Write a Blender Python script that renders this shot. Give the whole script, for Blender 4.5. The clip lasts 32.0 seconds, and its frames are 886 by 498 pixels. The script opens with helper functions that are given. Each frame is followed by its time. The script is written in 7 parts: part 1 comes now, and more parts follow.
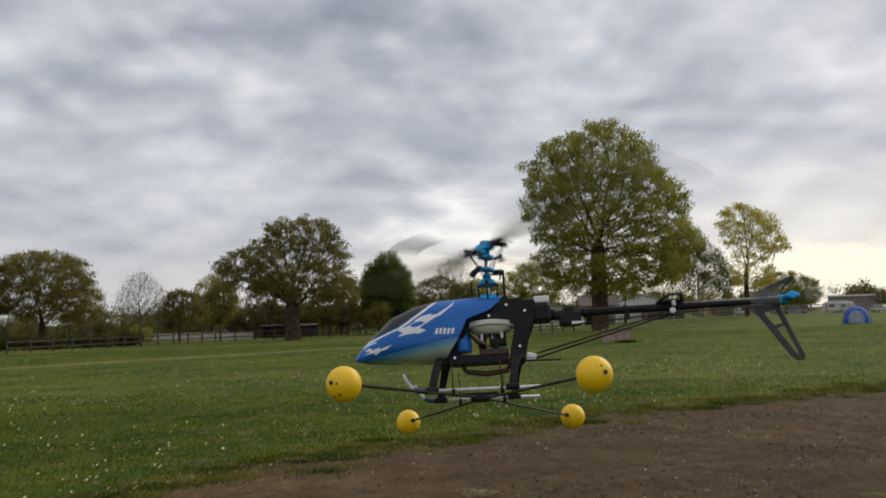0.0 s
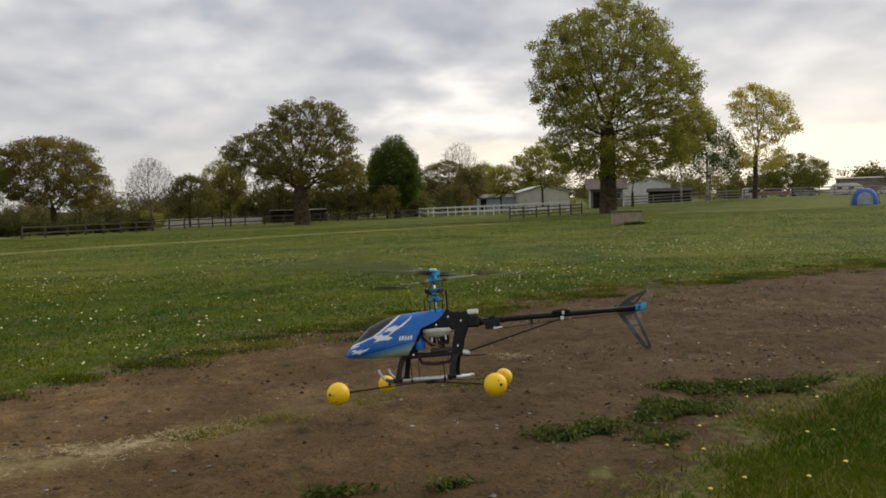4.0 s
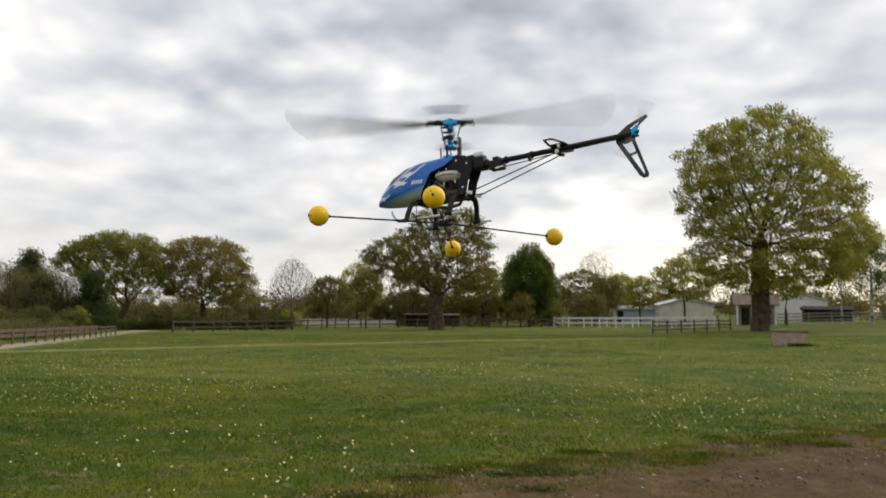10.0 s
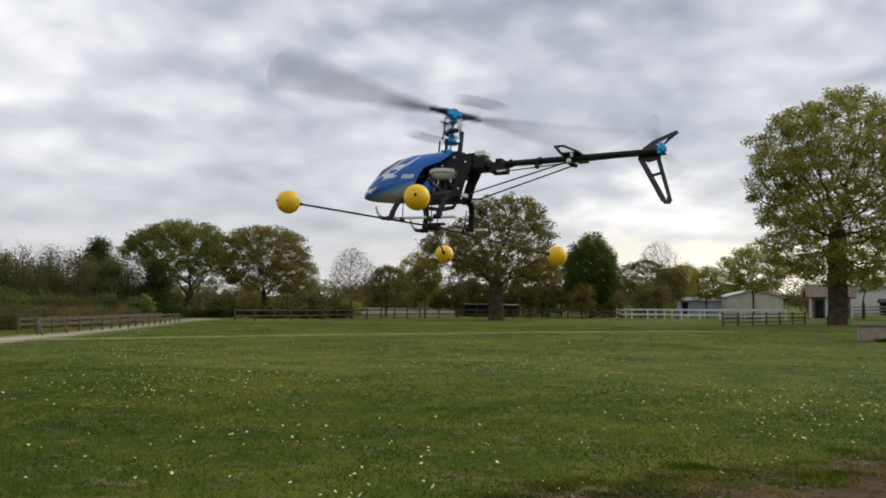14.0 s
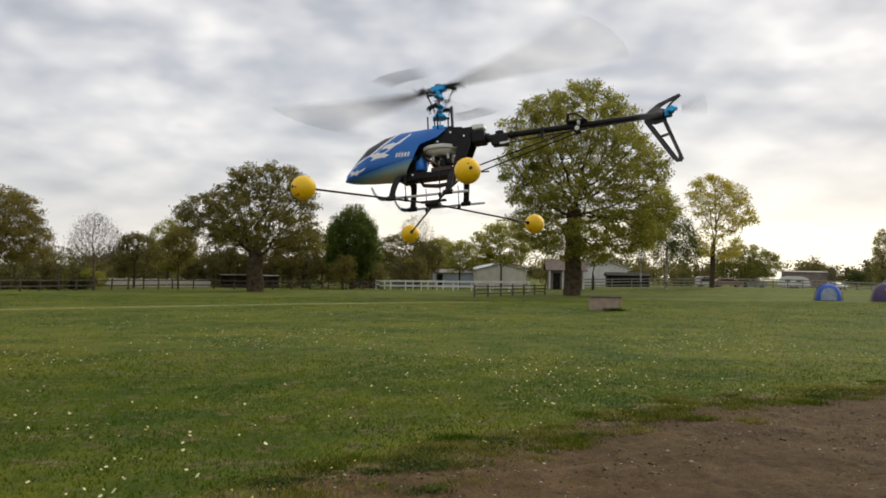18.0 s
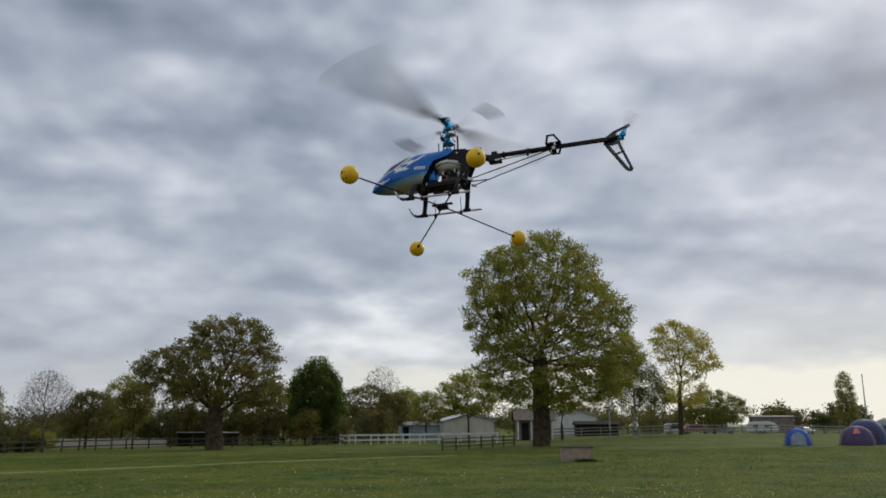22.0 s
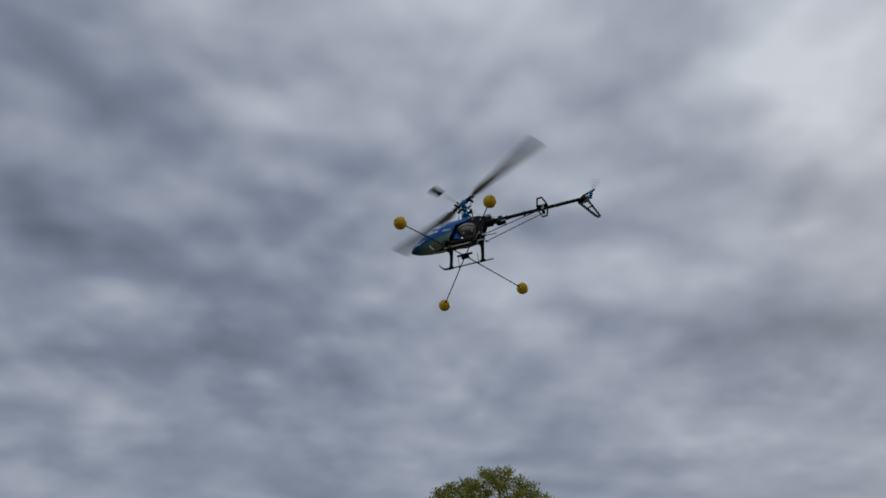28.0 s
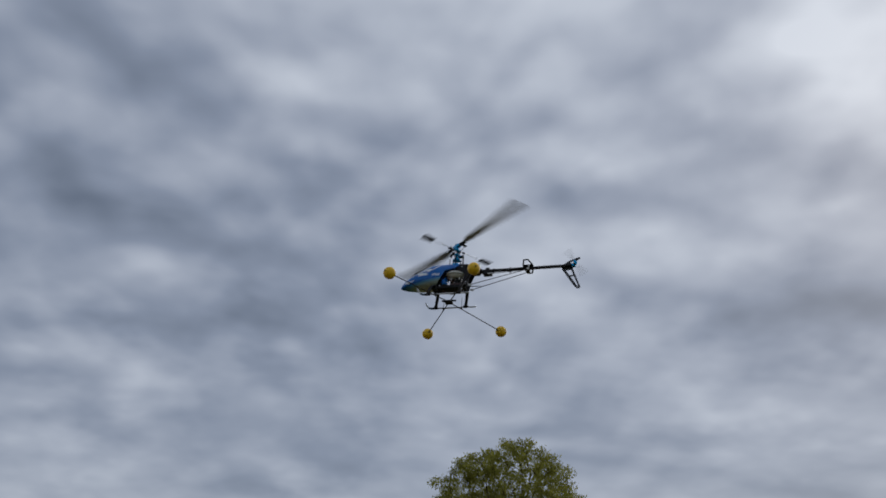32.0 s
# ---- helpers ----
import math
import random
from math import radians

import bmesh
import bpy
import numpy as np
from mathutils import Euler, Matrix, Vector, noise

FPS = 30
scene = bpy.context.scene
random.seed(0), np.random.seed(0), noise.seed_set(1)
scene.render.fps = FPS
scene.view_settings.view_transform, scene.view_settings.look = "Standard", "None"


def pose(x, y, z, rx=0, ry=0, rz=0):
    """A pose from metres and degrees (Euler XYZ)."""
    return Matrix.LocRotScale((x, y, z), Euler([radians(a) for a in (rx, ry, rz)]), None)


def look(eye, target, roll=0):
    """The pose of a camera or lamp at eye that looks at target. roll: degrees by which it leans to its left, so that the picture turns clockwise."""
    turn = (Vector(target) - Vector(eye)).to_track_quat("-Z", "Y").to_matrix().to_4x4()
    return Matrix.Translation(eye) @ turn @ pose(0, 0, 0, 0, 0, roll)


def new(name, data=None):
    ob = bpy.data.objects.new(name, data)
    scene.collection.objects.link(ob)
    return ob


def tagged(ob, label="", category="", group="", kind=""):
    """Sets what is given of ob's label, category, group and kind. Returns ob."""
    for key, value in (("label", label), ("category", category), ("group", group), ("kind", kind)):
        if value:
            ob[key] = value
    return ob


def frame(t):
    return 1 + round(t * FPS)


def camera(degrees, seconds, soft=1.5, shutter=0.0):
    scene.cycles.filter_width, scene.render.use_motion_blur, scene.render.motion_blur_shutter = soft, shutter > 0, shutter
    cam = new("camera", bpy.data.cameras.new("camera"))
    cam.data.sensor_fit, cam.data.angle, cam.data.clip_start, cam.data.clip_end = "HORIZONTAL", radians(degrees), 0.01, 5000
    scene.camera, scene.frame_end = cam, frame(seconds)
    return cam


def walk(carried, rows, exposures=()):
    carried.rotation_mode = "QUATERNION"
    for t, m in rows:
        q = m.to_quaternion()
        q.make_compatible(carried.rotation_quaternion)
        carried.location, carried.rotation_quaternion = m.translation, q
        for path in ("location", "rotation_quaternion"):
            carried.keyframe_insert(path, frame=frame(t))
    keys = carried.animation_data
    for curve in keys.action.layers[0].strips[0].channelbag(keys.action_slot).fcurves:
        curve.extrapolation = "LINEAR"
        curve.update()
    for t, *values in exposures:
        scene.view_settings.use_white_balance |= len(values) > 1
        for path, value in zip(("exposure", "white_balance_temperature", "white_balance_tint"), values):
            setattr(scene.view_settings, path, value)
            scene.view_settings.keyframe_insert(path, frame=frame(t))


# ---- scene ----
cam = camera(59.32, 32.0, soft=1.7, shutter=0.42)

# seconds, x, y, z, yaw, pitch, roll of the hand-held camera
PATH = [
    (0.0, 1.066, -0.841, 1.608, -0.23, 4.89, 1.45),
    (0.5, 1.036, -0.902, 1.583, 0.33, 1.38, 1.53),
    (1.0, 1.002, -0.917, 1.566, 0.05, -1.36, 1.17),
    (1.5, 0.971, -0.960, 1.558, 0.51, -3.33, 1.41),
    (2.0, 0.967, -1.004, 1.544, 1.27, -3.41, 1.03),
    (2.5, 0.959, -1.041, 1.528, 0.53, -4.01, 0.15),
    (4.5, 0.701, -0.989, 1.508, 0.11, -2.94, 2.04),
    (5.0, 0.632, -0.961, 1.535, 0.17, -1.09, 1.66),
    (5.5, 0.580, -0.885, 1.552, 0.53, -0.10, 2.19),
    (6.0, 0.529, -0.802, 1.566, 0.00, -0.08, 2.72),
    (6.5, 0.480, -0.689, 1.590, -0.13, -0.26, 2.63),
    (7.0, 0.443, -0.568, 1.607, -0.22, -0.09, 1.84),
    (7.5, 0.396, -0.483, 1.613, 1.11, 0.27, 1.43),
    (8.0, 0.359, -0.334, 1.618, 2.46, 0.65, 0.67),
    (8.5, 0.334, -0.187, 1.623, 4.56, -0.10, 1.35),
    (9.0, 0.300, -0.041, 1.636, 7.13, -0.89, 0.81),
    (9.5, 0.222, 0.124, 1.632, 8.19, 0.94, 0.80),
    (10.0, 0.127, 0.331, 1.634, 9.66, 4.39, -0.40),
    (10.5, 0.026, 0.553, 1.639, 11.56, 7.57, -0.62),
    (11.0, -0.050, 0.795, 1.644, 13.45, 9.66, -0.64),
    (11.5, -0.130, 1.008, 1.647, 14.26, 9.91, -1.57),
    (12.0, -0.197, 1.148, 1.648, 14.82, 9.80, -1.96),
    (12.5, -0.256, 1.217, 1.650, 15.63, 8.79, -1.76),
    (13.0, -0.313, 1.275, 1.650, 16.00, 6.37, -1.71),
    (13.5, -0.343, 1.309, 1.650, 15.63, 4.43, -1.21),
    (14.0, -0.381, 1.339, 1.649, 13.83, 3.60, -0.81),
    (14.5, -0.405, 1.369, 1.647, 11.64, 3.01, -0.42),
    (16.5, -0.394, 1.402, 1.631, 3.17, 1.95, -1.49),
    (17.0, -0.432, 1.422, 1.659, 1.21, 0.45, -2.07),
    (17.5, -0.484, 1.466, 1.679, -1.72, 0.99, -2.00),
    (18.0, -0.543, 1.500, 1.704, -3.71, 1.76, -1.24),
    (18.5, -0.591, 1.524, 1.720, -4.46, 3.07, 0.28),
    (19.0, -0.631, 1.566, 1.722, -5.18, 3.48, 1.16),
    (19.5, -0.647, 1.557, 1.727, -6.41, 4.38, 0.80),
    (20.0, -0.642, 1.525, 1.729, -6.06, 6.80, 0.81),
    (20.5, -0.674, 1.467, 1.707, -5.56, 10.26, 0.84),
    (21.0, -0.642, 1.411, 1.696, -5.24, 12.29, 0.41),
    (21.5, -0.663, 1.436, 1.702, -6.01, 12.58, 0.01),
    (22.0, -0.702, 1.428, 1.706, -6.23, 12.79, 0.00),
    (22.5, -0.767, 1.403, 1.701, -5.69, 14.83, -0.58),
    (23.0, -0.840, 1.393, 1.683, -5.11, 18.95, -0.76),
    (23.5, -0.871, 1.401, 1.665, -5.00, 21.28, -1.13),
    (24.0, -0.946, 1.424, 1.654, -5.64, 22.55, -1.08),
    (24.5, -1.014, 1.451, 1.641, -6.23, 24.40, -0.59),
    (25.0, -1.045, 1.460, 1.634, -6.38, 25.15, -0.71),
    (25.5, -1.119, 1.476, 1.630, -7.32, 25.90, -0.60),
    (27.5, -1.249, 1.473, 1.629, -10.20, 29.02, 0.38),
    (28.0, -1.225, 1.456, 1.631, -10.39, 29.76, 0.29),
    (28.5, -1.136, 1.413, 1.640, -10.94, 30.77, 0.06),
    (29.0, -1.066, 1.379, 1.646, -10.68, 32.17, -0.00),
    (29.5, -1.013, 1.353, 1.650, -10.02, 32.98, -0.16),
    (30.0, -0.975, 1.337, 1.653, -10.12, 32.67, -0.83),
    (30.5, -0.951, 1.329, 1.654, -10.24, 31.68, -1.04),
    (31.0, -0.941, 1.329, 1.653, -10.30, 31.07, -1.30),
    (31.5, -0.944, 1.334, 1.651, -9.73, 29.83, -1.25),
    (32.0, -0.962, 1.345, 1.647, -8.97, 27.69, -1.33),
]

# seconds, stops, kelvin, tint: the phone darkens and cools its picture as it tilts up to the sky
EXPOSURES = [(0.0, 0.22, 6650, 10), (1.0, 0.62, 7000, 11), (2.0, 0.33, 7000, 11), (5.0, 0.45, 7000, 11), (6.0, 0.66, 7000, 11), (9.0, 0.64, 7100, 10), (10.0, 0.69, 7050, 10), (11.0, 0.50, 6600, 10), (12.0, 0.36, 6540, 10), (13.0, 0.36, 6480, 10), (14.0, 0.42, 6650, 10), (17.0, 0.70, 6950, 10), (19.0, 0.36, 7100, 10), (20.0, 0.32, 6650, 10),
             (21.0, 0.12, 6350, 10), (22.0, 0.0, 6200, 9), (23.0, -0.14, 6000, 9), (25.0, -0.48, 5950, 9), (28.0, -0.72, 5850, 10), (29.0, -0.98, 5850, 10), (30.0, -0.66, 5850, 10), (32.0, -0.48, 5850, 10)]

walk(cam, [(t, pose(x, y, z, 90 + p, r, a)) for t, x, y, z, a, p, r in PATH], EXPOSURES)

# ------------------------------------------------------------------ sky and light
SUN_AZ, SUN_EL = -50.0, 32.0        # degrees: bearing to the right of straight ahead is negative


# heaps and openings of the cloud deck: bearing to the right, height, width in radians, brightness
HEAPS = [
    (44, 39, 0.16, 0.10), (-6, 36, 0.12, 0.05), (11, 46, 0.30, 0.06), (-16, 18.2, 0.10, 0.085), (-15, 23.5, 0.07, 0.05), (34.5, 17.2, 0.13, 0.085),
    (-16, 9.5, 0.11, 0.05), (1.5, 6.5, 0.10, 0.13), (24, 5.5, 0.18, 0.06), (28, 18, 0.10, 0.04), (15, 24, 0.11, 0.045), (-29, 16, 0.10, 0.06),
    (-45, 15.5, 0.15, 0.07), (9, 17.5, 0.12, 0.03), (25, 33, 0.14, 0.03), (-17, 25.5, 0.13, -0.05), (-3, 30, 0.13, -0.045), (3, 21.5, 0.13, -0.05),
    (-26, 41, 0.14, -0.03), (34, 21.5, 0.15, -0.055), (18, 21.5, 0.09, -0.04), (1, 16, 0.12, -0.04), (-40, 12, 0.20, 0.04), (-5, 21, 0.10, -0.04),
    (-12, 20.5, 0.18, -0.015), (-15.6, 20.4, 0.08, -0.035), (-3.3, 20.3, 0.07, -0.05), (34.3, 19.9, 0.12, -0.07), (42.5, 40, 0.10, 0.05),
]


def make_sky():
    w = bpy.data.worlds.new("overcast_sky")
    scene.world = w
    w.use_nodes = True
    nt = w.node_tree
    nt.nodes.clear()
    N, L = nt.nodes.new, nt.links.new
    out = N("ShaderNodeOutputWorld")
    sky = N("ShaderNodeTexSky")
    sky.sky_type, sky.sun_disc = "NISHITA", False
    sky.sun_elevation, sky.sun_rotation = radians(SUN_EL), radians(SUN_AZ * -1)
    sky.air_density, sky.dust_density = 1.2, 2.0
    clear = N("ShaderNodeBackground")
    clear.inputs["Strength"].default_value = 0.10
    L(sky.outputs["Color"], clear.inputs["Color"])

    tc = N("ShaderNodeTexCoord")
    sep = N("ShaderNodeSeparateXYZ")
    L(tc.outputs["Generated"], sep.inputs[0])

    def math_node(op, a, b=None, c=None):
        n = N("ShaderNodeMath")
        n.operation = op
        for i, v in enumerate((a, b, c)):
            if v is None:
                continue
            if isinstance(v, (int, float)):
                n.inputs[i].default_value = v
            else:
                L(v, n.inputs[i])
        return n.outputs[0]

    def ramp(fac, stops):
        r = N("ShaderNodeValToRGB")
        r.color_ramp.interpolation = "LINEAR"
        while len(r.color_ramp.elements) < len(stops):
            r.color_ramp.elements.new(0.5)
        for e, (p, c) in zip(r.color_ramp.elements, stops):
            e.position, e.color = p, (*c, 1)
        L(fac, r.inputs["Fac"])
        return r.outputs["Color"]

    x, y, z = sep.outputs
    up = math_node("MAXIMUM", z, 0.0)

    # the deck is a flat layer: its cells shrink and flatten towards the horizon
    reach = math_node("DIVIDE", 1.0, math_node("ADD", up, 0.30))

    def deck(out_by):
        comb = N("ShaderNodeCombineXYZ")
        k = math_node("MULTIPLY", reach, out_by)
        L(math_node("MULTIPLY", x, k), comb.inputs[0])
        L(math_node("MULTIPLY", y, k), comb.inputs[1])
        return comb.outputs[0]

    def fbm(where, scale, detail, rough, dist, shift, out="Fac"):
        m = N("ShaderNodeMapping")
        m.inputs["Location"].default_value = shift
        L(where, m.inputs["Vector"])
        n = N("ShaderNodeTexNoise")
        n.inputs["Scale"].default_value, n.inputs["Detail"].default_value = scale, detail
        n.inputs["Roughness"].default_value, n.inputs["Distortion"].default_value = rough, dist
        L(m.outputs[0], n.inputs["Vector"])
        return n.outputs[out]

    near, shifted = deck(1.0), deck(1.07)
    big = fbm(near, 1.5, 2.5, 0.45, 0.0, (6.1, 3.4, 0))
    mid = fbm(near, 3.6, 3.5, 0.50, 0.0, (0.7, 5.1, 0))
    mid_up = fbm(shifted, 3.6, 3.5, 0.50, 0.0, (0.7, 5.1, 0))
    fine = fbm(near, 10.0, 4.0, 0.5, 0.0, (4.4, 1.9, 0))
    t = math_node("ADD", math_node("MULTIPLY", big, 0.30), math_node("MULTIPLY", mid, 0.16))
    t = math_node("ADD", math_node("ADD", t, math_node("MULTIPLY", fine, 0.03)), 0.257)
    # rounded billows with creases between them
    soft_noise = fbm(near, 3.0, 2.0, 0.5, 0.0, (9.3, 2.6, 0))
    billow = math_node("ABSOLUTE", math_node("SUBTRACT", math_node("MULTIPLY", soft_noise, 2.0), 1.0))
    t = math_node("ADD", t, math_node("MULTIPLY", math_node("SUBTRACT", billow, 0.16), 0.14))
    # heaped cells in the deck, drawn out and torn
    tear = fbm(near, 2.0, 2.5, 0.5, 0.0, (3.3, 7.2, 0), "Color")

    def cells(where):
        bend = N("ShaderNodeVectorMath")
        bend.operation = "MULTIPLY_ADD"
        L(tear, bend.inputs[0])
        bend.inputs[1].default_value = (0.26, 0.26, 0.0)
        L(where, bend.inputs[2])
        v = N("ShaderNodeTexVoronoi")
        v.feature, v.voronoi_dimensions = "SMOOTH_F1", "2D"
        v.inputs["Scale"].default_value, v.inputs["Detail"].default_value = 4.4, 1.6
        v.inputs["Roughness"].default_value, v.inputs["Smoothness"].default_value = 0.5, 0.7
        L(bend.outputs[0], v.inputs["Vector"])
        return v.outputs["Distance"]

    c_here, c_low = cells(near), cells(deck(1.05))
    t = math_node("ADD", t, math_node("MULTIPLY", math_node("SUBTRACT", 0.42, c_here), 0.07))
    t = math_node("ADD", t, math_node("MULTIPLY", math_node("SUBTRACT", c_low, c_here), 0.13))
    # dark bases and bright crests of the heaps
    t = math_node("ADD", t, math_node("MULTIPLY", math_node("SUBTRACT", mid, mid_up), 0.27))
    # the deck is thinner and brighter overhead
    t = math_node("ADD", t, math_node("MULTIPLY", math_node("SUBTRACT", math_node("MINIMUM", up, 0.75), 0.38), 0.215))
    # distant cloud is flatter in tone
    tone = math_node("ADD", math_node("MULTIPLY", math_node("MINIMUM", up, 0.55), 1.58), 0.14)
    t = math_node("ADD", math_node("MULTIPLY", math_node("SUBTRACT", t, 0.515), tone), 0.515)
    # the larger heaps and openings, with ragged rims
    stretch = N("ShaderNodeVectorMath")
    stretch.operation = "MULTIPLY"
    stretch.inputs[1].default_value = (1, 1, 1.7)
    L(tc.outputs["Generated"], stretch.inputs[0])
    rag = N("ShaderNodeVectorMath")
    rag.operation = "MULTIPLY_ADD"
    L(fbm(near, 4.2, 3.0, 0.5, 0.0, (2.2, 8.1, 0), "Color"), rag.inputs[0])
    rag.inputs[1].default_value = (0.34, 0.34, 0.34)
    add = N("ShaderNodeVectorMath")
    L(stretch.outputs[0], add.inputs[0])
    add.inputs[1].default_value = (-0.17, -0.17, -0.17)
    L(add.outputs[0], rag.inputs[2])
    for az, el, wide, amount in HEAPS:
        a, e = radians(az), radians(el)
        d = N("ShaderNodeVectorMath")
        d.operation = "DISTANCE"
        L(rag.outputs[0], d.inputs[0])
        d.inputs[1].default_value = (math.sin(a) * math.cos(e), math.cos(a) * math.cos(e), math.sin(e) * 1.7)
        mr = N("ShaderNodeMapRange")
        mr.interpolation_type = "SMOOTHSTEP"
        mr.inputs["From Min"].default_value, mr.inputs["From Max"].default_value = 0.0, wide * 1.5
        mr.inputs["To Min"].default_value, mr.inputs["To Max"].default_value = amount * 1.25, 0.0
        L(d.outputs["Value"], mr.inputs["Value"])
        t = math_node("ADD", t, mr.outputs[0])
    col = ramp(t, [(0.16, (0.095, 0.112, 0.142)), (0.30, (0.185, 0.210, 0.258)), (0.44, (0.350, 0.380, 0.445)), (0.53, (0.52, 0.54, 0.590)),
                   (0.72, (0.95, 0.95, 0.95))])
    # the thin, bright air under the deck near the horizon, warmest towards the low sun
    low = math_node("POWER", math_node("SUBTRACT", 1.0, math_node("MINIMUM", math_node("MULTIPLY", up, 4.5), 1.0)), 2.0)
    sx, sy = math.sin(radians(30)), math.cos(radians(30))
    side = math_node("ADD", math_node("MULTIPLY", x, sx), math_node("MULTIPLY", y, sy))
    side = math_node("POWER", math_node("MAXIMUM", side, 0.0), 7.0)
    glow = math_node("MULTIPLY", low, math_node("ADD", math_node("MULTIPLY", side, 0.50), 0.22))
    mix = N("ShaderNodeMixRGB")
    L(glow, mix.inputs["Fac"])
    L(col, mix.inputs["Color1"])
    mix.inputs["Color2"].default_value = (0.90, 0.85, 0.73, 1)
    # a strip of clear, pale sky between the deck's rim and the horizon
    rim = math_node("ADD", up, math_node("MULTIPLY", math_node("SUBTRACT", mid, 0.5), 0.07))
    strip = N("ShaderNodeMapRange")
    strip.interpolation_type = "SMOOTHSTEP"
    strip.inputs["From Min"].default_value, strip.inputs["From Max"].default_value = 0.060, 0.085
    strip.inputs["To Min"].default_value, strip.inputs["To Max"].default_value = 0.75, 0.0
    L(rim, strip.inputs["Value"])
    pale = N("ShaderNodeMixRGB")
    L(math_node("MULTIPLY", strip.outputs[0], math_node("MINIMUM", math_node("MULTIPLY", side, 1.6), 1.0)), pale.inputs["Fac"])
    L(mix.outputs[0], pale.inputs["Color1"])
    pale.inputs["Color2"].default_value = (0.95, 0.90, 0.77, 1)
    cloud = N("ShaderNodeBackground")
    cloud.inputs["Strength"].default_value = 1.0
    L(pale.outputs[0], cloud.inputs["Color"])
    cover = N("ShaderNodeMixShader")
    cover.inputs["Fac"].default_value = 0.93
    L(clear.outputs[0], cover.inputs[1])
    L(cloud.outputs[0], cover.inputs[2])
    L(cover.outputs[0], out.inputs["Surface"])


make_sky()
sun_data = bpy.data.lights.new("veiled_sun", "SUN")
sun_data.energy, sun_data.angle, sun_data.color = 1.1, radians(40), (1.0, 0.95, 0.87)
sun = new("veiled_sun", sun_data)
sun_dir = Vector((math.sin(radians(-SUN_AZ)) * math.cos(radians(SUN_EL)), math.cos(radians(SUN_AZ)) * math.cos(radians(SUN_EL)),
                  math.sin(radians(SUN_EL))))
sun.matrix_world = look(sun_dir * 200, (0, 0, 0))

# ------------------------------------------------------------------ materials
def material(name, color, rough=0.6, metal=0.0, color2=None, scale=8.0, detail=4.0, bump=0.0, bump_scale=40.0,
             spec=0.5, coat=0.0, island=0.0, fine=0.0, fine_scale=120.0, thin=0.0, low=0.35, high=0.65):
    """A surface with colour that varies at two scales, and fine relief."""
    m = bpy.data.materials.new(name)
    m.use_nodes = True
    nt = m.node_tree
    N, L = nt.nodes.new, nt.links.new
    b = nt.nodes["Principled BSDF"]
    b.inputs["Roughness"].default_value, b.inputs["Metallic"].default_value = rough, metal
    b.inputs["Specular IOR Level"].default_value = spec
    b.inputs["Coat Weight"].default_value = coat
    b.inputs["Coat Roughness"].default_value = 0.12
    b.inputs["Base Color"].default_value = (*color, 1)
    tc = N("ShaderNodeTexCoord")
    last = None
    if color2:
        n = N("ShaderNodeTexNoise")
        n.inputs["Scale"].default_value, n.inputs["Detail"].default_value = scale, detail
        L(tc.outputs["Object"], n.inputs["Vector"])
        r = N("ShaderNodeValToRGB")
        r.color_ramp.elements[0].position, r.color_ramp.elements[1].position = low, high
        r.color_ramp.elements[0].color, r.color_ramp.elements[1].color = (*color, 1), (*color2, 1)
        L(n.outputs["Fac"], r.inputs["Fac"])
        last = r.outputs["Color"]
    if fine or island:
        if last is None:
            rgb = N("ShaderNodeRGB")
            rgb.outputs[0].default_value = (*color, 1)
            last = rgb.outputs[0]
        h = N("ShaderNodeHueSaturation")
        L(last, h.inputs["Color"])
        val = None
        if fine:
            n2 = N("ShaderNodeTexNoise")
            n2.inputs["Scale"].default_value, n2.inputs["Detail"].default_value = fine_scale, 3.0
            L(tc.outputs["Object"], n2.inputs["Vector"])
            mr = N("ShaderNodeMapRange")
            mr.inputs["From Min"].default_value, mr.inputs["From Max"].default_value = 0.3, 0.7
            mr.inputs["To Min"].default_value, mr.inputs["To Max"].default_value = 1 - fine, 1 + fine
            L(n2.outputs["Fac"], mr.inputs["Value"])
            val = mr.outputs[0]
        if island:
            g = N("ShaderNodeNewGeometry")
            mr = N("ShaderNodeMapRange")
            mr.inputs["To Min"].default_value, mr.inputs["To Max"].default_value = 1 - island, 1 + island
            L(g.outputs["Random Per Island"], mr.inputs["Value"])
            if val is None:
                val = mr.outputs[0]
            else:
                mu = N("ShaderNodeMath")
                mu.operation = "MULTIPLY"
                L(val, mu.inputs[0])
                L(mr.outputs[0], mu.inputs[1])
                val = mu.outputs[0]
        L(val, h.inputs["Value"])
        last = h.outputs["Color"]
    if last is not None:
        L(last, b.inputs["Base Color"])
    if thin:
        b.inputs["Subsurface Weight"].default_value = 0.0
        tr = N("ShaderNodeBsdfTranslucent")
        if last is not None:
            L(last, tr.inputs["Color"])
        else:
            tr.inputs["Color"].default_value = (*color, 1)
        mx = N("ShaderNodeMixShader")
        mx.inputs["Fac"].default_value = thin
        L(b.outputs[0], mx.inputs[1])
        L(tr.outputs[0], mx.inputs[2])
        L(mx.outputs[0], nt.nodes["Material Output"].inputs["Surface"])
    if bump:
        n3 = N("ShaderNodeTexNoise")
        n3.inputs["Scale"].default_value, n3.inputs["Detail"].default_value = bump_scale, 5.0
        L(tc.outputs["Object"], n3.inputs["Vector"])
        bp = N("ShaderNodeBump")
        bp.inputs["Strength"].default_value = bump
        bp.inputs["Distance"].default_value = 0.5 / bump_scale
        L(n3.outputs["Fac"], bp.inputs["Height"])
        L(bp.outputs["Normal"], b.inputs["Normal"])
    return m


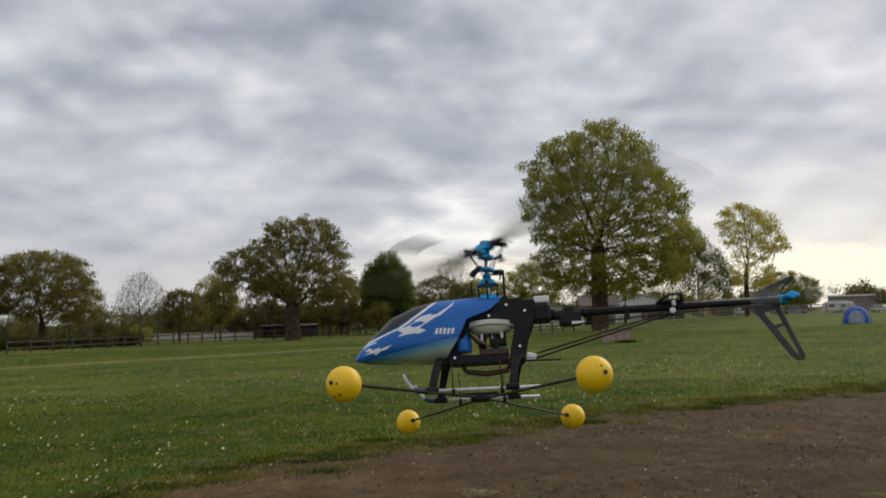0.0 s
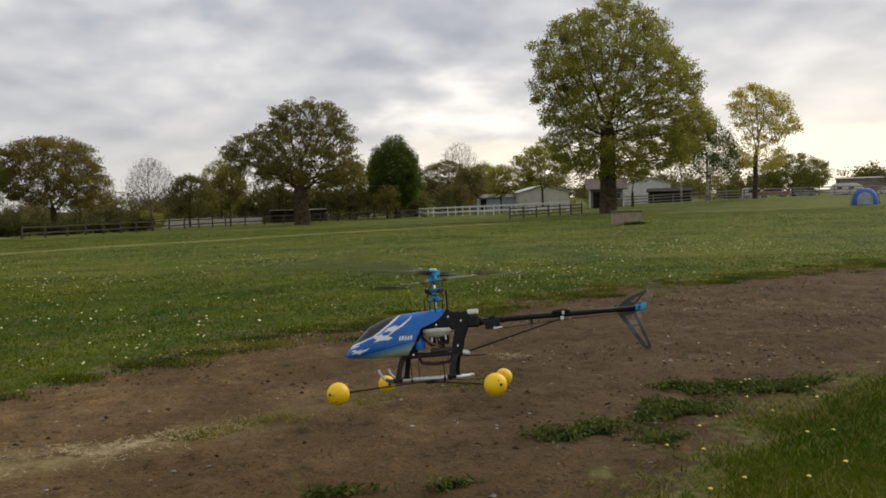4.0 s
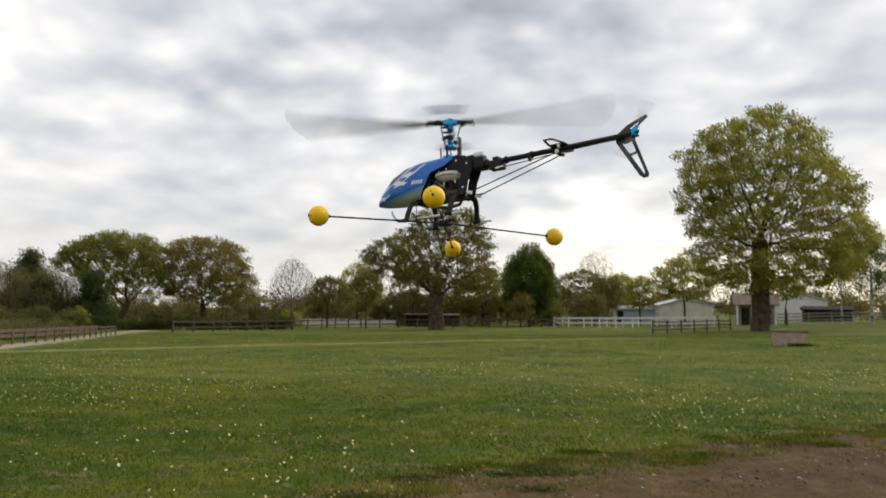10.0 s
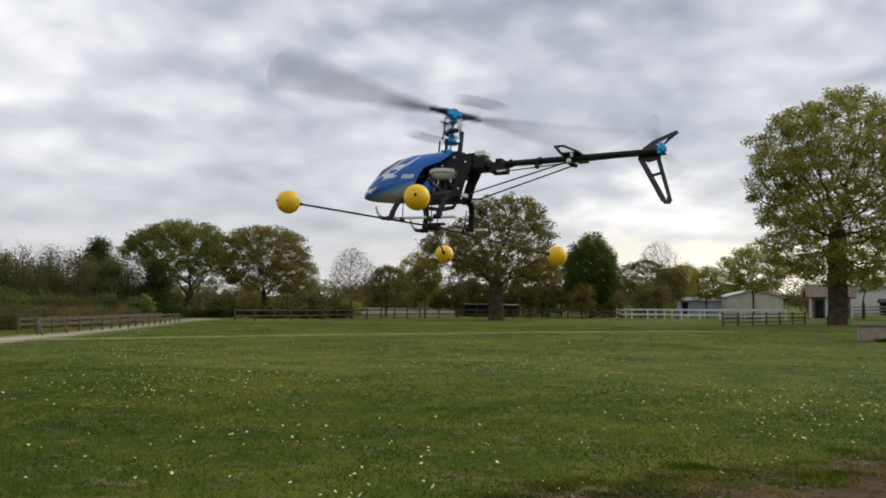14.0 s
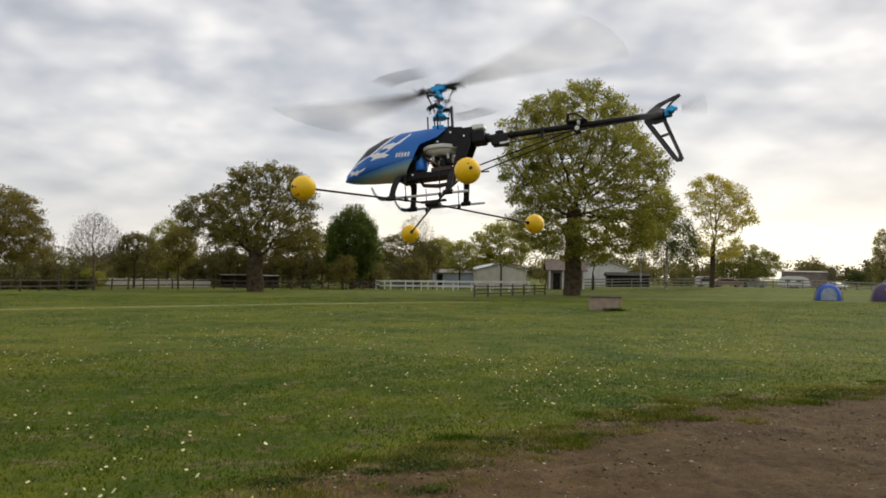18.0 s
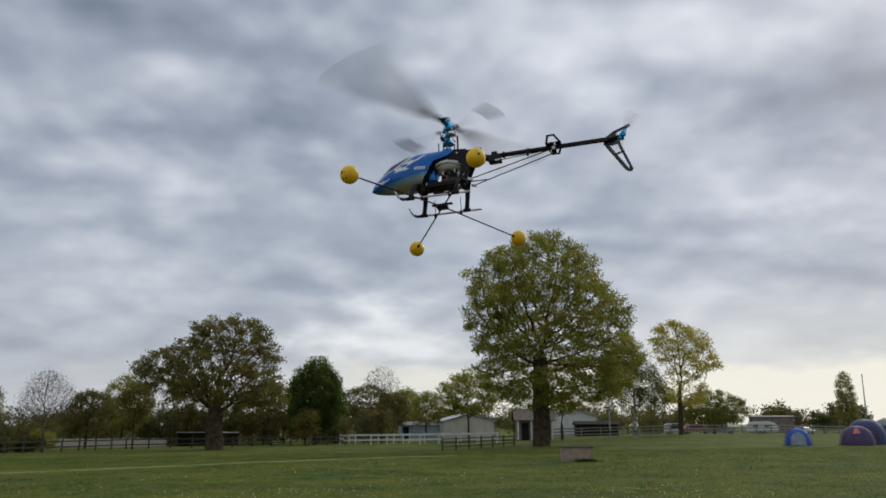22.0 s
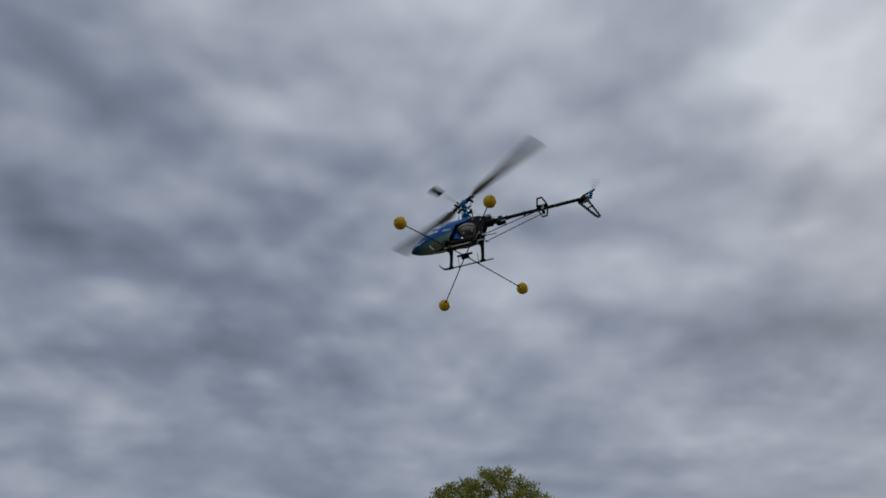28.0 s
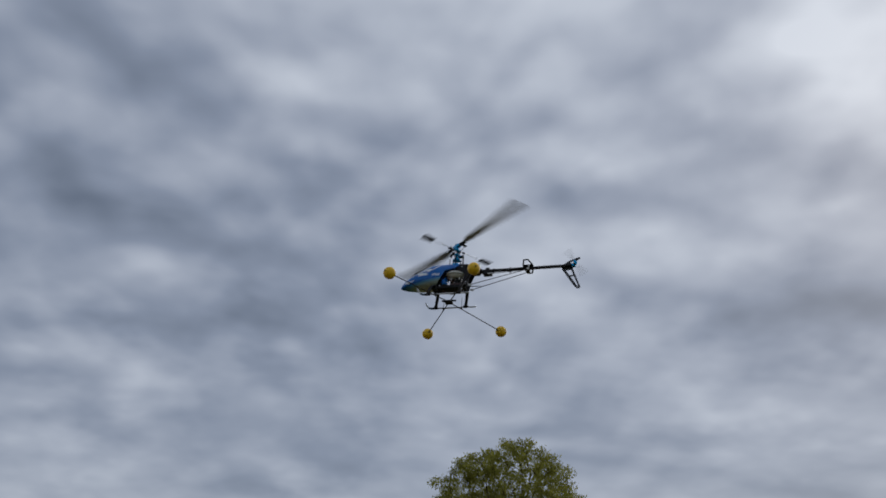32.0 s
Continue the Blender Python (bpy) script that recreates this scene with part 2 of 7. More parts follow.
def ground_material():
    m = bpy.data.materials.new("field")
    m.use_nodes = True
    nt = m.node_tree
    N, L = nt.nodes.new, nt.links.new
    b = nt.nodes["Principled BSDF"]
    b.inputs["Roughness"].default_value = 0.9
    b.inputs["Specular IOR Level"].default_value = 0.15
    tc = N("ShaderNodeTexCoord")

    def noise_at(scale, detail=5.0, rough=0.55):
        n = N("ShaderNodeTexNoise")
        n.inputs["Scale"].default_value, n.inputs["Detail"].default_value, n.inputs["Roughness"].default_value = scale, detail, rough
        L(tc.outputs["Object"], n.inputs["Vector"])
        return n.outputs["Fac"]

    def ramp(fac, stops):
        r = N("ShaderNodeValToRGB")
        while len(r.color_ramp.elements) < len(stops):
            r.color_ramp.elements.new(0.5)
        for e, (p, c) in zip(r.color_ramp.elements, stops):
            e.position, e.color = p, (*c, 1)
        L(fac, r.inputs["Fac"])
        return r.outputs["Color"]

    def mix(fac, a, c, mode="MIX"):
        n = N("ShaderNodeMixRGB")
        n.blend_type = mode
        for i, v in enumerate((fac, a, c)):
            if isinstance(v, float):
                n.inputs[i].default_value = v
            else:
                L(v, n.inputs[i])
        return n.outputs[0]

    def scaled(v, lo, hi, a=0.0, c=1.0):
        n = N("ShaderNodeMapRange")
        n.inputs["From Min"].default_value, n.inputs["From Max"].default_value = lo, hi
        n.inputs["To Min"].default_value, n.inputs["To Max"].default_value = a, c
        L(v, n.inputs["Value"])
        return n.outputs[0]

    def attr(name):
        n = N("ShaderNodeAttribute")
        n.attribute_name = name
        return n.outputs["Fac"]

    wide = mix(0.5, ramp(noise_at(0.16, 5.0), [(0.40, (0.038, 0.076, 0.004)), (0.5, (0.080, 0.112, 0.006)), (0.60, (0.136, 0.148, 0.012))]),
               ramp(noise_at(0.75, 4.0), [(0.40, (0.040, 0.078, 0.004)), (0.5, (0.080, 0.112, 0.006)), (0.60, (0.138, 0.148, 0.012))]))
    tuft = ramp(noise_at(7.0, 6.0, 0.7), [(0.32, (0.66, 0.68, 0.6)), (0.5, (1, 1, 1)), (0.7, (1.3, 1.25, 1.15))])
    blade = ramp(noise_at(60.0, 4.0, 0.7), [(0.3, (0.6, 0.62, 0.5)), (0.7, (1.35, 1.3, 1.2))])
    grass = mix(1.0, mix(1.0, wide, tuft, "MULTIPLY"), blade, "MULTIPLY")
    soil = ramp(noise_at(1.3, 8.0, 0.66), [(0.34, (0.078, 0.048, 0.020)), (0.5, (0.112, 0.070, 0.030)), (0.66, (0.158, 0.103, 0.048))])
    grit = ramp(noise_at(38.0, 6.0, 0.75), [(0.36, (0.25, 0.23, 0.21)), (0.44, (0.92, 0.92, 0.92)), (0.60, (1.08, 1.08, 1.06)), (0.70, (2.2, 2.1, 1.9))])
    crumb = ramp(noise_at(7.0, 6.0, 0.7), [(0.33, (0.55, 0.55, 0.56)), (0.46, (0.98, 0.98, 0.98)), (0.56, (1.02, 1.02, 1.02)), (0.68, (1.42, 1.40, 1.36))])
    soil = mix(1.0, mix(1.0, soil, grit, "MULTIPLY"), crumb, "MULTIPLY")
    # moist towards one end of the track, dry and paler towards the other
    soil = mix(attr("dry"), mix(1.0, soil, ramp(noise_at(0.5, 4.0), [(0.3, (0.68, 0.68, 0.68)), (0.7, (0.90, 0.90, 0.90))]), "MULTIPLY"),
               mix(1.0, soil, ramp(noise_at(0.7, 6.0, 0.65), [(0.35, (1.0, 1.0, 1.0)), (0.65, (1.75, 1.75, 1.75))]), "MULTIPLY"))
    straw = ramp(noise_at(5.0, 6.0, 0.7), [(0.35, (0.170, 0.130, 0.058)), (0.65, (0.320, 0.258, 0.125))])
    litter = N("ShaderNodeMath")
    litter.operation = "MULTIPLY"
    L(attr("straw"), litter.inputs[0])
    L(scaled(noise_at(4.0, 7.0, 0.7), 0.36, 0.52), litter.inputs[1])
    soil = mix(litter.outputs[0], soil, straw)
    # worn edge: the mask plus a ragged noise decides between turf and soil
    edge = N("ShaderNodeMath")
    edge.operation = "ADD"
    L(attr("mud"), edge.inputs[0])
    L(scaled(noise_at(2.6, 7.0, 0.7), 0.36, 0.64, -0.45, 0.45), edge.inputs[1])
    worn = ramp(noise_at(9.0, 6.0, 0.7), [(0.34, (0.052, 0.056, 0.014)), (0.5, (0.118, 0.108, 0.036)), (0.66, (0.225, 0.190, 0.078))])
    turf = mix(scaled(edge.outputs[0], 0.10, 0.34), grass, worn)
    ground = mix(scaled(edge.outputs[0], 0.40, 0.66), turf, soil)
    pale = ramp(noise_at(1.5, 5.0), [(0.3, (0.38, 0.325, 0.24)), (0.7, (0.52, 0.455, 0.35))])
    ground = mix(attr("path"), ground, pale)
    L(ground, b.inputs["Base Color"])
    bp = N("ShaderNodeBump")
    bp.inputs["Strength"].default_value, bp.inputs["Distance"].default_value = 1.0, 0.035
    L(noise_at(26.0, 7.0, 0.7), bp.inputs["Height"])
    L(bp.outputs["Normal"], b.inputs["Normal"])
    return m


M_FIELD = ground_material()
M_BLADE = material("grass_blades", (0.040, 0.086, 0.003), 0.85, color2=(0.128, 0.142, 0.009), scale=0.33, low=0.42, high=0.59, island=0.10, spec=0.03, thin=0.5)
# nearer grass: greener, with its darker look from steeper viewing put into the colour
M_BLADE_NEAR = material("lush_shaded_grass", (0.030, 0.068, 0.002), 0.85, color2=(0.100, 0.130, 0.007), scale=0.55, low=0.40, high=0.62, island=0.13, spec=0.03, thin=0.5)
M_BLADE_DRY = material("dry_grass", (0.115, 0.125, 0.014), 0.8, color2=(0.260, 0.225, 0.055), scale=2.0, island=0.35, spec=0.2, thin=0.2)
M_WEED = material("weed_leaves", (0.042, 0.072, 0.011), 0.7, color2=(0.105, 0.122, 0.024), scale=4.0, island=0.35, spec=0.2, thin=0.3)
M_STONE = material("field_stones", (0.16, 0.135, 0.11), 0.85, color2=(0.36, 0.33, 0.29), scale=1.3, island=0.4, spec=0.3)
M_CLOD = material("soil_clods", (0.036, 0.025, 0.015), 0.95, color2=(0.120, 0.084, 0.050), scale=9.0, island=0.3, spec=0.1)
M_DANDELION = material("dandelion_yellow", (0.52, 0.42, 0.08), 0.7, island=0.2)
M_DAISY = material("daisy_white", (0.62, 0.58, 0.30), 0.7, island=0.15)
M_BARK = material("bark", (0.050, 0.036, 0.022), 0.95, color2=(0.105, 0.078, 0.050), scale=3.0, bump=0.8, bump_scale=9.0, spec=0.1)
M_BIRCH = material("birch_bark", (0.10, 0.09, 0.08), 0.9, color2=(0.55, 0.53, 0.49), scale=2.0, bump=0.3, bump_scale=15.0, spec=0.2)
M_TWIG = material("fine_twigs", (0.085, 0.066, 0.052), 0.95, color2=(0.15, 0.120, 0.096), scale=1.0, spec=0.1)


def leaves(name, a, c, island=0.24):
    k = 1.14
    a, c = (a[0] * k, a[1] * k, a[2] * 0.8), (c[0] * k, c[1] * k, c[2] * 0.8)
    return material(name, a, 0.65, color2=c, scale=0.55, detail=3.0, island=island, spec=0.15, thin=0.62)


M_OAK = leaves("oak_leaves", (0.185, 0.182, 0.048), (0.320, 0.305, 0.084))
M_OAK_DARK = leaves("dark_oak_leaves", (0.120, 0.108, 0.042), (0.196, 0.172, 0.066))
M_RUSSET = leaves("russet_oak_leaves", (0.150, 0.126, 0.048), (0.225, 0.186, 0.072))
M_OLIVE = leaves("olive_leaves", (0.125, 0.135, 0.040), (0.215, 0.215, 0.066))
M_EVERGREEN = leaves("evergreen_leaves", (0.066, 0.098, 0.026), (0.120, 0.152, 0.042))
M_FRESH = leaves("fresh_leaves", (0.178, 0.183, 0.043), (0.306, 0.289, 0.076))
M_GOLD = leaves("yellow_green_leaves", (0.34, 0.285, 0.065), (0.50, 0.425, 0.12))
M_BIRCH_LEAF = leaves("birch_leaves", (0.075, 0.098, 0.036), (0.140, 0.160, 0.058))
M_DULL = leaves("dull_leaves", (0.100, 0.092, 0.042), (0.162, 0.144, 0.064))
M_THICKET = leaves("thicket_leaves", (0.105, 0.100, 0.054), (0.152, 0.141, 0.077), 0.24)
M_SCRUB = leaves("scrub_leaves", (0.069, 0.084, 0.039), (0.105, 0.125, 0.058))
M_NEEDLE = leaves("conifer_needles", (0.034, 0.052, 0.020), (0.066, 0.090, 0.034))
M_POPLAR = leaves("poplar_leaves", (0.22, 0.21, 0.11), (0.32, 0.29, 0.15))

M_WHIP = material("young_bark", (0.060, 0.050, 0.034), 0.95, color2=(0.125, 0.098, 0.066), scale=0.7, spec=0.1)
M_FENCE = material("dark_fence_wood", (0.060, 0.050, 0.038), 0.9, color2=(0.125, 0.105, 0.082), scale=6.0, bump=0.4, spec=0.15)
M_GREYRAIL = material("grey_weathered_rail", (0.20, 0.18, 0.155), 0.9, color2=(0.30, 0.275, 0.24), scale=5.0, bump=0.3, spec=0.15)
M_LITTER = material("dead_leaf_litter", (0.085, 0.058, 0.032), 0.9, color2=(0.22, 0.165, 0.095), scale=1.2, island=0.6, spec=0.1)
M_STRAW = material("pale_straw", (0.34, 0.26, 0.13), 0.7, color2=(0.50, 0.41, 0.24), scale=3.0, island=0.3, spec=0.2)
M_LINE = material("bleached_grass", (0.150, 0.160, 0.050), 0.9, color2=(0.215, 0.212, 0.090), scale=0.9, fine=0.12, fine_scale=25, spec=0.1)
M_TIMBER = material("brown_timber", (0.085, 0.068, 0.048), 0.9, color2=(0.150, 0.122, 0.088), scale=5.0, bump=0.4, spec=0.15)
M_WHITE = material("white_paint", (0.72, 0.72, 0.70), 0.55, color2=(0.58, 0.58, 0.55), scale=2.0, fine=0.06)
M_CREAM = material("cream_cladding", (0.60, 0.57, 0.49), 0.7, color2=(0.50, 0.47, 0.40), scale=1.2, fine=0.06, fine_scale=30)
M_BLUEWALL = material("pale_blue_cladding", (0.36, 0.41, 0.49), 0.7, color2=(0.30, 0.35, 0.42), scale=1.0, fine=0.06)
M_ROOF = material("grey_roof_sheet", (0.19, 0.18, 0.17), 0.8, color2=(0.27, 0.255, 0.24), scale=1.5, fine=0.1)
M_PALEROOF = material("pale_roof_sheet", (0.50, 0.52, 0.55), 0.7, color2=(0.42, 0.44, 0.47), scale=1.5, fine=0.06)
M_TILE = material("brown_roof_tiles", (0.10, 0.075, 0.06), 0.85, color2=(0.16, 0.12, 0.10), scale=2.5, fine=0.15, fine_scale=20)
M_CONCRETE = material("concrete_panels", (0.48, 0.44, 0.36), 0.9, color2=(0.60, 0.555, 0.465), scale=0.8, fine=0.1, fine_scale=20)
M_BROWNWALL = material("brown_brick_wall", (0.17, 0.135, 0.115), 0.9, color2=(0.24, 0.195, 0.165), scale=1.2, fine=0.12, fine_scale=12)
M_BLACK = material("black_boards", (0.014, 0.013, 0.013), 0.85, color2=(0.026, 0.024, 0.022), scale=2.0, spec=0.2)
M_DARKGLASS = material("window_glass", (0.03, 0.035, 0.04), 0.12, spec=0.6)
M_PLY = material("pinkish_plywood", (0.27, 0.20, 0.15), 0.85, color2=(0.37, 0.285, 0.22), scale=3.0, bump=0.2, fine=0.08, fine_scale=60)
M_TENT = material("blue_tent_nylon", (0.020, 0.075, 0.36), 0.55, color2=(0.028, 0.095, 0.43), scale=2.0, bump=0.15, bump_scale=6.0)
M_TENT_NAVY = material("navy_tent_nylon", (0.024, 0.034, 0.105), 0.55, color2=(0.034, 0.047, 0.135), scale=2.0, bump=0.15, bump_scale=6.0)
M_TENT_RED = material("plum_tent_nylon", (0.050, 0.030, 0.085), 0.55, color2=(0.070, 0.038, 0.105), scale=2.0, bump=0.15, bump_scale=6.0)
M_TENT_PALE = material("pale_tent_panel", (0.20, 0.25, 0.30), 0.6, color2=(0.27, 0.32, 0.36), scale=3.0)
M_TENT_PINK = material("pinkish_red_panel", (0.46, 0.12, 0.13), 0.55, color2=(0.55, 0.20, 0.20), scale=4.0)
M_TENT_GREY = material("grey_tent_nylon", (0.19, 0.20, 0.19), 0.6, color2=(0.25, 0.26, 0.25), scale=2.0)
M_CARAVAN = material("caravan_white", (0.68, 0.68, 0.66), 0.35, color2=(0.60, 0.60, 0.58), scale=1.0, spec=0.5)
M_TYRE = material("tyre_rubber", (0.025, 0.025, 0.025), 0.85)
M_CARBLUE = material("blue_grey_car_paint", (0.30, 0.35, 0.40), 0.3, coat=0.4)
M_CARRED = material("orange_car_paint", (0.25, 0.13, 0.075), 0.35, coat=0.4)
M_METAL = material("galvanised_steel", (0.30, 0.31, 0.32), 0.5, metal=0.8, color2=(0.24, 0.25, 0.26), scale=4.0)
M_LAMP = material("lamp_glass", (0.75, 0.75, 0.72), 0.4)
M_HEDGE = leaves("hedge_leaves", (0.040, 0.048, 0.016), (0.085, 0.088, 0.028))

# helicopter
M_CANOPY = material("blue_canopy_gloss", (0.006, 0.150, 0.52), 0.34, color2=(0.004, 0.100, 0.40), scale=14.0, coat=0.22, spec=0.3)


def canopy_fade():
    """The canopy's print runs from blue to pale green below its waistline."""
    m = material("pale_canopy_fade", (0.40, 0.52, 0.45), 0.34, coat=0.22, spec=0.3)
    nt = m.node_tree
    N, L = nt.nodes.new, nt.links.new
    tc, dot, mr, r = N("ShaderNodeTexCoord"), N("ShaderNodeVectorMath"), N("ShaderNodeMapRange"), N("ShaderNodeValToRGB")
    dot.operation = "DOT_PRODUCT"
    dot.inputs[1].default_value = (0.174, 0.0, 1.0)
    L(tc.outputs["Object"], dot.inputs[0])
    mr.inputs["From Min"].default_value, mr.inputs["From Max"].default_value = -0.0215, -0.038
    L(dot.outputs["Value"], mr.inputs["Value"])
    stops = [(0.0, (0.006, 0.130, 0.47)), (0.35, (0.10, 0.30, 0.50)), (0.7, (0.32, 0.45, 0.47)), (1.0, (0.43, 0.50, 0.45))]
    r.color_ramp.elements.new(0.3)
    r.color_ramp.elements.new(0.7)
    for e, (p, c) in zip(r.color_ramp.elements, stops):
        e.position, e.color = p, (*c, 1)
    L(mr.outputs[0], r.inputs["Fac"])
    L(r.outputs["Color"], nt.nodes["Principled BSDF"].inputs["Base Color"])
    return m


M_CANOPY_PALE = canopy_fade()
M_CANOPY_NAVY = material("deep_blue_stripe", (0.006, 0.035, 0.24), 0.25, coat=0.6)
M_FLAME = material("white_flame_print", (0.80, 0.81, 0.80), 0.3, color2=(0.70, 0.73, 0.74), scale=30.0, coat=0.4)
M_SCREEN = material("tinted_windscreen", (0.016, 0.016, 0.018), 0.3, color2=(0.024, 0.022, 0.022), scale=20.0, spec=0.35)
M_CARBON = material("black_carbon", (0.007, 0.007, 0.008), 0.5, color2=(0.013, 0.013, 0.014), scale=60.0, spec=0.22, bump=0.1, bump_scale=400.0)
M_FIN = material("grey_carbon_plate", (0.030, 0.030, 0.032), 0.45, color2=(0.045, 0.045, 0.048), scale=60.0, spec=0.4)
M_PLASTIC = material("black_plastic", (0.008, 0.008, 0.009), 0.55, color2=(0.014, 0.014, 0.014), scale=40.0, spec=0.25)
M_ANOD = material("blue_anodised_metal", (0.022, 0.34, 0.64), 0.32, metal=0.75, color2=(0.016, 0.26, 0.53), scale=60.0)
M_MOTOR = material("bright_blue_motor_can", (0.010, 0.22, 0.85), 0.35, color2=(0.008, 0.18, 0.70), scale=50.0, coat=0.3)
M_GEAR = material("off_white_nylon_gear", (0.70, 0.69, 0.63), 0.5, color2=(0.60, 0.59, 0.54), scale=40.0)
M_WHITEPLASTIC = material("white_plastic", (0.78, 0.78, 0.76), 0.45)
M_BATTERY = material("dark_red_pack", (0.075, 0.024, 0.018), 0.5, color2=(0.045, 0.02, 0.016), scale=40.0)
M_WIRE = material("pinkish_wire", (0.42, 0.24, 0.19), 0.5)
M_SKID = material("silver_grey_tube", (0.70, 0.71, 0.71), 0.35, metal=0.2, color2=(0.5, 0.51, 0.52), scale=50.0)
M_SKIDBLUE = material("blue_skid_tip", (0.035, 0.085, 0.15), 0.45, color2=(0.025, 0.06, 0.11), scale=60.0)
M_ROD = material("dark_rod", (0.034, 0.025, 0.020), 0.65, color2=(0.055, 0.042, 0.034), scale=60.0, spec=0.2)
M_BALL = material("yellow_ball_plastic", (0.95, 0.59, 0.008), 0.45, color2=(0.90, 0.53, 0.006), scale=45.0, fine=0.05, fine_scale=300.0, bump=0.08, bump_scale=500.0)
M_SPOT = material("dirt_spot", (0.11, 0.075, 0.02), 0.8)
M_ROTOR = material("pale_rotor_blade", (0.44, 0.43, 0.38), 0.55, color2=(0.37, 0.36, 0.33), scale=30.0, spec=0.25)
M_PADDLE = material("dark_paddle", (0.022, 0.022, 0.024), 0.6, spec=0.15)
M_TAILBLADE = material("grey_tail_blade", (0.40, 0.40, 0.40), 0.5)
tail_out = M_TAILBLADE.node_tree
clear_mix, clear_shader = tail_out.nodes.new("ShaderNodeMixShader"), tail_out.nodes.new("ShaderNodeBsdfTransparent")
clear_mix.inputs["Fac"].default_value = 0.75         # smoky see-through plastic
tail_out.links.new(tail_out.nodes["Principled BSDF"].outputs[0], clear_mix.inputs[1])
tail_out.links.new(clear_shader.outputs[0], clear_mix.inputs[2])
tail_out.links.new(clear_mix.outputs[0], tail_out.nodes["Material Output"].inputs["Surface"])
M_STEEL = material("polished_steel", (0.62, 0.62, 0.62), 0.25, metal=1.0)


# ------------------------------------------------------------------ small builders
def part(name, bm, mat, parent=None, label=""):
    """Link a bmesh as one mesh object under a thing or a part."""
    me = bpy.data.meshes.new(name)
    bm.normal_update()
    bm.to_mesh(me)
    bm.free()
    me.materials.append(mat)
    ob = new(name, me)
    if parent is not None:
        ob.parent = parent
    if label:
        ob["label"] = label
    return ob


def mesh_part(name, verts, faces, mat, parent=None, smooth=False):
    me = bpy.data.meshes.new(name)
    me.from_pydata(verts, [], faces)
    me.materials.append(mat)
    if smooth:
        me.polygons.foreach_set("use_smooth", [True] * len(me.polygons))
    me.update()
    ob = new(name, me)
    if parent is not None:
        ob.parent = parent
    return ob


def quads_mesh(name, corners, mat, parent=None, n=4):
    """Many loose polygons of n corners: corners is an array (count, n, 3)."""
    k = len(corners)
    me = bpy.data.meshes.new(name)
    me.vertices.add(k * n)
    me.vertices.foreach_set("co", np.ascontiguousarray(corners, dtype=np.float32).ravel())
    me.loops.add(k * n)
    me.loops.foreach_set("vertex_index", np.arange(k * n, dtype=np.int32))
    me.polygons.add(k)
    me.polygons.foreach_set("loop_start", np.arange(0, k * n, n, dtype=np.int32))
    me.update(calc_edges=True)
    me.materials.append(mat)
    ob = new(name, me)
    if parent is not None:
        ob.parent = parent
    return ob


def add_box(bm, c, s, rot=None, bevel=0.0, taper=1.0):
    """A box of size s about c, its edges bevelled."""
    r = bmesh.ops.create_cube(bm, size=1.0)
    vs = r["verts"]
    for v in vs:
        k = taper if v.co.z > 0 else 1.0
        v.co = Vector((v.co.x * s[0] * k, v.co.y * s[1] * k, v.co.z * s[2]))
    if bevel:
        es = list({e for v in vs for e in v.link_edges})
        out = bmesh.ops.bevel(bm, geom=es, offset=bevel, segments=1, affect="EDGES", profile=0.5)
        vs = list({v for v in vs if v.is_valid} | set(out["verts"]))
    m = Matrix.Translation(c)
    if rot is not None:
        m = m @ (rot if isinstance(rot, Matrix) else Euler([radians(a) for a in rot]).to_matrix().to_4x4())
    bmesh.ops.transform(bm, matrix=m, verts=vs)
    return vs


def add_tube(bm, pts, radii, segs=8, cap=True):
    """A tube through the points with a radius at each."""
    pts = [Vector(p) for p in pts]
    if isinstance(radii, (int, float)):
        radii = [radii] * len(pts)
    rings = []
    d0 = (pts[1] - pts[0]).normalized()
    ref = Vector((0, 0, 1)) if abs(d0.z) < 0.9 else Vector((1, 0, 0))
    u = d0.cross(ref).normalized()
    for i, p in enumerate(pts):
        a, b = pts[max(i - 1, 0)], pts[min(i + 1, len(pts) - 1)]
        d = (b - a).normalized()
        u = (u - d * u.dot(d)).normalized()
        v = d.cross(u)
        rings.append([bm.verts.new(p + (u * math.cos(2 * math.pi * k / segs) + v * math.sin(2 * math.pi * k / segs)) * radii[i]) for k in range(segs)])
    for a, b in zip(rings, rings[1:]):
        for k in range(segs):
            f = bm.faces.new((a[k], a[(k + 1) % segs], b[(k + 1) % segs], b[k]))
            f.smooth = segs > 5
    if cap:
        bm.faces.new(rings[0][::-1])
        bm.faces.new(rings[-1])


def add_disc(bm, c, r, h, axis=(0, 0, 1), segs=24, bevel=0.0, r2=None):
    """A solid disc or cylinder with its rim rounded off."""
    a = Vector(axis).normalized()
    r2 = r if r2 is None else r2
    c = Vector(c)
    b = bevel
    if b:
        add_tube(bm, [c - a * h / 2, c - a * (h / 2 - b), c + a * (h / 2 - b), c + a * h / 2], [r - b, r, r2, r2 - b], segs)
    else:
        add_tube(bm, [c - a * h / 2, c + a * h / 2], [r, r2], segs)


def add_plate(bm, outline, y0, y1):
    """A plate: an outline in x, z given thickness along y."""
    a = [bm.verts.new((x, y0, z)) for x, z in outline]
    b = [bm.verts.new((x, y1, z)) for x, z in outline]
    n = len(outline)
    bm.faces.new(a)
    bm.faces.new(b[::-1])
    for i in range(n):
        bm.faces.new((a[i], b[i], b[(i + 1) % n], a[(i + 1) % n]))


def empty(name, m, label, category, group="", kind=""):
    ob = new(name)
    ob.empty_display_size = 0.2
    ob.matrix_world = m
    return tagged(ob, label, category, group, kind)


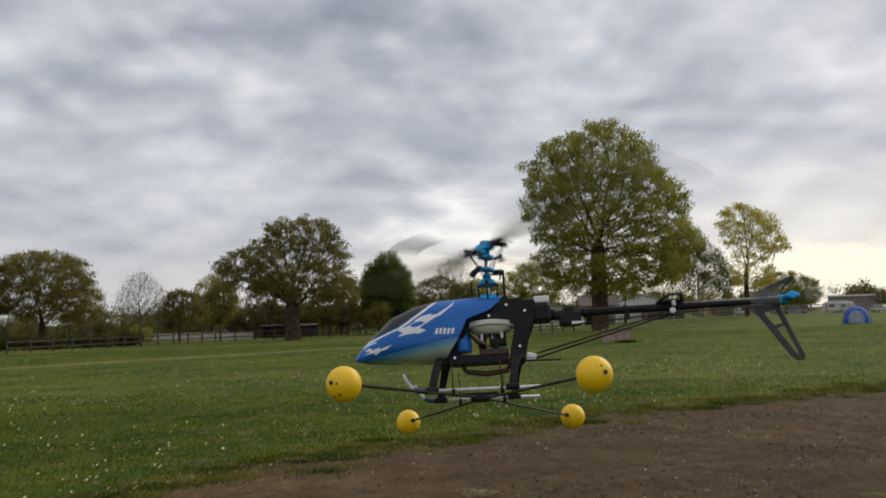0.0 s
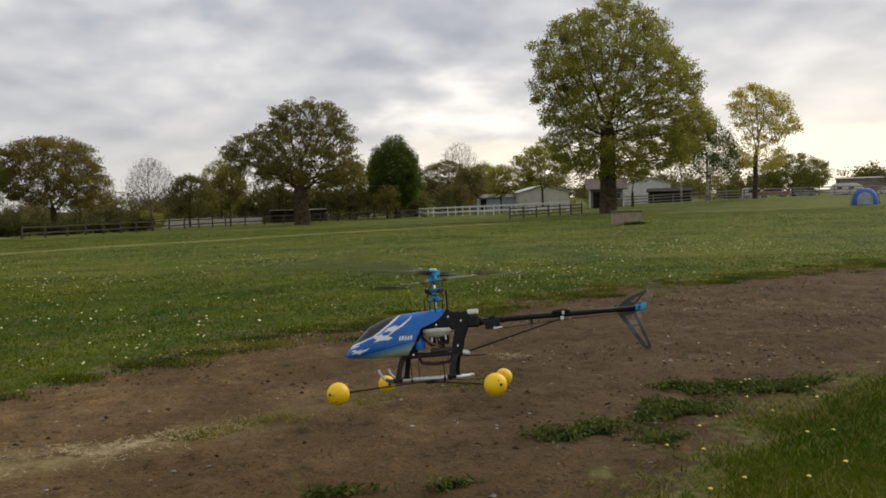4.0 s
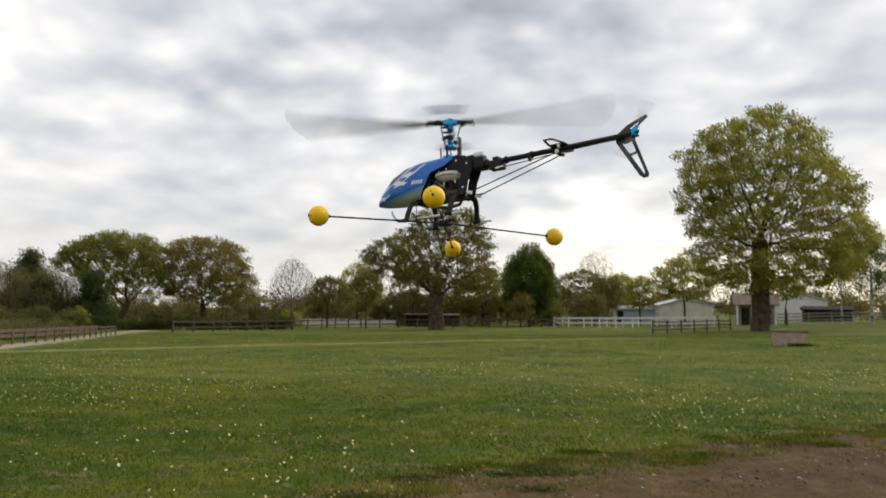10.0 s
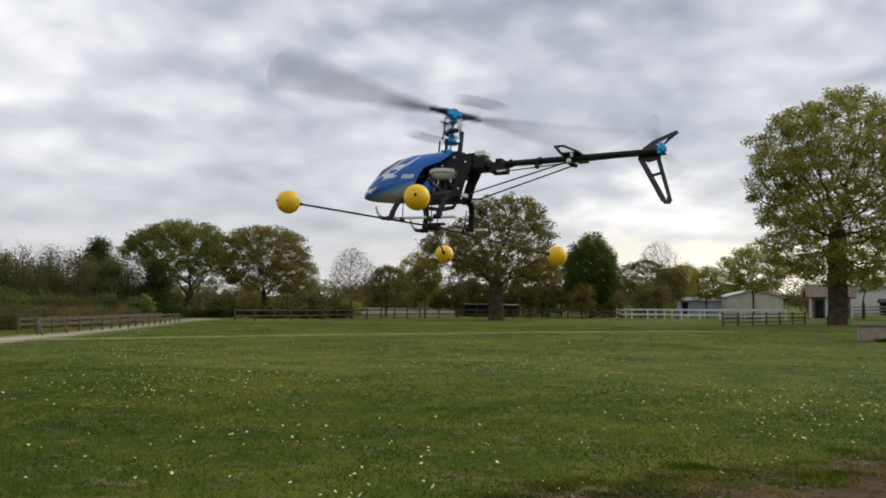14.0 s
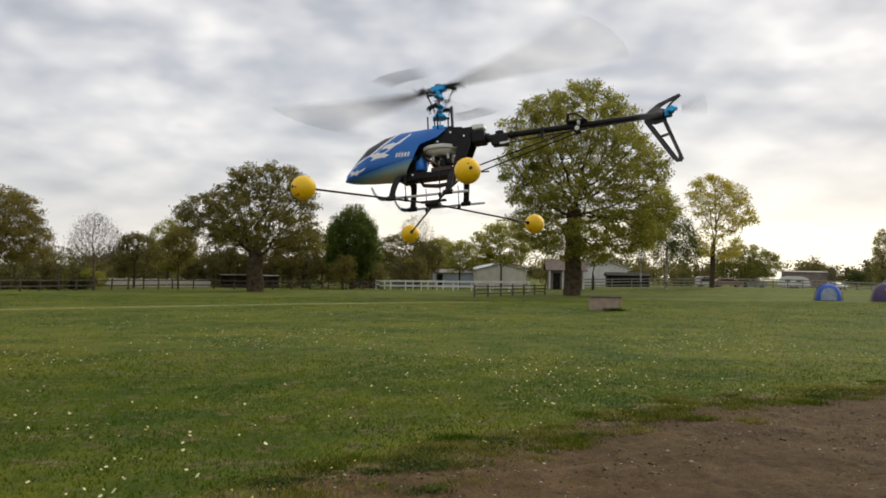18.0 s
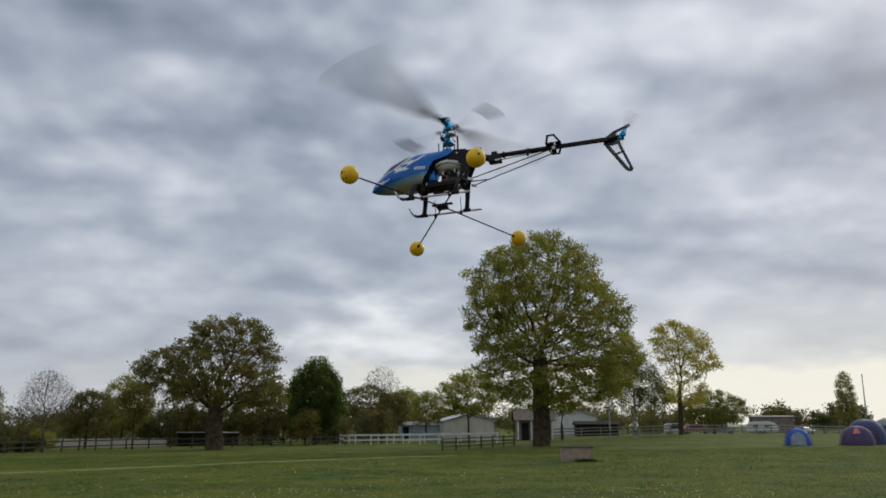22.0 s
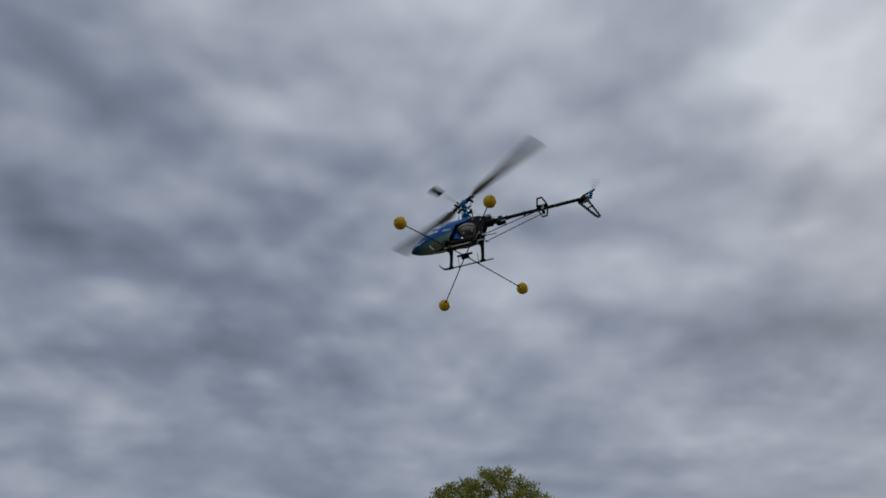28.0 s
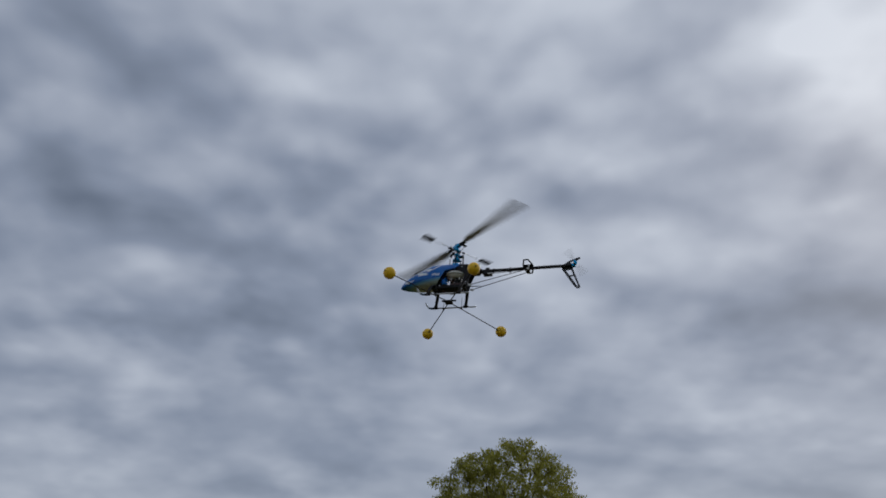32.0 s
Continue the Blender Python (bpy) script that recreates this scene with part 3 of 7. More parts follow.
def leaf_cloud(rng, centres, per, spread_r, size, flat=0.75, droop=0.0):
    """Many small leaves about each centre, one triangle each."""
    k = len(centres) * per
    c = np.repeat(centres, per, axis=0)
    off = np.clip(rng.normal(0, 1, (k, 3)), -1.8, 1.8) * np.array([1, 1, flat]) * spread_r
    if droop:
        off[:, 2] -= np.abs(rng.normal(0, droop, k))
    c = c + off
    nrm = rng.normal(0, 1, (k, 3)) + np.array([0, 0, 0.6])
    nrm /= np.linalg.norm(nrm, axis=1)[:, None]
    u = np.cross(nrm, rng.normal(0, 1, (k, 3)))
    u /= np.linalg.norm(u, axis=1)[:, None] + 1e-9
    w = np.cross(nrm, u)
    s = (size * rng.uniform(0.6, 1.3, k))[:, None]
    return np.stack([c - u * s * 0.42, c + u * s * 0.42, c + w * s * 0.85], 1)


# ------------------------------------------------------------------ the field
def height(x, y):
    """The lie of the land: a gentle fall to the far side, a rise to the right."""
    x, y = np.asarray(x, float), np.asarray(y, float)
    r = np.hypot(x, y)
    near = np.clip(1 - (r - 140) / 260, 0, 1)
    z = -0.0055 * np.clip(y, 0, 120) + 0.008 * x * np.clip(r / 60, 0, 1)
    z = z * near + 0.8 * np.exp(-((x - 47) ** 2 + (y - 108) ** 2) / (2 * 22.0 ** 2))
    return z


def gz(x, y):
    return float(height(x, y))


FAR_EDGE_X = (-9.0, -3.6, -2.95, -2.72, -2.2, -1.68, -1.2, -0.45, 0.12, 0.77, 1.44, 1.87, 2.31, 2.8, 4.25, 5.3, 8.0, 11.0, 20.0, 40.0)
FAR_EDGE_Y = (0.6, 4.6, 5.35, 6.05, 6.8, 7.4, 8.15, 8.75, 9.15, 9.65, 10.2, 10.8, 11.1, 11.6, 12.4, 12.85, 14.2, 15.6, 20.0, 26.0)
NEAR_EDGE_X = (-9.0, -3.0, -1.2, 0.6, 1.69, 2.11, 2.49, 3.1, 4.36, 7.0, 12.0, 40.0)
NEAR_EDGE_Y = (-9.0, -1.5, 0.5, 2.0, 2.9, 3.3, 3.9, 4.55, 5.3, 6.8, 9.4, 15.0)
# mats of ground weeds on the bare soil: place, half length, half width
WEED_MATS = [(2.34, 4.42, 0.34, 0.20), (2.83, 4.99, 0.28, 0.16), (2.55, 5.13, 0.14, 0.09), (3.44, 5.01, 0.42, 0.16), (1.73, 4.02, 0.30, 0.15), (2.06, 3.71, 0.16, 0.10),
             (1.50, 3.92, 0.26, 0.12), (0.12, 2.98, 0.18, 0.07), (0.75, 3.05, 0.12, 0.06), (-0.18, 8.55, 0.24, 0.15), (-0.20, 7.77, 0.20, 0.11),
             (-1.40, 8.00, 0.30, 0.13), (-1.90, 7.04, 0.32, 0.16), (-2.18, 6.68, 0.30, 0.10), (-0.64, 8.34, 0.20, 0.08), (0.45, 9.15, 0.14, 0.06), (1.60, 9.95, 0.20, 0.07)]


def mud_amount(x, y):
    """1 on the bare track, 0 on turf, with a soft border half a metre wide."""
    far = np.interp(x, FAR_EDGE_X, FAR_EDGE_Y) - y
    near = y - np.interp(x, NEAR_EDGE_X, NEAR_EDGE_Y)
    bays = (np.sin(2.1 * x + 1.7 * np.sin(1.3 * y)) + 0.8 * np.sin(4.7 * x - 3.1 * y + 0.4) + 0.7 * np.sin(7.9 * y + 2.2 * x) * np.sin(6.1 * x + 1.0)) * 0.13
    far = far + bays * np.clip((9 - np.abs(far)) / 8, 0, 1)
    return np.clip(0.5 + np.minimum(far, near) / 1.3, 0, 1)


def path_amount(x, y):
    """The sandy path by the timber rail."""
    cx = np.interp(y, (10, 24, 33, 54, 62, 78), (-22.5, -24.4, -26.6, -35.4, -38.6, -44.5))
    sand = np.clip(1.6 - np.abs(x - cx) / np.interp(y, (10, 24, 33, 60), (1.7, 1.4, 0.65, 0.65)), 0, 1)
    sand = sand * np.clip((80 - y) / 4, 0, 1) * np.clip((y - 8) / 4, 0, 1)
    return np.clip(sand, 0, 1)


def straw_amount(x, y):
    """Flattened straw along the crown of the track."""
    c = np.interp(x, (-6, -1.91, -1.27, -0.76, 0.3, 2, 5), (1.2, 3.62, 3.95, 4.28, 5.1, 6.4, 8.4))
    return np.clip(1.15 - np.abs(y - c) / 0.40, 0, 1) * np.clip((0.4 - x) / 1.8, 0.0, 1)


def lumps(x, y):
    """Relief of the trodden soil."""
    z = np.zeros_like(x)
    rng = np.random.RandomState(5)
    for wave, amp in ((1.7, 0.013), (0.9, 0.008), (0.45, 0.008), (0.24, 0.009)):
        for _ in range(5):
            a, ph = rng.uniform(0, 2 * math.pi), rng.uniform(0, 6.28)
            k = 2 * math.pi / (wave * rng.uniform(0.75, 1.3))
            z += amp * 0.45 * np.sin(k * (x * math.cos(a) + y * math.sin(a)) + ph)
    return z


def axis_steps(a, b, fine, grow, far):
    """Coordinates fine between a and b, growing outwards to +-far."""
    core = list(np.arange(a, b + 1e-6, fine))
    s, v = fine, core[-1]
    up = []
    while v < far:
        s *= grow
        v += s
        up.append(v)
    s, v = fine, core[0]
    dn = []
    while v > -far:
        s *= grow
        v -= s
        dn.append(v)
    return np.array(dn[::-1] + core + up)


def build_ground():
    xs = axis_steps(-4.0, 7.0, 0.085, 1.05, 3000)
    ys = axis_steps(2.4, 11.0, 0.085, 1.05, 3000)
    X, Y = np.meshgrid(xs, ys)
    mud = mud_amount(X, Y)
    Z = height(X, Y) + lumps(X, Y) * np.clip(mud, 0.15, 1) * (np.hypot(X, Y) < 60)
    nx, ny = len(xs), len(ys)
    co = np.stack([X, Y, Z], -1).reshape(-1, 3)
    i = np.arange(nx * ny).reshape(ny, nx)
    q = np.stack([i[:-1, :-1], i[:-1, 1:], i[1:, 1:], i[1:, :-1]], -1).reshape(-1, 4)
    me = bpy.data.meshes.new("ground")
    me.vertices.add(len(co))
    me.vertices.foreach_set("co", co.astype(np.float32).ravel())
    me.loops.add(q.size)
    me.loops.foreach_set("vertex_index", q.astype(np.int32).ravel())
    me.polygons.add(len(q))
    me.polygons.foreach_set("loop_start", np.arange(0, q.size, 4, dtype=np.int32))
    me.polygons.foreach_set("use_smooth", [True] * len(q))
    me.update(calc_edges=True)
    for name, v in (("mud", mud), ("path", path_amount(X, Y)), ("straw", straw_amount(X, Y)), ("dry", np.clip((2.2 - X) / 5.0, 0, 1))):
        me.attributes.new(name, "FLOAT", "POINT").data.foreach_set("value", v.astype(np.float32).ravel())
    me.materials.append(M_FIELD)
    return tagged(new("ground", me), "green meadow crossed by a bare brown soil track", "field", kind="structure")


def spread(rng, n, y0, y1, slack=1.15, half=0.82):
    """Random places in the wedge that lies ahead, denser near by."""
    u = rng.uniform(0, 1, n)
    y = np.sqrt(y0 * y0 + u * (y1 * y1 - y0 * y0))
    x = rng.uniform(-1, 1, n) * (y * half + 2.5) * slack + 0.5
    return x, y


def grass_blades(name, label, rng, x, y, tall, wide, mat, lean=0.5):
    n = len(x)
    a = rng.uniform(0, 2 * math.pi, n)
    h = tall * rng.uniform(0.5, 1.25, n)
    w = wide * rng.uniform(0.6, 1.3, n)
    la, lm = rng.uniform(0, 2 * math.pi, n), rng.uniform(0.1, lean, n) * h
    base = np.stack([x, y, height(x, y) - 0.004], -1)
    side = np.stack([np.cos(a), np.sin(a), np.zeros(n)], -1) * (w / 2)[:, None]
    tip = base + np.stack([np.cos(la) * lm, np.sin(la) * lm, h], -1)
    c = np.stack([base - side, base + side, tip], 1)
    ob = quads_mesh(name, c, mat, n=3)
    return tagged(ob, label, "grass", kind="stuff")


def build_grass():
    rng = np.random.RandomState(11)
    x, y = spread(rng, 470000, 2.2, 18.5)
    m = mud_amount(x, y) + rng.uniform(-0.35, 0.35, len(x))
    keep = (m < 0.14) & (y + rng.uniform(-5, 5, len(y)) < 15.5)
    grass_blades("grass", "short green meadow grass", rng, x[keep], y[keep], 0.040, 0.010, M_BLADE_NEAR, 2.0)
    x, y = rng.uniform(0.6, 7.0, 150000), rng.uniform(1.2, 6.6, 150000)
    keep = (y < np.interp(x, NEAR_EDGE_X, NEAR_EDGE_Y) - 0.15 + rng.normal(0, 0.14, len(x))) & (y > 0.62 * x - 0.6 + rng.normal(0, 0.5, len(x)))
    worn = np.sin(5.1 * x + 1.3) * np.sin(4.3 * y + 0.7) + 0.6 * np.sin(9.0 * x - 7.0 * y) + 1.5 * (np.interp(x, NEAR_EDGE_X, NEAR_EDGE_Y) - y)
    keep &= worn + rng.uniform(-0.4, 0.4, len(x)) > 0.15
    x, y = x[keep], y[keep]
    dry = rng.uniform(0, 1, len(x)) < 0.28
    grass_blades("grass", "thick green turf beside the track", rng, x[~dry], y[~dry], 0.055, 0.0075, M_BLADE, 1.4)
    grass_blades("grass", "yellowing blades in the turf beside the track", rng, x[dry], y[dry], 0.050, 0.0075, M_BLADE_DRY, 1.6)
    x, y = spread(rng, 330000, 9.0, 62.0, half=0.75)
    keep = (path_amount(x, y) < 0.12) & (mud_amount(x, y) < 0.3) & (y + rng.uniform(-5, 5, len(y)) > 14.5)
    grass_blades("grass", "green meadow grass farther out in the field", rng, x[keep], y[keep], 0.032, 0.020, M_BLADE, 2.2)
    # the same turf goes on round about, thinning out
    n = 110000
    r, a = 9.0 * rng.uniform(0, 1, n) ** 0.6, rng.uniform(0, 2 * math.pi, n)
    x, y = 1.5 + r * np.cos(a), 0.5 + r * np.sin(a)
    keep = (y < np.interp(x, NEAR_EDGE_X, NEAR_EDGE_Y) - 0.2 + rng.normal(0, 0.14, n)) & ((y < 0.62 * x - 0.4 + rng.normal(0, 0.5, n)) | (x < 0.6))
    grass_blades("grass", "thick green turf on the near side of the track", rng, x[keep], y[keep], 0.055, 0.011, M_BLADE, 1.4)
    # ragged, yellowing tufts along the borders of the track
    x, y = spread(rng, 1100000, 2.4, 17.0)
    m = mud_amount(x, y)
    patch = np.sin(2.3 * x + 1.1) * np.sin(2.9 * y + 0.6 * x) + 0.5 * np.sin(5.3 * x - 4.1 * y)
    keep = (m > 0.03) & (m + rng.uniform(-0.3, 0.3, len(m)) < 0.46) & (patch + rng.uniform(-0.5, 0.5, len(m)) > -0.05)
    grass_blades("grass_tufts", "dry yellowish grass tufts beside the soil track", rng, x[keep], y[keep], 0.042, 0.011, M_BLADE_DRY, 1.8)
    # dark and yellow-green weeds along the far border of the track
    cx = rng.uniform(-4.5, 13.0, 420)
    cy = np.interp(cx, FAR_EDGE_X, FAR_EDGE_Y) + rng.normal(-0.18, 0.40, 420)
    k = np.minimum(rng.randint(0, 420, 90000), rng.randint(0, 420, 90000))
    r = rng.normal(0, 1, (90000, 2)) * np.array([0.13, 0.08])
    x, y = cx[k] + r[:, 0], cy[k] + r[:, 1]
    pick = (k % 4) == 0
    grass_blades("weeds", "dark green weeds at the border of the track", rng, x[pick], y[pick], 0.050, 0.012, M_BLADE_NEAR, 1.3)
    pick = (k % 3) == 1
    grass_blades("weeds", "yellow-green weeds at the border of the track", rng, x[pick], y[pick], 0.050, 0.012, M_BLADE_DRY, 1.3)
    # yellow-green tufts that grow on along the crown of the track where the straw ends
    k = 5200
    x = rng.uniform(-1.35, 1.1, k)
    y = np.interp(x, (-1.35, -0.76, 0.3, 1.1), (3.92, 4.28, 5.1, 5.7)) + rng.normal(0, 0.13, k)
    keep = np.sin(7.0 * x + 0.6) + np.sin(4.1 * x + 9.0 * y) + rng.uniform(-1, 1, k) - 0.6 * np.clip(x, 0, 2) > 0.1
    grass_blades("grass_tufts", "thin yellow-green tufts along the crown of the track", rng, x[keep], y[keep], 0.028, 0.010, M_BLADE_DRY, 1.8)
    # low leafy weeds that creep over the bare soil
    spots = []
    for cx, cy, a, b in WEED_MATS:
        n = int((1500 if cy < 6 else 800) * a * b / 0.05)
        d = rng.normal(0, 1, (n, 2)) * np.array([a, b]) * 0.50
        lobes = 1 + 0.5 * np.sin(3 * np.arctan2(d[:, 1], d[:, 0]) + 9 * cx)
        spots.append(np.array([cx, cy]) + d * lobes[:, None] + np.stack([0 * d[:, 0], 0.25 * d[:, 0]], -1))
    # and in clumps along the far border
    for _ in range(70):
        cx = rng.uniform(-4.0, 12.0)
        cy = np.interp(cx, FAR_EDGE_X, FAR_EDGE_Y) + rng.normal(-0.12, 0.20)
        n = rng.randint(30, 170)
        spots.append(np.array([cx, cy]) + rng.normal(0, 1, (n, 2)) * np.array([rng.uniform(0.08, 0.28), rng.uniform(0.04, 0.10)]))
    q = np.vstack(spots)
    x, y = q[:, 0], q[:, 1]
    z = height(x, y) + np.abs(rng.normal(0, 0.016, len(x))) + 0.008
    tagged(quads_mesh("weeds", leaf_cloud(rng, np.stack([x, y, z], -1), 1, 0.004, 0.030), M_WEED, n=3), "dark green leafy weeds creeping over bare soil", "weeds", kind="stuff")
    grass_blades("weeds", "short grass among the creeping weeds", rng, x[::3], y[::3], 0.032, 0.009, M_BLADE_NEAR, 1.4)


def build_flowers():
    rng = np.random.RandomState(23)

    def heads(name, label, mat, n, y0, y1, size, lift):
        x, y = spread(rng, n, y0, y1, half=0.8)
        clump = np.sin(0.55 * x + 0.4) * np.sin(0.43 * y + 1.3) + 0.6 * np.sin(1.7 * x + 0.9 * y) * np.sin(2.3 * y - 0.8 * x)
        keep = (mud_amount(x, y) < 0.3) & (clump + rng.uniform(-0.55, 0.55, n) > 0.22)
        x, y = x[keep], y[keep]
        k = len(x)
        s = size * rng.uniform(0.6, 1.2, k)
        z = height(x, y) + lift * rng.uniform(0.6, 1.3, k)
        c = np.stack([x, y, z], -1)
        tilt = rng.normal(0, 0.35, (k, 2))
        corners = []
        for j in range(6):
            a = 2 * math.pi * j / 6
            dx, dy = math.cos(a) * s / 2, math.sin(a) * s / 2
            corners.append(c + np.stack([dx, dy, dx * tilt[:, 0] + dy * tilt[:, 1]], -1))
        top = np.stack(corners, 1)
        ob = quads_mesh(name, top, mat, n=6)
        tagged(ob, label, "flowers", kind="stuff")
        # a low dome under each head gives it depth
        rim = np.stack(corners, 1)
        apex = c - np.stack([0 * s, 0 * s, s * 0.35], -1)
        tri = np.stack([np.stack([rim[:, j], rim[:, (j + 1) % 6], apex], 1) for j in range(6)], 1).reshape(-1, 3, 3)
        tagged(quads_mesh(name, tri, mat, n=3), label, "flowers", kind="stuff")

    heads("daisies", "small white daisies dotted over the grass", M_DAISY, 5200, 6.5, 26.0, 0.034, 0.055)
    heads("daisies", "small white daisies dotted over the grass", M_DAISY, 600, 24.0, 50.0, 0.042, 0.07)
    heads("dandelions", "yellow dandelions in the grass", M_DANDELION, 3200, 9.0, 50.0, 0.038, 0.05)
    x = np.concatenate([rng.uniform(0.2, 6.0, 56), rng.uniform(-3.0, 9.0, 60)])
    y = np.concatenate([np.interp(x[:56], NEAR_EDGE_X, NEAR_EDGE_Y) - rng.uniform(-0.6, 1.3, 56), np.interp(x[56:], FAR_EDGE_X, FAR_EDGE_Y) + rng.uniform(-0.25, 0.5, 60)])
    keep = y > 1.8
    x, y = x[keep], y[keep]
    c = np.stack([x, y, height(x, y) + 0.05], -1)
    ring = [c + np.array([math.cos(a) * 0.015, math.sin(a) * 0.015, 0.004 * math.sin(2 * a)]) for a in np.linspace(0, 2 * math.pi, 9)[:-1]]
    tagged(quads_mesh("dandelions", np.stack(ring, 1), M_DANDELION, n=8), "yellow dandelions at the edge of the track", "flowers", kind="stuff")


def build_stones():
    rng = np.random.RandomState(31)

    def pebbles(name, label, mat, n, lo, hi):
        x, y = spread(rng, n, 2.4, 16.0)
        bunch = np.sin(1.3 * x + 0.5 + np.sin(1.1 * y)) * np.sin(1.6 * y + 0.9) + 0.5 * np.sin(3.1 * x - 2.7 * y)
        off = np.interp(x, FAR_EDGE_X, FAR_EDGE_Y) - y
        rich = 1.3 * np.exp(-((off - 0.35) / 0.45) ** 2) - 0.25
        for hx, hy in ((1.1, 5.9), (-1.25, 5.9), (1.35, 6.3)):
            rich = rich + 1.6 * np.exp(-((x - hx) / 0.35) ** 2 - ((y - hy) / 0.22) ** 2)
        keep = (mud_amount(x, y) + rng.uniform(-0.3, 0.2, n) > 0.30) & (bunch + rich + rng.uniform(-0.9, 0.9, n) > 0)
        x, y = x[keep], y[keep]
        k = len(x)
        s = lo + (hi - lo) * rng.uniform(0, 1, k) ** 3
        c = np.stack([x, y, height(x, y) + lumps(x, y) + s * 0.12], -1)
        d = np.array([(1, 0, 0), (0, 1, 0), (-1, 0, 0), (0, -1, 0), (0, 0, 0.7), (0, 0, -0.7)], float)
        jit = rng.uniform(0.6, 1.25, (k, 6, 1))
        rot = rng.uniform(0, 6.28, k)
        R = np.stack([np.stack([np.cos(rot), -np.sin(rot), 0 * rot], -1), np.stack([np.sin(rot), np.cos(rot), 0 * rot], -1),
                      np.stack([0 * rot, 0 * rot, 1 + 0 * rot], -1)], 1)
        v = np.einsum("kij,kpj->kpi", R, d[None] * jit) * (s / 2)[:, None, None] * np.array([1.2, 0.9, 0.8]) + c[:, None, :]
        tri = [(0, 1, 4), (1, 2, 4), (2, 3, 4), (3, 0, 4), (1, 0, 5), (2, 1, 5), (3, 2, 5), (0, 3, 5)]
        co = v.reshape(-1, 3)
        f = (np.arange(k)[:, None, None] * 6 + np.array(tri)[None]).reshape(-1, 3)
        ob = mesh_part(name, co.tolist(), f.tolist(), mat)
        tagged(ob, label, "stones", kind="stuff")

    pebbles("pebbles", "pale pebbles and flint scattered on bare soil", M_STONE, 15000, 0.007, 0.040)
    pebbles("soil_clods", "dark crumbs of soil on the track", M_CLOD, 34000, 0.009, 0.046)


def build_litter():
    """Dead leaves and bits of straw along the ragged border of the turf and over the track."""
    rng = np.random.RandomState(37)
    n = 20000
    x = rng.uniform(-4.5, 13.0, n)
    y = np.interp(x, FAR_EDGE_X, FAR_EDGE_Y) + rng.normal(-0.10, 0.32, n)
    far = rng.uniform(0, 1, n) < 0.45
    x2, y2 = spread(rng, n, 2.4, 14.0)
    x, y = np.where(far, x2, x), np.where(far, y2, y)
    bunch = np.sin(1.9 * x + 0.7) * np.sin(2.3 * y + 0.4 * x) + rng.uniform(-0.6, 0.6, n)
    keep = (mud_amount(x, y) > 0.1) & (bunch > 0)
    x, y = x[keep], y[keep]
    k = len(x)
    a, s = rng.uniform(0, 6.28, k), rng.uniform(0.005, 0.019, k)
    z = height(x, y) + lumps(x, y) * np.clip(mud_amount(x, y), 0.15, 1) + 0.006 + rng.uniform(0, 0.02, k)
    c = np.stack([x, y, z], -1)
    u = np.stack([np.cos(a), np.sin(a), rng.normal(0, 0.35, k)], -1) * s[:, None]
    w = np.stack([-np.sin(a), np.cos(a), rng.normal(0, 0.35, k)], -1) * (s * rng.uniform(0.15, 0.6, k))[:, None]
    lift = np.array([0, 0, 0.006])
    tagged(quads_mesh("leaf_litter", np.stack([c - u, c + w + lift, c + u, c - w + lift], 1), M_LITTER), "brown dead leaves and straw bits on the soil", "leaf litter", kind="stuff")


def build_straw():
    """Trampled straw where the crown of the track is dry."""
    rng = np.random.RandomState(41)
    n = 7000
    x = rng.uniform(-4.5, -0.6, n)
    y = np.interp(x, (-6, -1.91, -1.27, -0.76), (1.2, 3.62, 3.95, 4.28)) + rng.normal(0, 0.17, n)
    keep = (np.sin(5 * x + 1) + np.sin(3 * x + 8 * y) + rng.uniform(-1.6, 1.6, n) > -0.4) & (rng.uniform(0, 1, n) < np.clip((-0.5 - x) / 0.9, 0.1, 1))
    x, y = x[keep], y[keep]
    # a blown heap on the bare soil, and wisps caught along the far border
    bx = rng.uniform(-3.5, 11.0, 1500)
    by = np.interp(bx, FAR_EDGE_X, FAR_EDGE_Y) + rng.normal(-0.10, 0.28, 1500)
    tuft = np.sin(2.7 * bx) + np.sin(6.1 * bx + 3.0 * by) + rng.uniform(-0.8, 0.8, 1500) > 0.3
    x = np.concatenate([x, rng.normal(1.38, 0.10, 150), rng.normal(-1.50, 0.14, 60), bx[tuft]])
    y = np.concatenate([y, rng.normal(6.45, 0.05, 150), rng.normal(7.32, 0.05, 60), by[tuft]])
    k = len(x)
    a, s = rng.uniform(0, 6.28, k), rng.uniform(0.01, 0.045, k)
    c = np.stack([x, y, height(x, y) + lumps(x, y) + rng.uniform(0.006, 0.034, k)], -1)
    u = np.stack([np.cos(a), np.sin(a), rng.normal(0, 0.12, k)], -1) * s[:, None]
    w = np.stack([-np.sin(a), np.cos(a), 0 * a], -1) * 0.0024
    tagged(quads_mesh("straw", np.stack([c - u, c - w, c + u, c + w], 1), M_STRAW), "pale trampled straw on the soil track", "straw", kind="stuff")


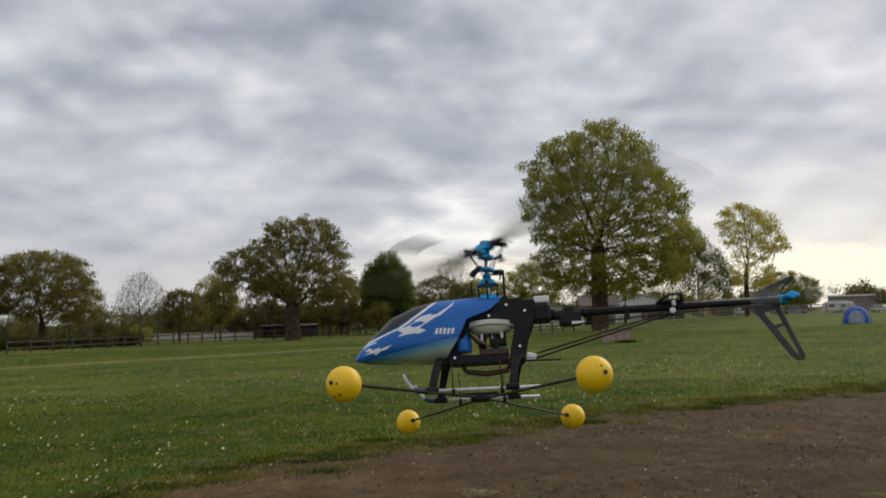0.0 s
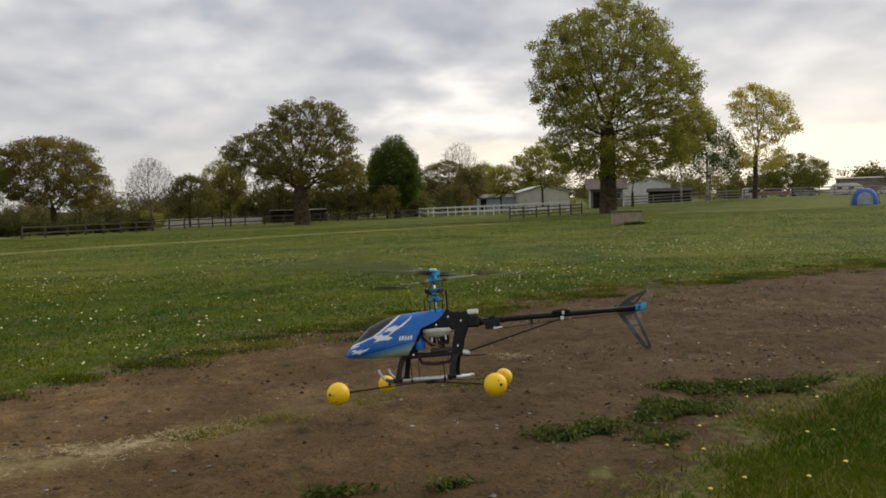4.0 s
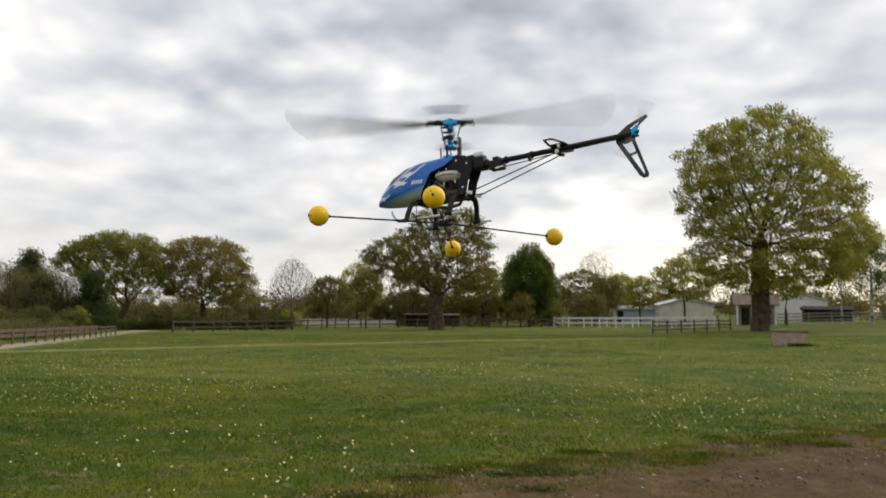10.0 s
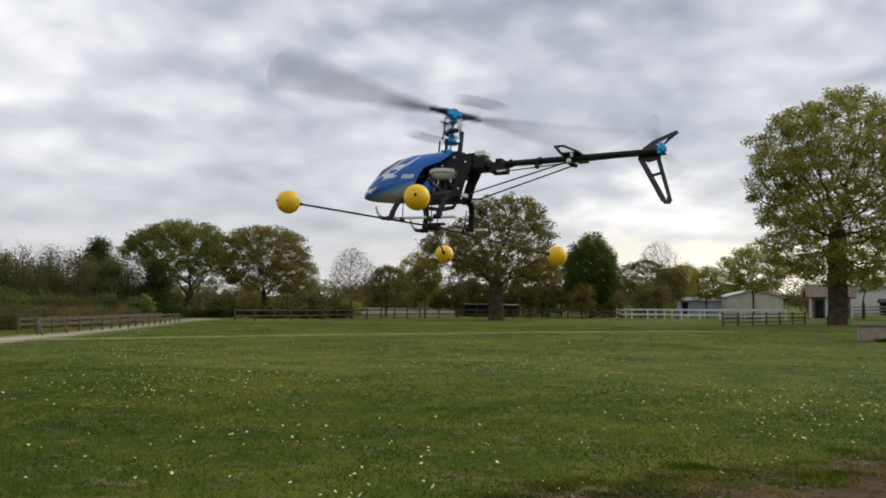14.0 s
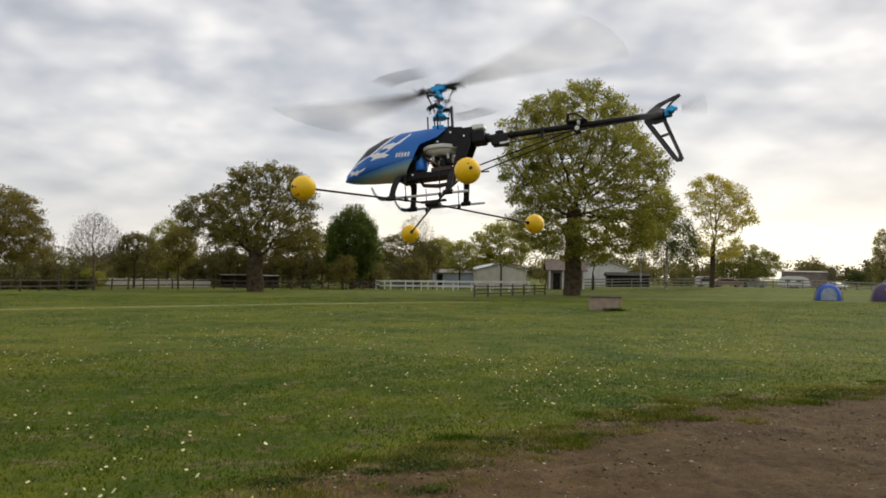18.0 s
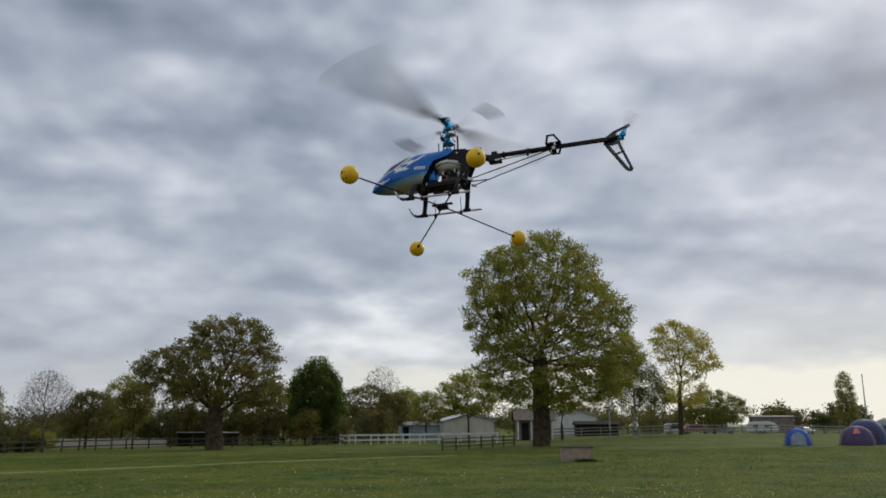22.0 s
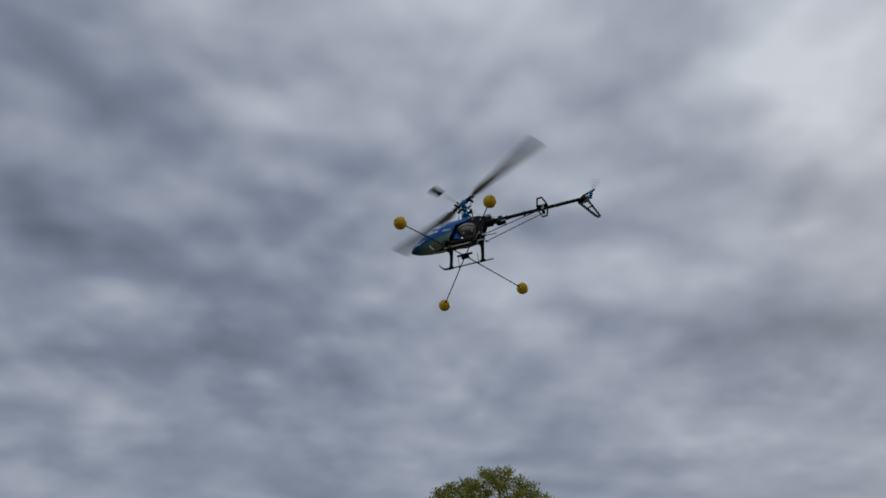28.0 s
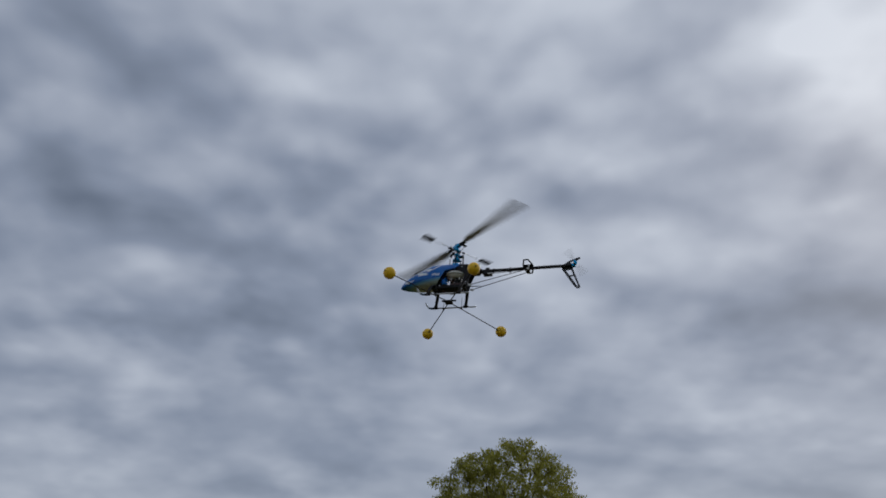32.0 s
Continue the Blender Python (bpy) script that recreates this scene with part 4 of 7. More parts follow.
def build_mown_line():
    """A narrow strip of flattened, bleached grass across the field."""
    rng = np.random.RandomState(47)
    x = np.linspace(-23.5, 6.0, 90)
    y = np.interp(x, (-26, -22, -16, -6, 2, 12), (26, 29.6, 37, 46.8, 52.3, 57))
    half = np.clip(0.30 + rng.normal(0, 0.05, len(x)), 0.16, 0.5) * np.clip((7 - x) / 6, 0.3, 1)
    rows = []
    for off, lift in ((-1.0, -0.01), (-0.6, 0.05), (0.6, 0.055), (1.0, -0.01)):
        rows.append(np.stack([x, y + off * half, height(x, y + off * half) + lift], -1))
    v = np.stack(rows, 1).reshape(-1, 3)
    f = [(4 * i + j, 4 * i + j + 1, 4 * i + j + 5, 4 * i + j + 4) for i in range(len(x) - 1) for j in range(3)]
    tagged(mesh_part("mown_line", v.tolist(), f, M_LINE, smooth=True), "narrow pale line of flattened grass across the meadow", "path", kind="structure")


build_ground()
build_mown_line()
build_straw()
build_litter()
build_grass()
build_flowers()
build_stones()

# ------------------------------------------------------------------ trees
class Wood:
    """Collects tapered limbs into one mesh."""

    def __init__(self):
        self.v, self.f = [], []

    def limb(self, pts, radii, segs):
        base = len(self.v)
        u = None
        for i, p in enumerate(pts):
            a, b = pts[max(i - 1, 0)], pts[min(i + 1, len(pts) - 1)]
            d = b - a
            d = d / (np.linalg.norm(d) + 1e-9)
            if u is None:
                u = np.cross(d, (0.3, 0.9, 0.1) if abs(d[2]) > 0.5 else (0, 0, 1.0))
            u = u - d * (u @ d)
            u = u / (np.linalg.norm(u) + 1e-9)
            w = np.cross(d, u)
            for k in range(segs):
                t = 2 * math.pi * k / segs
                self.v.append(tuple(p + (u * math.cos(t) + w * math.sin(t)) * radii[i]))
        for i in range(len(pts) - 1):
            for k in range(segs):
                a, b = base + i * segs + k, base + i * segs + (k + 1) % segs
                self.f.append((a, b, b + segs, a + segs))


def curve(a, b, bend, n, rng, wobble=0.0):
    """Points from a to b, bowed by the vector bend."""
    t = np.linspace(0, 1, n)[:, None]
    p = a * (1 - t) + b * t + bend * (4 * t * (1 - t))
    if wobble:
        j = rng.normal(0, wobble, p.shape)
        j[0] = j[-1] = 0
        p = p + j
    return p


def sprays(rng, pads, sub, spread_r, flat=0.7):
    """Small sprays of leaves that make up each larger pad of the crown."""
    k = len(pads) * sub
    d = rng.normal(0, 1, (k, 3))
    d /= np.linalg.norm(d, axis=1)[:, None]
    r = rng.uniform(0.25, 1, (k, 1)) ** 0.5
    return np.repeat(pads, sub, axis=0) + d * r * spread_r * np.array([1, 1, flat])


def inside(rng, blobs, n, shell=0.5, gap=0.0):
    """Points in a crown made of ellipsoids (cx, cy, cz, rx, ry, rz), more of them near its skin."""
    vol = np.array([b[3] * b[4] * b[5] for b in blobs])
    pick = rng.choice(len(blobs), n * 2, p=vol ** 0.8 / (vol ** 0.8).sum())
    d = rng.normal(0, 1, (n * 2, 3))
    d /= np.linalg.norm(d, axis=1)[:, None]
    r = rng.uniform(0, 1, n * 2) ** (1 / 3.0 * (1 - shell) + 0.12)
    # an uneven skin
    wave = 1 + 0.13 * np.sin(d[:, 0] * 7 + d[:, 2] * 5 + pick) + 0.10 * np.sin(d[:, 1] * 11 - d[:, 2] * 9)
    B = np.array(blobs)[pick]
    p = B[:, :3] + d * B[:, 3:] * (r * wave)[:, None]
    if gap:
        g = np.sin(p[:, 0] * 2.5 + 0.7 + 0.8 * np.sin(p[:, 2])) * np.sin(p[:, 1] * 1.2 + 1.9) * np.sin(p[:, 2] * 2.7 + 0.3 + 0.9 * np.sin(p[:, 0] * 0.8))
        p = p[g > -gap]
    return p[:n]


def profile_points(rng, profile, n, shell=0.5, gap=0.0):
    """Points in a crown given by its reach to either side at each height, more of them near its skin."""
    h, lo, hi = np.array(sorted(profile), float).T
    m = n * 3
    z = rng.uniform(h[0], h[-1], m)
    a, b = np.interp(z, h, lo), np.interp(z, h, hi)
    wide = (a + b) / 2
    ok = rng.uniform(0, 1, m) < (wide / wide.max()) ** 1.6
    z, a, b, wide = z[ok], a[ok], b[ok], wide[ok]
    th = rng.uniform(0, 2 * math.pi, len(z))
    skin = 1 + 0.06 * np.sin(5 * th + 1.9 * z) + 0.06 * np.sin(3 * th - 1.3 * z + 1)
    r = rng.uniform(0, 1, len(z)) ** (0.5 * (1 - shell) + 0.08) * skin
    p = np.stack([(b - a) / 2 + np.cos(th) * r * wide, np.sin(th) * r * wide * 0.92, z], -1)
    if gap:
        g = np.sin(p[:, 0] * 1.9 + 0.7 + 0.8 * np.sin(p[:, 2])) * np.sin(p[:, 1] * 1.2 + 1.9) * np.sin(p[:, 2] * 2.3 + 0.3 + 0.9 * np.sin(p[:, 0] * 0.8))
        p = p[g > -gap]
    return p[:n]


def grow_branches(rng, start, aims, step, reach, gnarl=0.16, most=130):
    """Branches grow step by step towards the places where leaves find light, and fork as they go. Returns nodes and their parents."""
    nodes, parent = [np.array(q) for q in start], [-1] + list(range(len(start) - 1))
    aims = np.array(aims)
    first = max(1, len(start) - 4)
    pos = np.array(nodes)
    d = np.linalg.norm(aims[:, None] - pos[None, first:], axis=2)
    best, dist = d.argmin(axis=1) + first, d.min(axis=1)
    forks = np.zeros(len(start) + most * len(aims), int)
    for _ in range(most):
        if not len(aims):
            break
        pos = np.array(nodes)
        way = aims - pos[best]
        way /= np.linalg.norm(way, axis=1)[:, None] + 1e-9
        pull = np.zeros_like(pos)
        np.add.at(pull, best, way)
        made = []
        for j in np.unique(best):
            v = pull[j] / (np.linalg.norm(pull[j]) + 1e-9) + rng.normal(0, gnarl, 3) + np.array([0, 0, 0.05])
            made.append((j, pos[j] + v / np.linalg.norm(v) * step))
        base = len(nodes)
        for j, q in made:
            forks[j] += 1
            nodes.append(q)
            parent.append(int(j))
        d = np.linalg.norm(aims[:, None] - np.array([q for _, q in made])[None], axis=2)
        m = d.min(axis=1)
        closer = m < dist
        best = np.where(closer, d.argmin(axis=1) + base, best)
        dist = np.where(closer, m, dist)
        live = (dist > reach) & (forks[best] < 14)
        aims, best, dist = aims[live], best[live], dist[live]
    return np.array(nodes), np.array(parent)


def branch_mesh(wood, nodes, parent, tip_r, trunk_r, stem, flare, power=2.35):
    """Limbs whose thickness adds up from the twigs to the trunk. Returns how many steps each node lies from its farthest twig."""
    n = len(nodes)
    load, away = np.zeros(n), np.zeros(n, int)
    kids = [[] for _ in range(n)]
    for j in range(n - 1, 0, -1):
        if load[j] == 0:
            load[j] = 1.0
        load[parent[j]] += load[j]
        away[parent[j]] = max(away[parent[j]], away[j] + 1)
        kids[parent[j]].append(j)
    r = tip_r * load ** (1 / power)
    r *= np.minimum(1.0, trunk_r * 0.72 / r[stem - 1]) if r[stem - 1] > trunk_r * 0.72 else 1.0
    low = np.linspace(1, 0.78, stem) * trunk_r
    low[0] *= flare
    r[:stem] = np.maximum(r[:stem], low)
    todo = [(0, -1)]
    while todo:
        j, came = todo.pop()
        run = [j] if came < 0 else [came, j]
        while kids[j]:
            order = sorted(kids[j], key=lambda q: -load[q])
            todo += [(q, j) for q in order[1:]]
            j = order[0]
            run.append(j)
        rr = r[run].copy()
        if came >= 0:
            rr[0] = rr[1] * 1.15
        rr[-1] *= 0.5
        wood.limb(nodes[run], rr, 12 if rr[0] > 0.35 else 7 if rr[0] > 0.12 else 4 if rr[0] > 0.04 else 3)
    return away


def tree(name, label, x, y, crown, trunk_r, leaf_mat, bark, seed, aims=500, per=22, leaf=0.17, puff=0.28, fork=0.35, lean=(0, 0), shell=0.5, gap=0.4, droop=0.0,
         flare=1.6, step=0.45, tip_r=0.014, depth=3, gnarl=0.16, thin_out=0.0, bare=0.45, flat=0.6):
    """A trunk that forks again and again towards the crown's skin, with small leaves about the outer twigs. crown: rows of height and reach to either side."""
    rng = np.random.RandomState(seed)
    # the leaves stand out past the twigs
    out = puff * 1.3 if leaf_mat is not None else 0.1
    crown = [(h - out * 0.6, max(a - out, 0.1), max(b - out, 0.1)) for h, a, b in crown]
    top = max(row[0] for row in crown)
    root = empty(name, pose(x, y, gz(x, y)), label, "tree")
    n = max(5, int(fork * top / step))
    tt = np.linspace(0, 1, n)
    start = np.stack([lean[0] * tt ** 1.4, lean[1] * tt ** 1.4, -0.25 + (fork * top + 0.25) * tt], -1)
    start[2:, :2] += np.cumsum(rng.normal(0, trunk_r * 0.05, (n - 2, 2)), axis=0)
    start = np.vstack([start[:1], start[0] * 0.7 + start[1] * 0.3, start[1:]])
    nodes, parent = grow_branches(rng, start, profile_points(rng, crown, aims, shell, gap), step, step * 1.15, gnarl)
    wood = Wood()
    away = branch_mesh(wood, nodes, parent, tip_r, trunk_r, len(start), flare)
    mesh_part("trunk", wood.v, wood.f, bark, root, smooth=True)
    if leaf_mat is not None:
        tips = (away <= depth) & (np.arange(len(nodes)) >= len(start))
        h, lo, hi = np.array(sorted(crown)).T
        lo, hi = np.interp(nodes[:, 2], h, lo), np.interp(nodes[:, 2], h, hi)
        deep = np.hypot(nodes[:, 0] - (hi - lo) / 2, nodes[:, 1]) / ((lo + hi) / 2)
        deep = np.maximum(deep, np.clip((nodes[:, 2] - 0.72 * top) / (0.28 * top), 0, 1))
        # fewer leaves in the shaded heart of the crown
        tips &= rng.uniform(0, 1, len(nodes)) < (1 - thin_out) * np.clip(bare + (1 - bare) * (deep - 0.2) / 0.45, bare, 1)
        c = nodes[tips]
        quads_mesh("crown", leaf_cloud(rng, c, per, puff, leaf, flat, droop), leaf_mat, root, n=3)
    return root


def dome(top, base, left, right=None, skew=0.45):
    """A rounded crown: rows of height and reach, widest at the part skew of its height."""
    right = left if right is None else right
    rows = []
    for t in np.linspace(0, 1, 9):
        k = (t - skew) / (skew if t < skew else 1 - skew)
        w = math.sqrt(max(1 - abs(k) ** (1.7 if t < skew else 2.0), 0.02))
        rows.append((base + (top - base) * t, left * w, right * w))
    return rows


def conifer(name, label, x, y, h, r, mat, seed, whorls=11):
    rng = np.random.RandomState(seed)
    root = empty(name, pose(x, y, gz(x, y)), label, "tree")
    wood = Wood()
    wood.limb(np.array([(0, 0, -0.2), (0, 0, h * 0.5), (0, 0, h)]), [0.16, 0.1, 0.02], 8)
    cs = []
    for i in range(whorls):
        z = h * (0.10 + 0.88 * i / whorls)
        rr = r * (1 - (z / h) ** 1.25) + 0.12
        for k in range(12):
            a = rng.uniform(0, 6.28)
            e = np.array([math.cos(a) * rr, math.sin(a) * rr, z - 0.18 * rr]) * rng.uniform(0.8, 1.12)
            wood.limb(curve(np.array([0, 0, z + 0.1]), e, np.array([0, 0, 0.06]), 3, rng), [0.03, 0.02, 0.01], 3)
            for f in (0.45, 0.75, 1.0):
                cs.append(e * np.array([f, f, 1]))
    mesh_part("trunk", wood.v, wood.f, M_BARK, root)
    quads_mesh("crown", leaf_cloud(rng, np.array(cs), 52, 0.22 + 0.06 * r, 0.18, 0.8), mat, root, n=3)
    return root


def oaks():
    # the great oak: broad dome on a stem that runs far up, lower towards its far shoulder
    tree("oak_tree", "tall spreading oak in fresh green leaf, thick dark trunk", 16.6, 75.0,
         [(20.7, 0.6, 2.8), (19.7, 3.0, 4.6), (18.2, 5.6, 6.0), (16.6, 7.2, 7.0), (14.6, 7.6, 8.0), (12.4, 7.3, 9.3), (10.2, 6.7, 9.8), (8.0, 6.2, 10.1), (6.0, 5.8, 9.6), (4.6, 4.8, 8.0), (3.6, 2.8, 4.0)],
         0.86, M_OAK, M_BARK, 3, aims=4200, per=54, leaf=0.19, puff=0.31, fork=0.40, shell=0.42, gap=0.30, flare=1.75, step=0.50, tip_r=0.019, depth=3, thin_out=0.08, bare=0.42)
    tree("oak_tree", "old wide oak with a gnarled pale-scarred trunk, dull olive leaves", -14.1, 79.9,
         [(12.8, 1.4, 3.2), (12.2, 2.8, 4.8), (11.0, 3.2, 5.5), (10.0, 5.0, 5.8), (9.2, 7.6, 6.0), (8.0, 8.2, 6.5), (6.8, 8.0, 6.7), (5.6, 6.4, 6.8), (4.8, 4.0, 7.4), (4.2, 1.8, 6.6)],
         0.90, M_OAK_DARK, M_BARK, 8, aims=2100, per=47, leaf=0.18, puff=0.27, fork=0.30, shell=0.38, gap=0.20, flare=1.45, step=0.45, tip_r=0.022, depth=3, gnarl=0.26, thin_out=0.10, bare=0.42)
    tree("oak_tree", "round oak with russet young leaves beside the hedge", -47.2, 94.1,
         [(11.8, 2.4, 2.2), (11.2, 4.8, 4.0), (10.0, 6.4, 5.4), (8.2, 7.0, 6.5), (6.4, 6.8, 7.0), (5.0, 6.0, 7.1), (4.0, 3.8, 7.2), (3.2, 2.0, 6.0)],
         0.42, M_RUSSET, M_BARK, 14, aims=2100, per=52, leaf=0.20, puff=0.34, fork=0.24, shell=0.45, gap=0.34, step=0.48, tip_r=0.015, depth=3, thin_out=0.05)
    tree("oak_tree", "large green oak on a leaning forked trunk", -53.6, 85.4,
         [(11.8, 1.2, 2.6), (11.1, 4.4, 4.4), (9.8, 7.0, 5.2), (8.2, 7.9, 5.4), (6.8, 7.2, 5.5), (5.4, 4.6, 5.4), (4.2, 1.6, 4.6)],
         0.44, M_OLIVE, M_BARK, 17, aims=1700, per=52, leaf=0.20, puff=0.32, fork=0.26, lean=(1.2, 0), shell=0.5, gap=0.25, step=0.44, tip_r=0.017, depth=3, thin_out=0.05)
    tree("yellow_tree", "slender maple in bright yellow-green leaf by the fence", 41.7, 102.1,
         [(15.4, 1.4, 0.5), (14.6, 3.2, 2.2), (13.3, 3.9, 4.2), (11.6, 3.6, 5.4), (10.2, 2.7, 6.3), (9.0, 2.4, 6.3), (8.0, 1.9, 3.6), (7.0, 2.2, 4.2), (5.6, 3.0, 4.9), (4.4, 2.8, 4.2), (3.7, 1.0, 2.0)],
         0.36, M_GOLD, M_BARK, 21, aims=1000, per=46, leaf=0.22, puff=0.36, fork=0.36, shell=0.35, gap=0.13, step=0.5, tip_r=0.016, depth=2, thin_out=0.1)
    tree("evergreen_tree", "dense dark green egg-shaped tree with a pointed top", -5.6, 99.0,
         [(10.9, 0.5, 0.5), (10.2, 1.5, 1.4), (9.2, 2.5, 2.4), (7.6, 3.4, 3.3), (5.6, 3.9, 3.9), (3.8, 3.6, 3.6), (2.4, 2.6, 2.6), (1.6, 1.4, 1.4)],
         0.26, M_EVERGREEN, M_BARK, 25, aims=1500, per=80, leaf=0.20, puff=0.34, fork=0.5, shell=0.72, gap=0, step=0.4, depth=2, bare=1.0, flat=1.0)
    tree("birch_tree", "weeping birch with drooping dark green branches", 33.4, 96.2,
         [(11.8, 2.2, 0.8), (10.6, 4.4, 2.0), (8.8, 5.2, 3.2), (7.0, 4.8, 4.2), (5.4, 3.2, 4.6), (4.2, 2.0, 4.4)],
         0.19, M_BIRCH_LEAF, M_BIRCH, 29, aims=700, per=60, leaf=0.18, puff=0.30, fork=0.42, shell=0.4, gap=0.35, droop=0.75, step=0.45, depth=2)
    tree("birch_tree", "slim birch stem with thin hanging twigs", 30.6, 97.5, dome(8.4, 3.4, 2.0, 1.7, 0.6),
         0.13, M_BIRCH_LEAF, M_BIRCH, 31, aims=160, per=34, leaf=0.17, puff=0.22, fork=0.5, shell=0.3, gap=0.3, droop=0.7, step=0.4, depth=1)
    tree("poplar_tree", "tall narrow poplar in thin pale leaf", 108.5, 168.3,
         [(14.2, 0.6, 0.6), (13.0, 1.5, 1.5), (10.4, 2.2, 2.1), (7.4, 2.6, 2.6), (4.4, 2.7, 2.7), (2.4, 2.3, 2.3), (1.2, 1.8, 1.8)],
         0.3, M_POPLAR, M_BARK, 33, aims=1100, per=50, leaf=0.26, puff=0.36, fork=0.5, shell=0.4, gap=0, step=0.5, depth=2)


def lesser_trees():
    # leafless trees: nothing but fine twigs
    tree("bare_tree", "leafless young tree with a fan of fine brown twigs", -28.6, 76.7, [(7.5, 0.9, 0.9), (6.9, 1.8, 1.7), (5.8, 2.5, 2.4), (4.7, 2.8, 2.6), (3.8, 2.7, 2.4), (3.0, 2.0, 1.8)],
         0.12, M_TWIG, M_TWIG, 41, aims=5200, per=5, leaf=0.085, puff=0.24, fork=0.30, shell=0.34, gap=0, step=0.21, tip_r=0.016, gnarl=0.10, depth=3, bare=0.7, flat=1.0)
    tree("bare_tree", "leafless tall tree behind the others", 3.4, 135.4, dome(12.6, 5.0, 3.8), 0.2, M_TWIG, M_TWIG, 43, per=7, leaf=0.10, puff=0.3, depth=3, bare=0.8, aims=2000, fork=0.40, shell=0.35, gap=0, step=0.32, tip_r=0.030, gnarl=0.10)
    tree("bare_tree", "small leafless tree far off by the caravans", 94.7, 165.0, dome(5.8, 1.8, 2.3), 0.15, M_TWIG, M_TWIG, 44, per=4, leaf=0.08, puff=0.26, depth=3, bare=0.8, aims=900, fork=0.28, shell=0.35, gap=0, step=0.24, tip_r=0.018)
    spec = [
        ("small tree with brownish buds behind the fence", -29.4, 90.7, dome(6.6, 1.2, 3.0, 3.3, 0.4), 0.16, M_DULL, 51, 300),
        ("slim staked tree in thin dark leaf at the fence", -23.1, 85.3, dome(7.4, 2.2, 2.4, 2.2, 0.5), 0.11, M_OAK_DARK, 53, 260),
        ("tall thin tree in pale spring leaf", -30.2, 106.6, dome(9.4, 1.4, 3.4, 3.9, 0.4), 0.18, M_FRESH, 55, 300),
        ("dark brown-leaved tree behind the old oak", -21.8, 104.5, dome(8.8, 1.2, 3.8, 4.6, 0.45), 0.2, M_DULL, 57, 380),
        ("dark brown-leaved tree behind the old oak", -12.4, 106.0, dome(8.2, 1.2, 5.2, 6.0, 0.4), 0.2, M_OAK_DARK, 59, 420),
        ("reddish shrubby tree below the evergreen", -6.4, 94.5, dome(4.8, 0.8, 1.8), 0.12, M_RUSSET, 60, 160),
        ("broad brownish tree near the sheds", 1.2, 120.4, dome(8.8, 1.6, 5.0, 4.6, 0.45), 0.2, M_DULL, 61, 420),
        ("brownish tree near the sheds", 4.8, 118.0, dome(7.8, 1.8, 3.0), 0.18, M_DULL, 62, 260),
        ("round fresh green tree by the white rails", 8.3, 104.0, dome(6.9, 1.9, 2.6, 2.6, 0.4), 0.15, M_OAK, 63, 280),
        ("pale yellow-green tree behind the rails", 7.2, 128.0, dome(8.8, 3.4, 2.8), 0.15, M_FRESH, 64, 200),
        ("airy yellow-green tree beside the oak", 14.4, 108.0, dome(9.8, 3.0, 4.6, 4.8, 0.42), 0.16, M_FRESH, 65, 420),
        ("small tree in yellow leaf behind the oak trunk", 23.6, 94.0, dome(6.0, 2.8, 2.4), 0.2, M_FRESH, 67, 130),
        ("broad olive green tree beyond the parked cars", 58.1, 127.7, dome(7.6, 1.2, 6.0, 6.2, 0.4), 0.22, M_OLIVE, 69, 480),
        ("low dark pine-like tree by the camp", 93.6, 154.0, dome(4.0, 0.8, 2.4, 2.2, 0.5), 0.14, M_NEEDLE, 71, 130),
        ("low dark bush behind the white van", 55.0, 148.0, dome(3.2, 0.2, 2.4, 2.8, 0.4), 0.14, M_NEEDLE, 73, 150),
    ]
    for label, x, y, crown, r, mat, seed, n in spec:
        tree("field_tree", label, x, y, crown, r, mat, M_BARK, seed, aims=int(n * 1.5), per=46, leaf=0.21, puff=0.34, fork=0.28, shell=0.35, gap=0.4, step=0.42, tip_r=0.015, depth=2, thin_out=0.05)
    conifer("conifer_tree", "dark pointed conifer at the wood's edge", -55.0, 71.6, 8.6, 3.0, M_NEEDLE, 81)
    conifer("conifer_tree", "small dark conifer at the wood's edge", -49.1, 66.0, 5.0, 2.1, M_NEEDLE, 83, 9)
    conifer("conifer_tree", "bushy dark conifer at the wood's edge", -46.6, 69.8, 6.0, 3.2, M_NEEDLE, 85, 9)
    tree("shrub", "small bright green shrub at the wood's edge", -42.6, 62.1, dome(2.4, 0.1, 1.2), 0.06, M_FRESH, M_BARK, 87, aims=120, per=40, leaf=0.14, puff=0.18, fork=0.2, shell=0.5, gap=0, step=0.25, depth=2)
    tree("shrub", "small green shrub in front of the garden", -31.4, 84.0, dome(2.4, 0.1, 1.6), 0.06, M_OAK, M_BARK, 88, aims=150, per=40, leaf=0.14, puff=0.18, fork=0.2, shell=0.5, gap=0, step=0.25, depth=2)


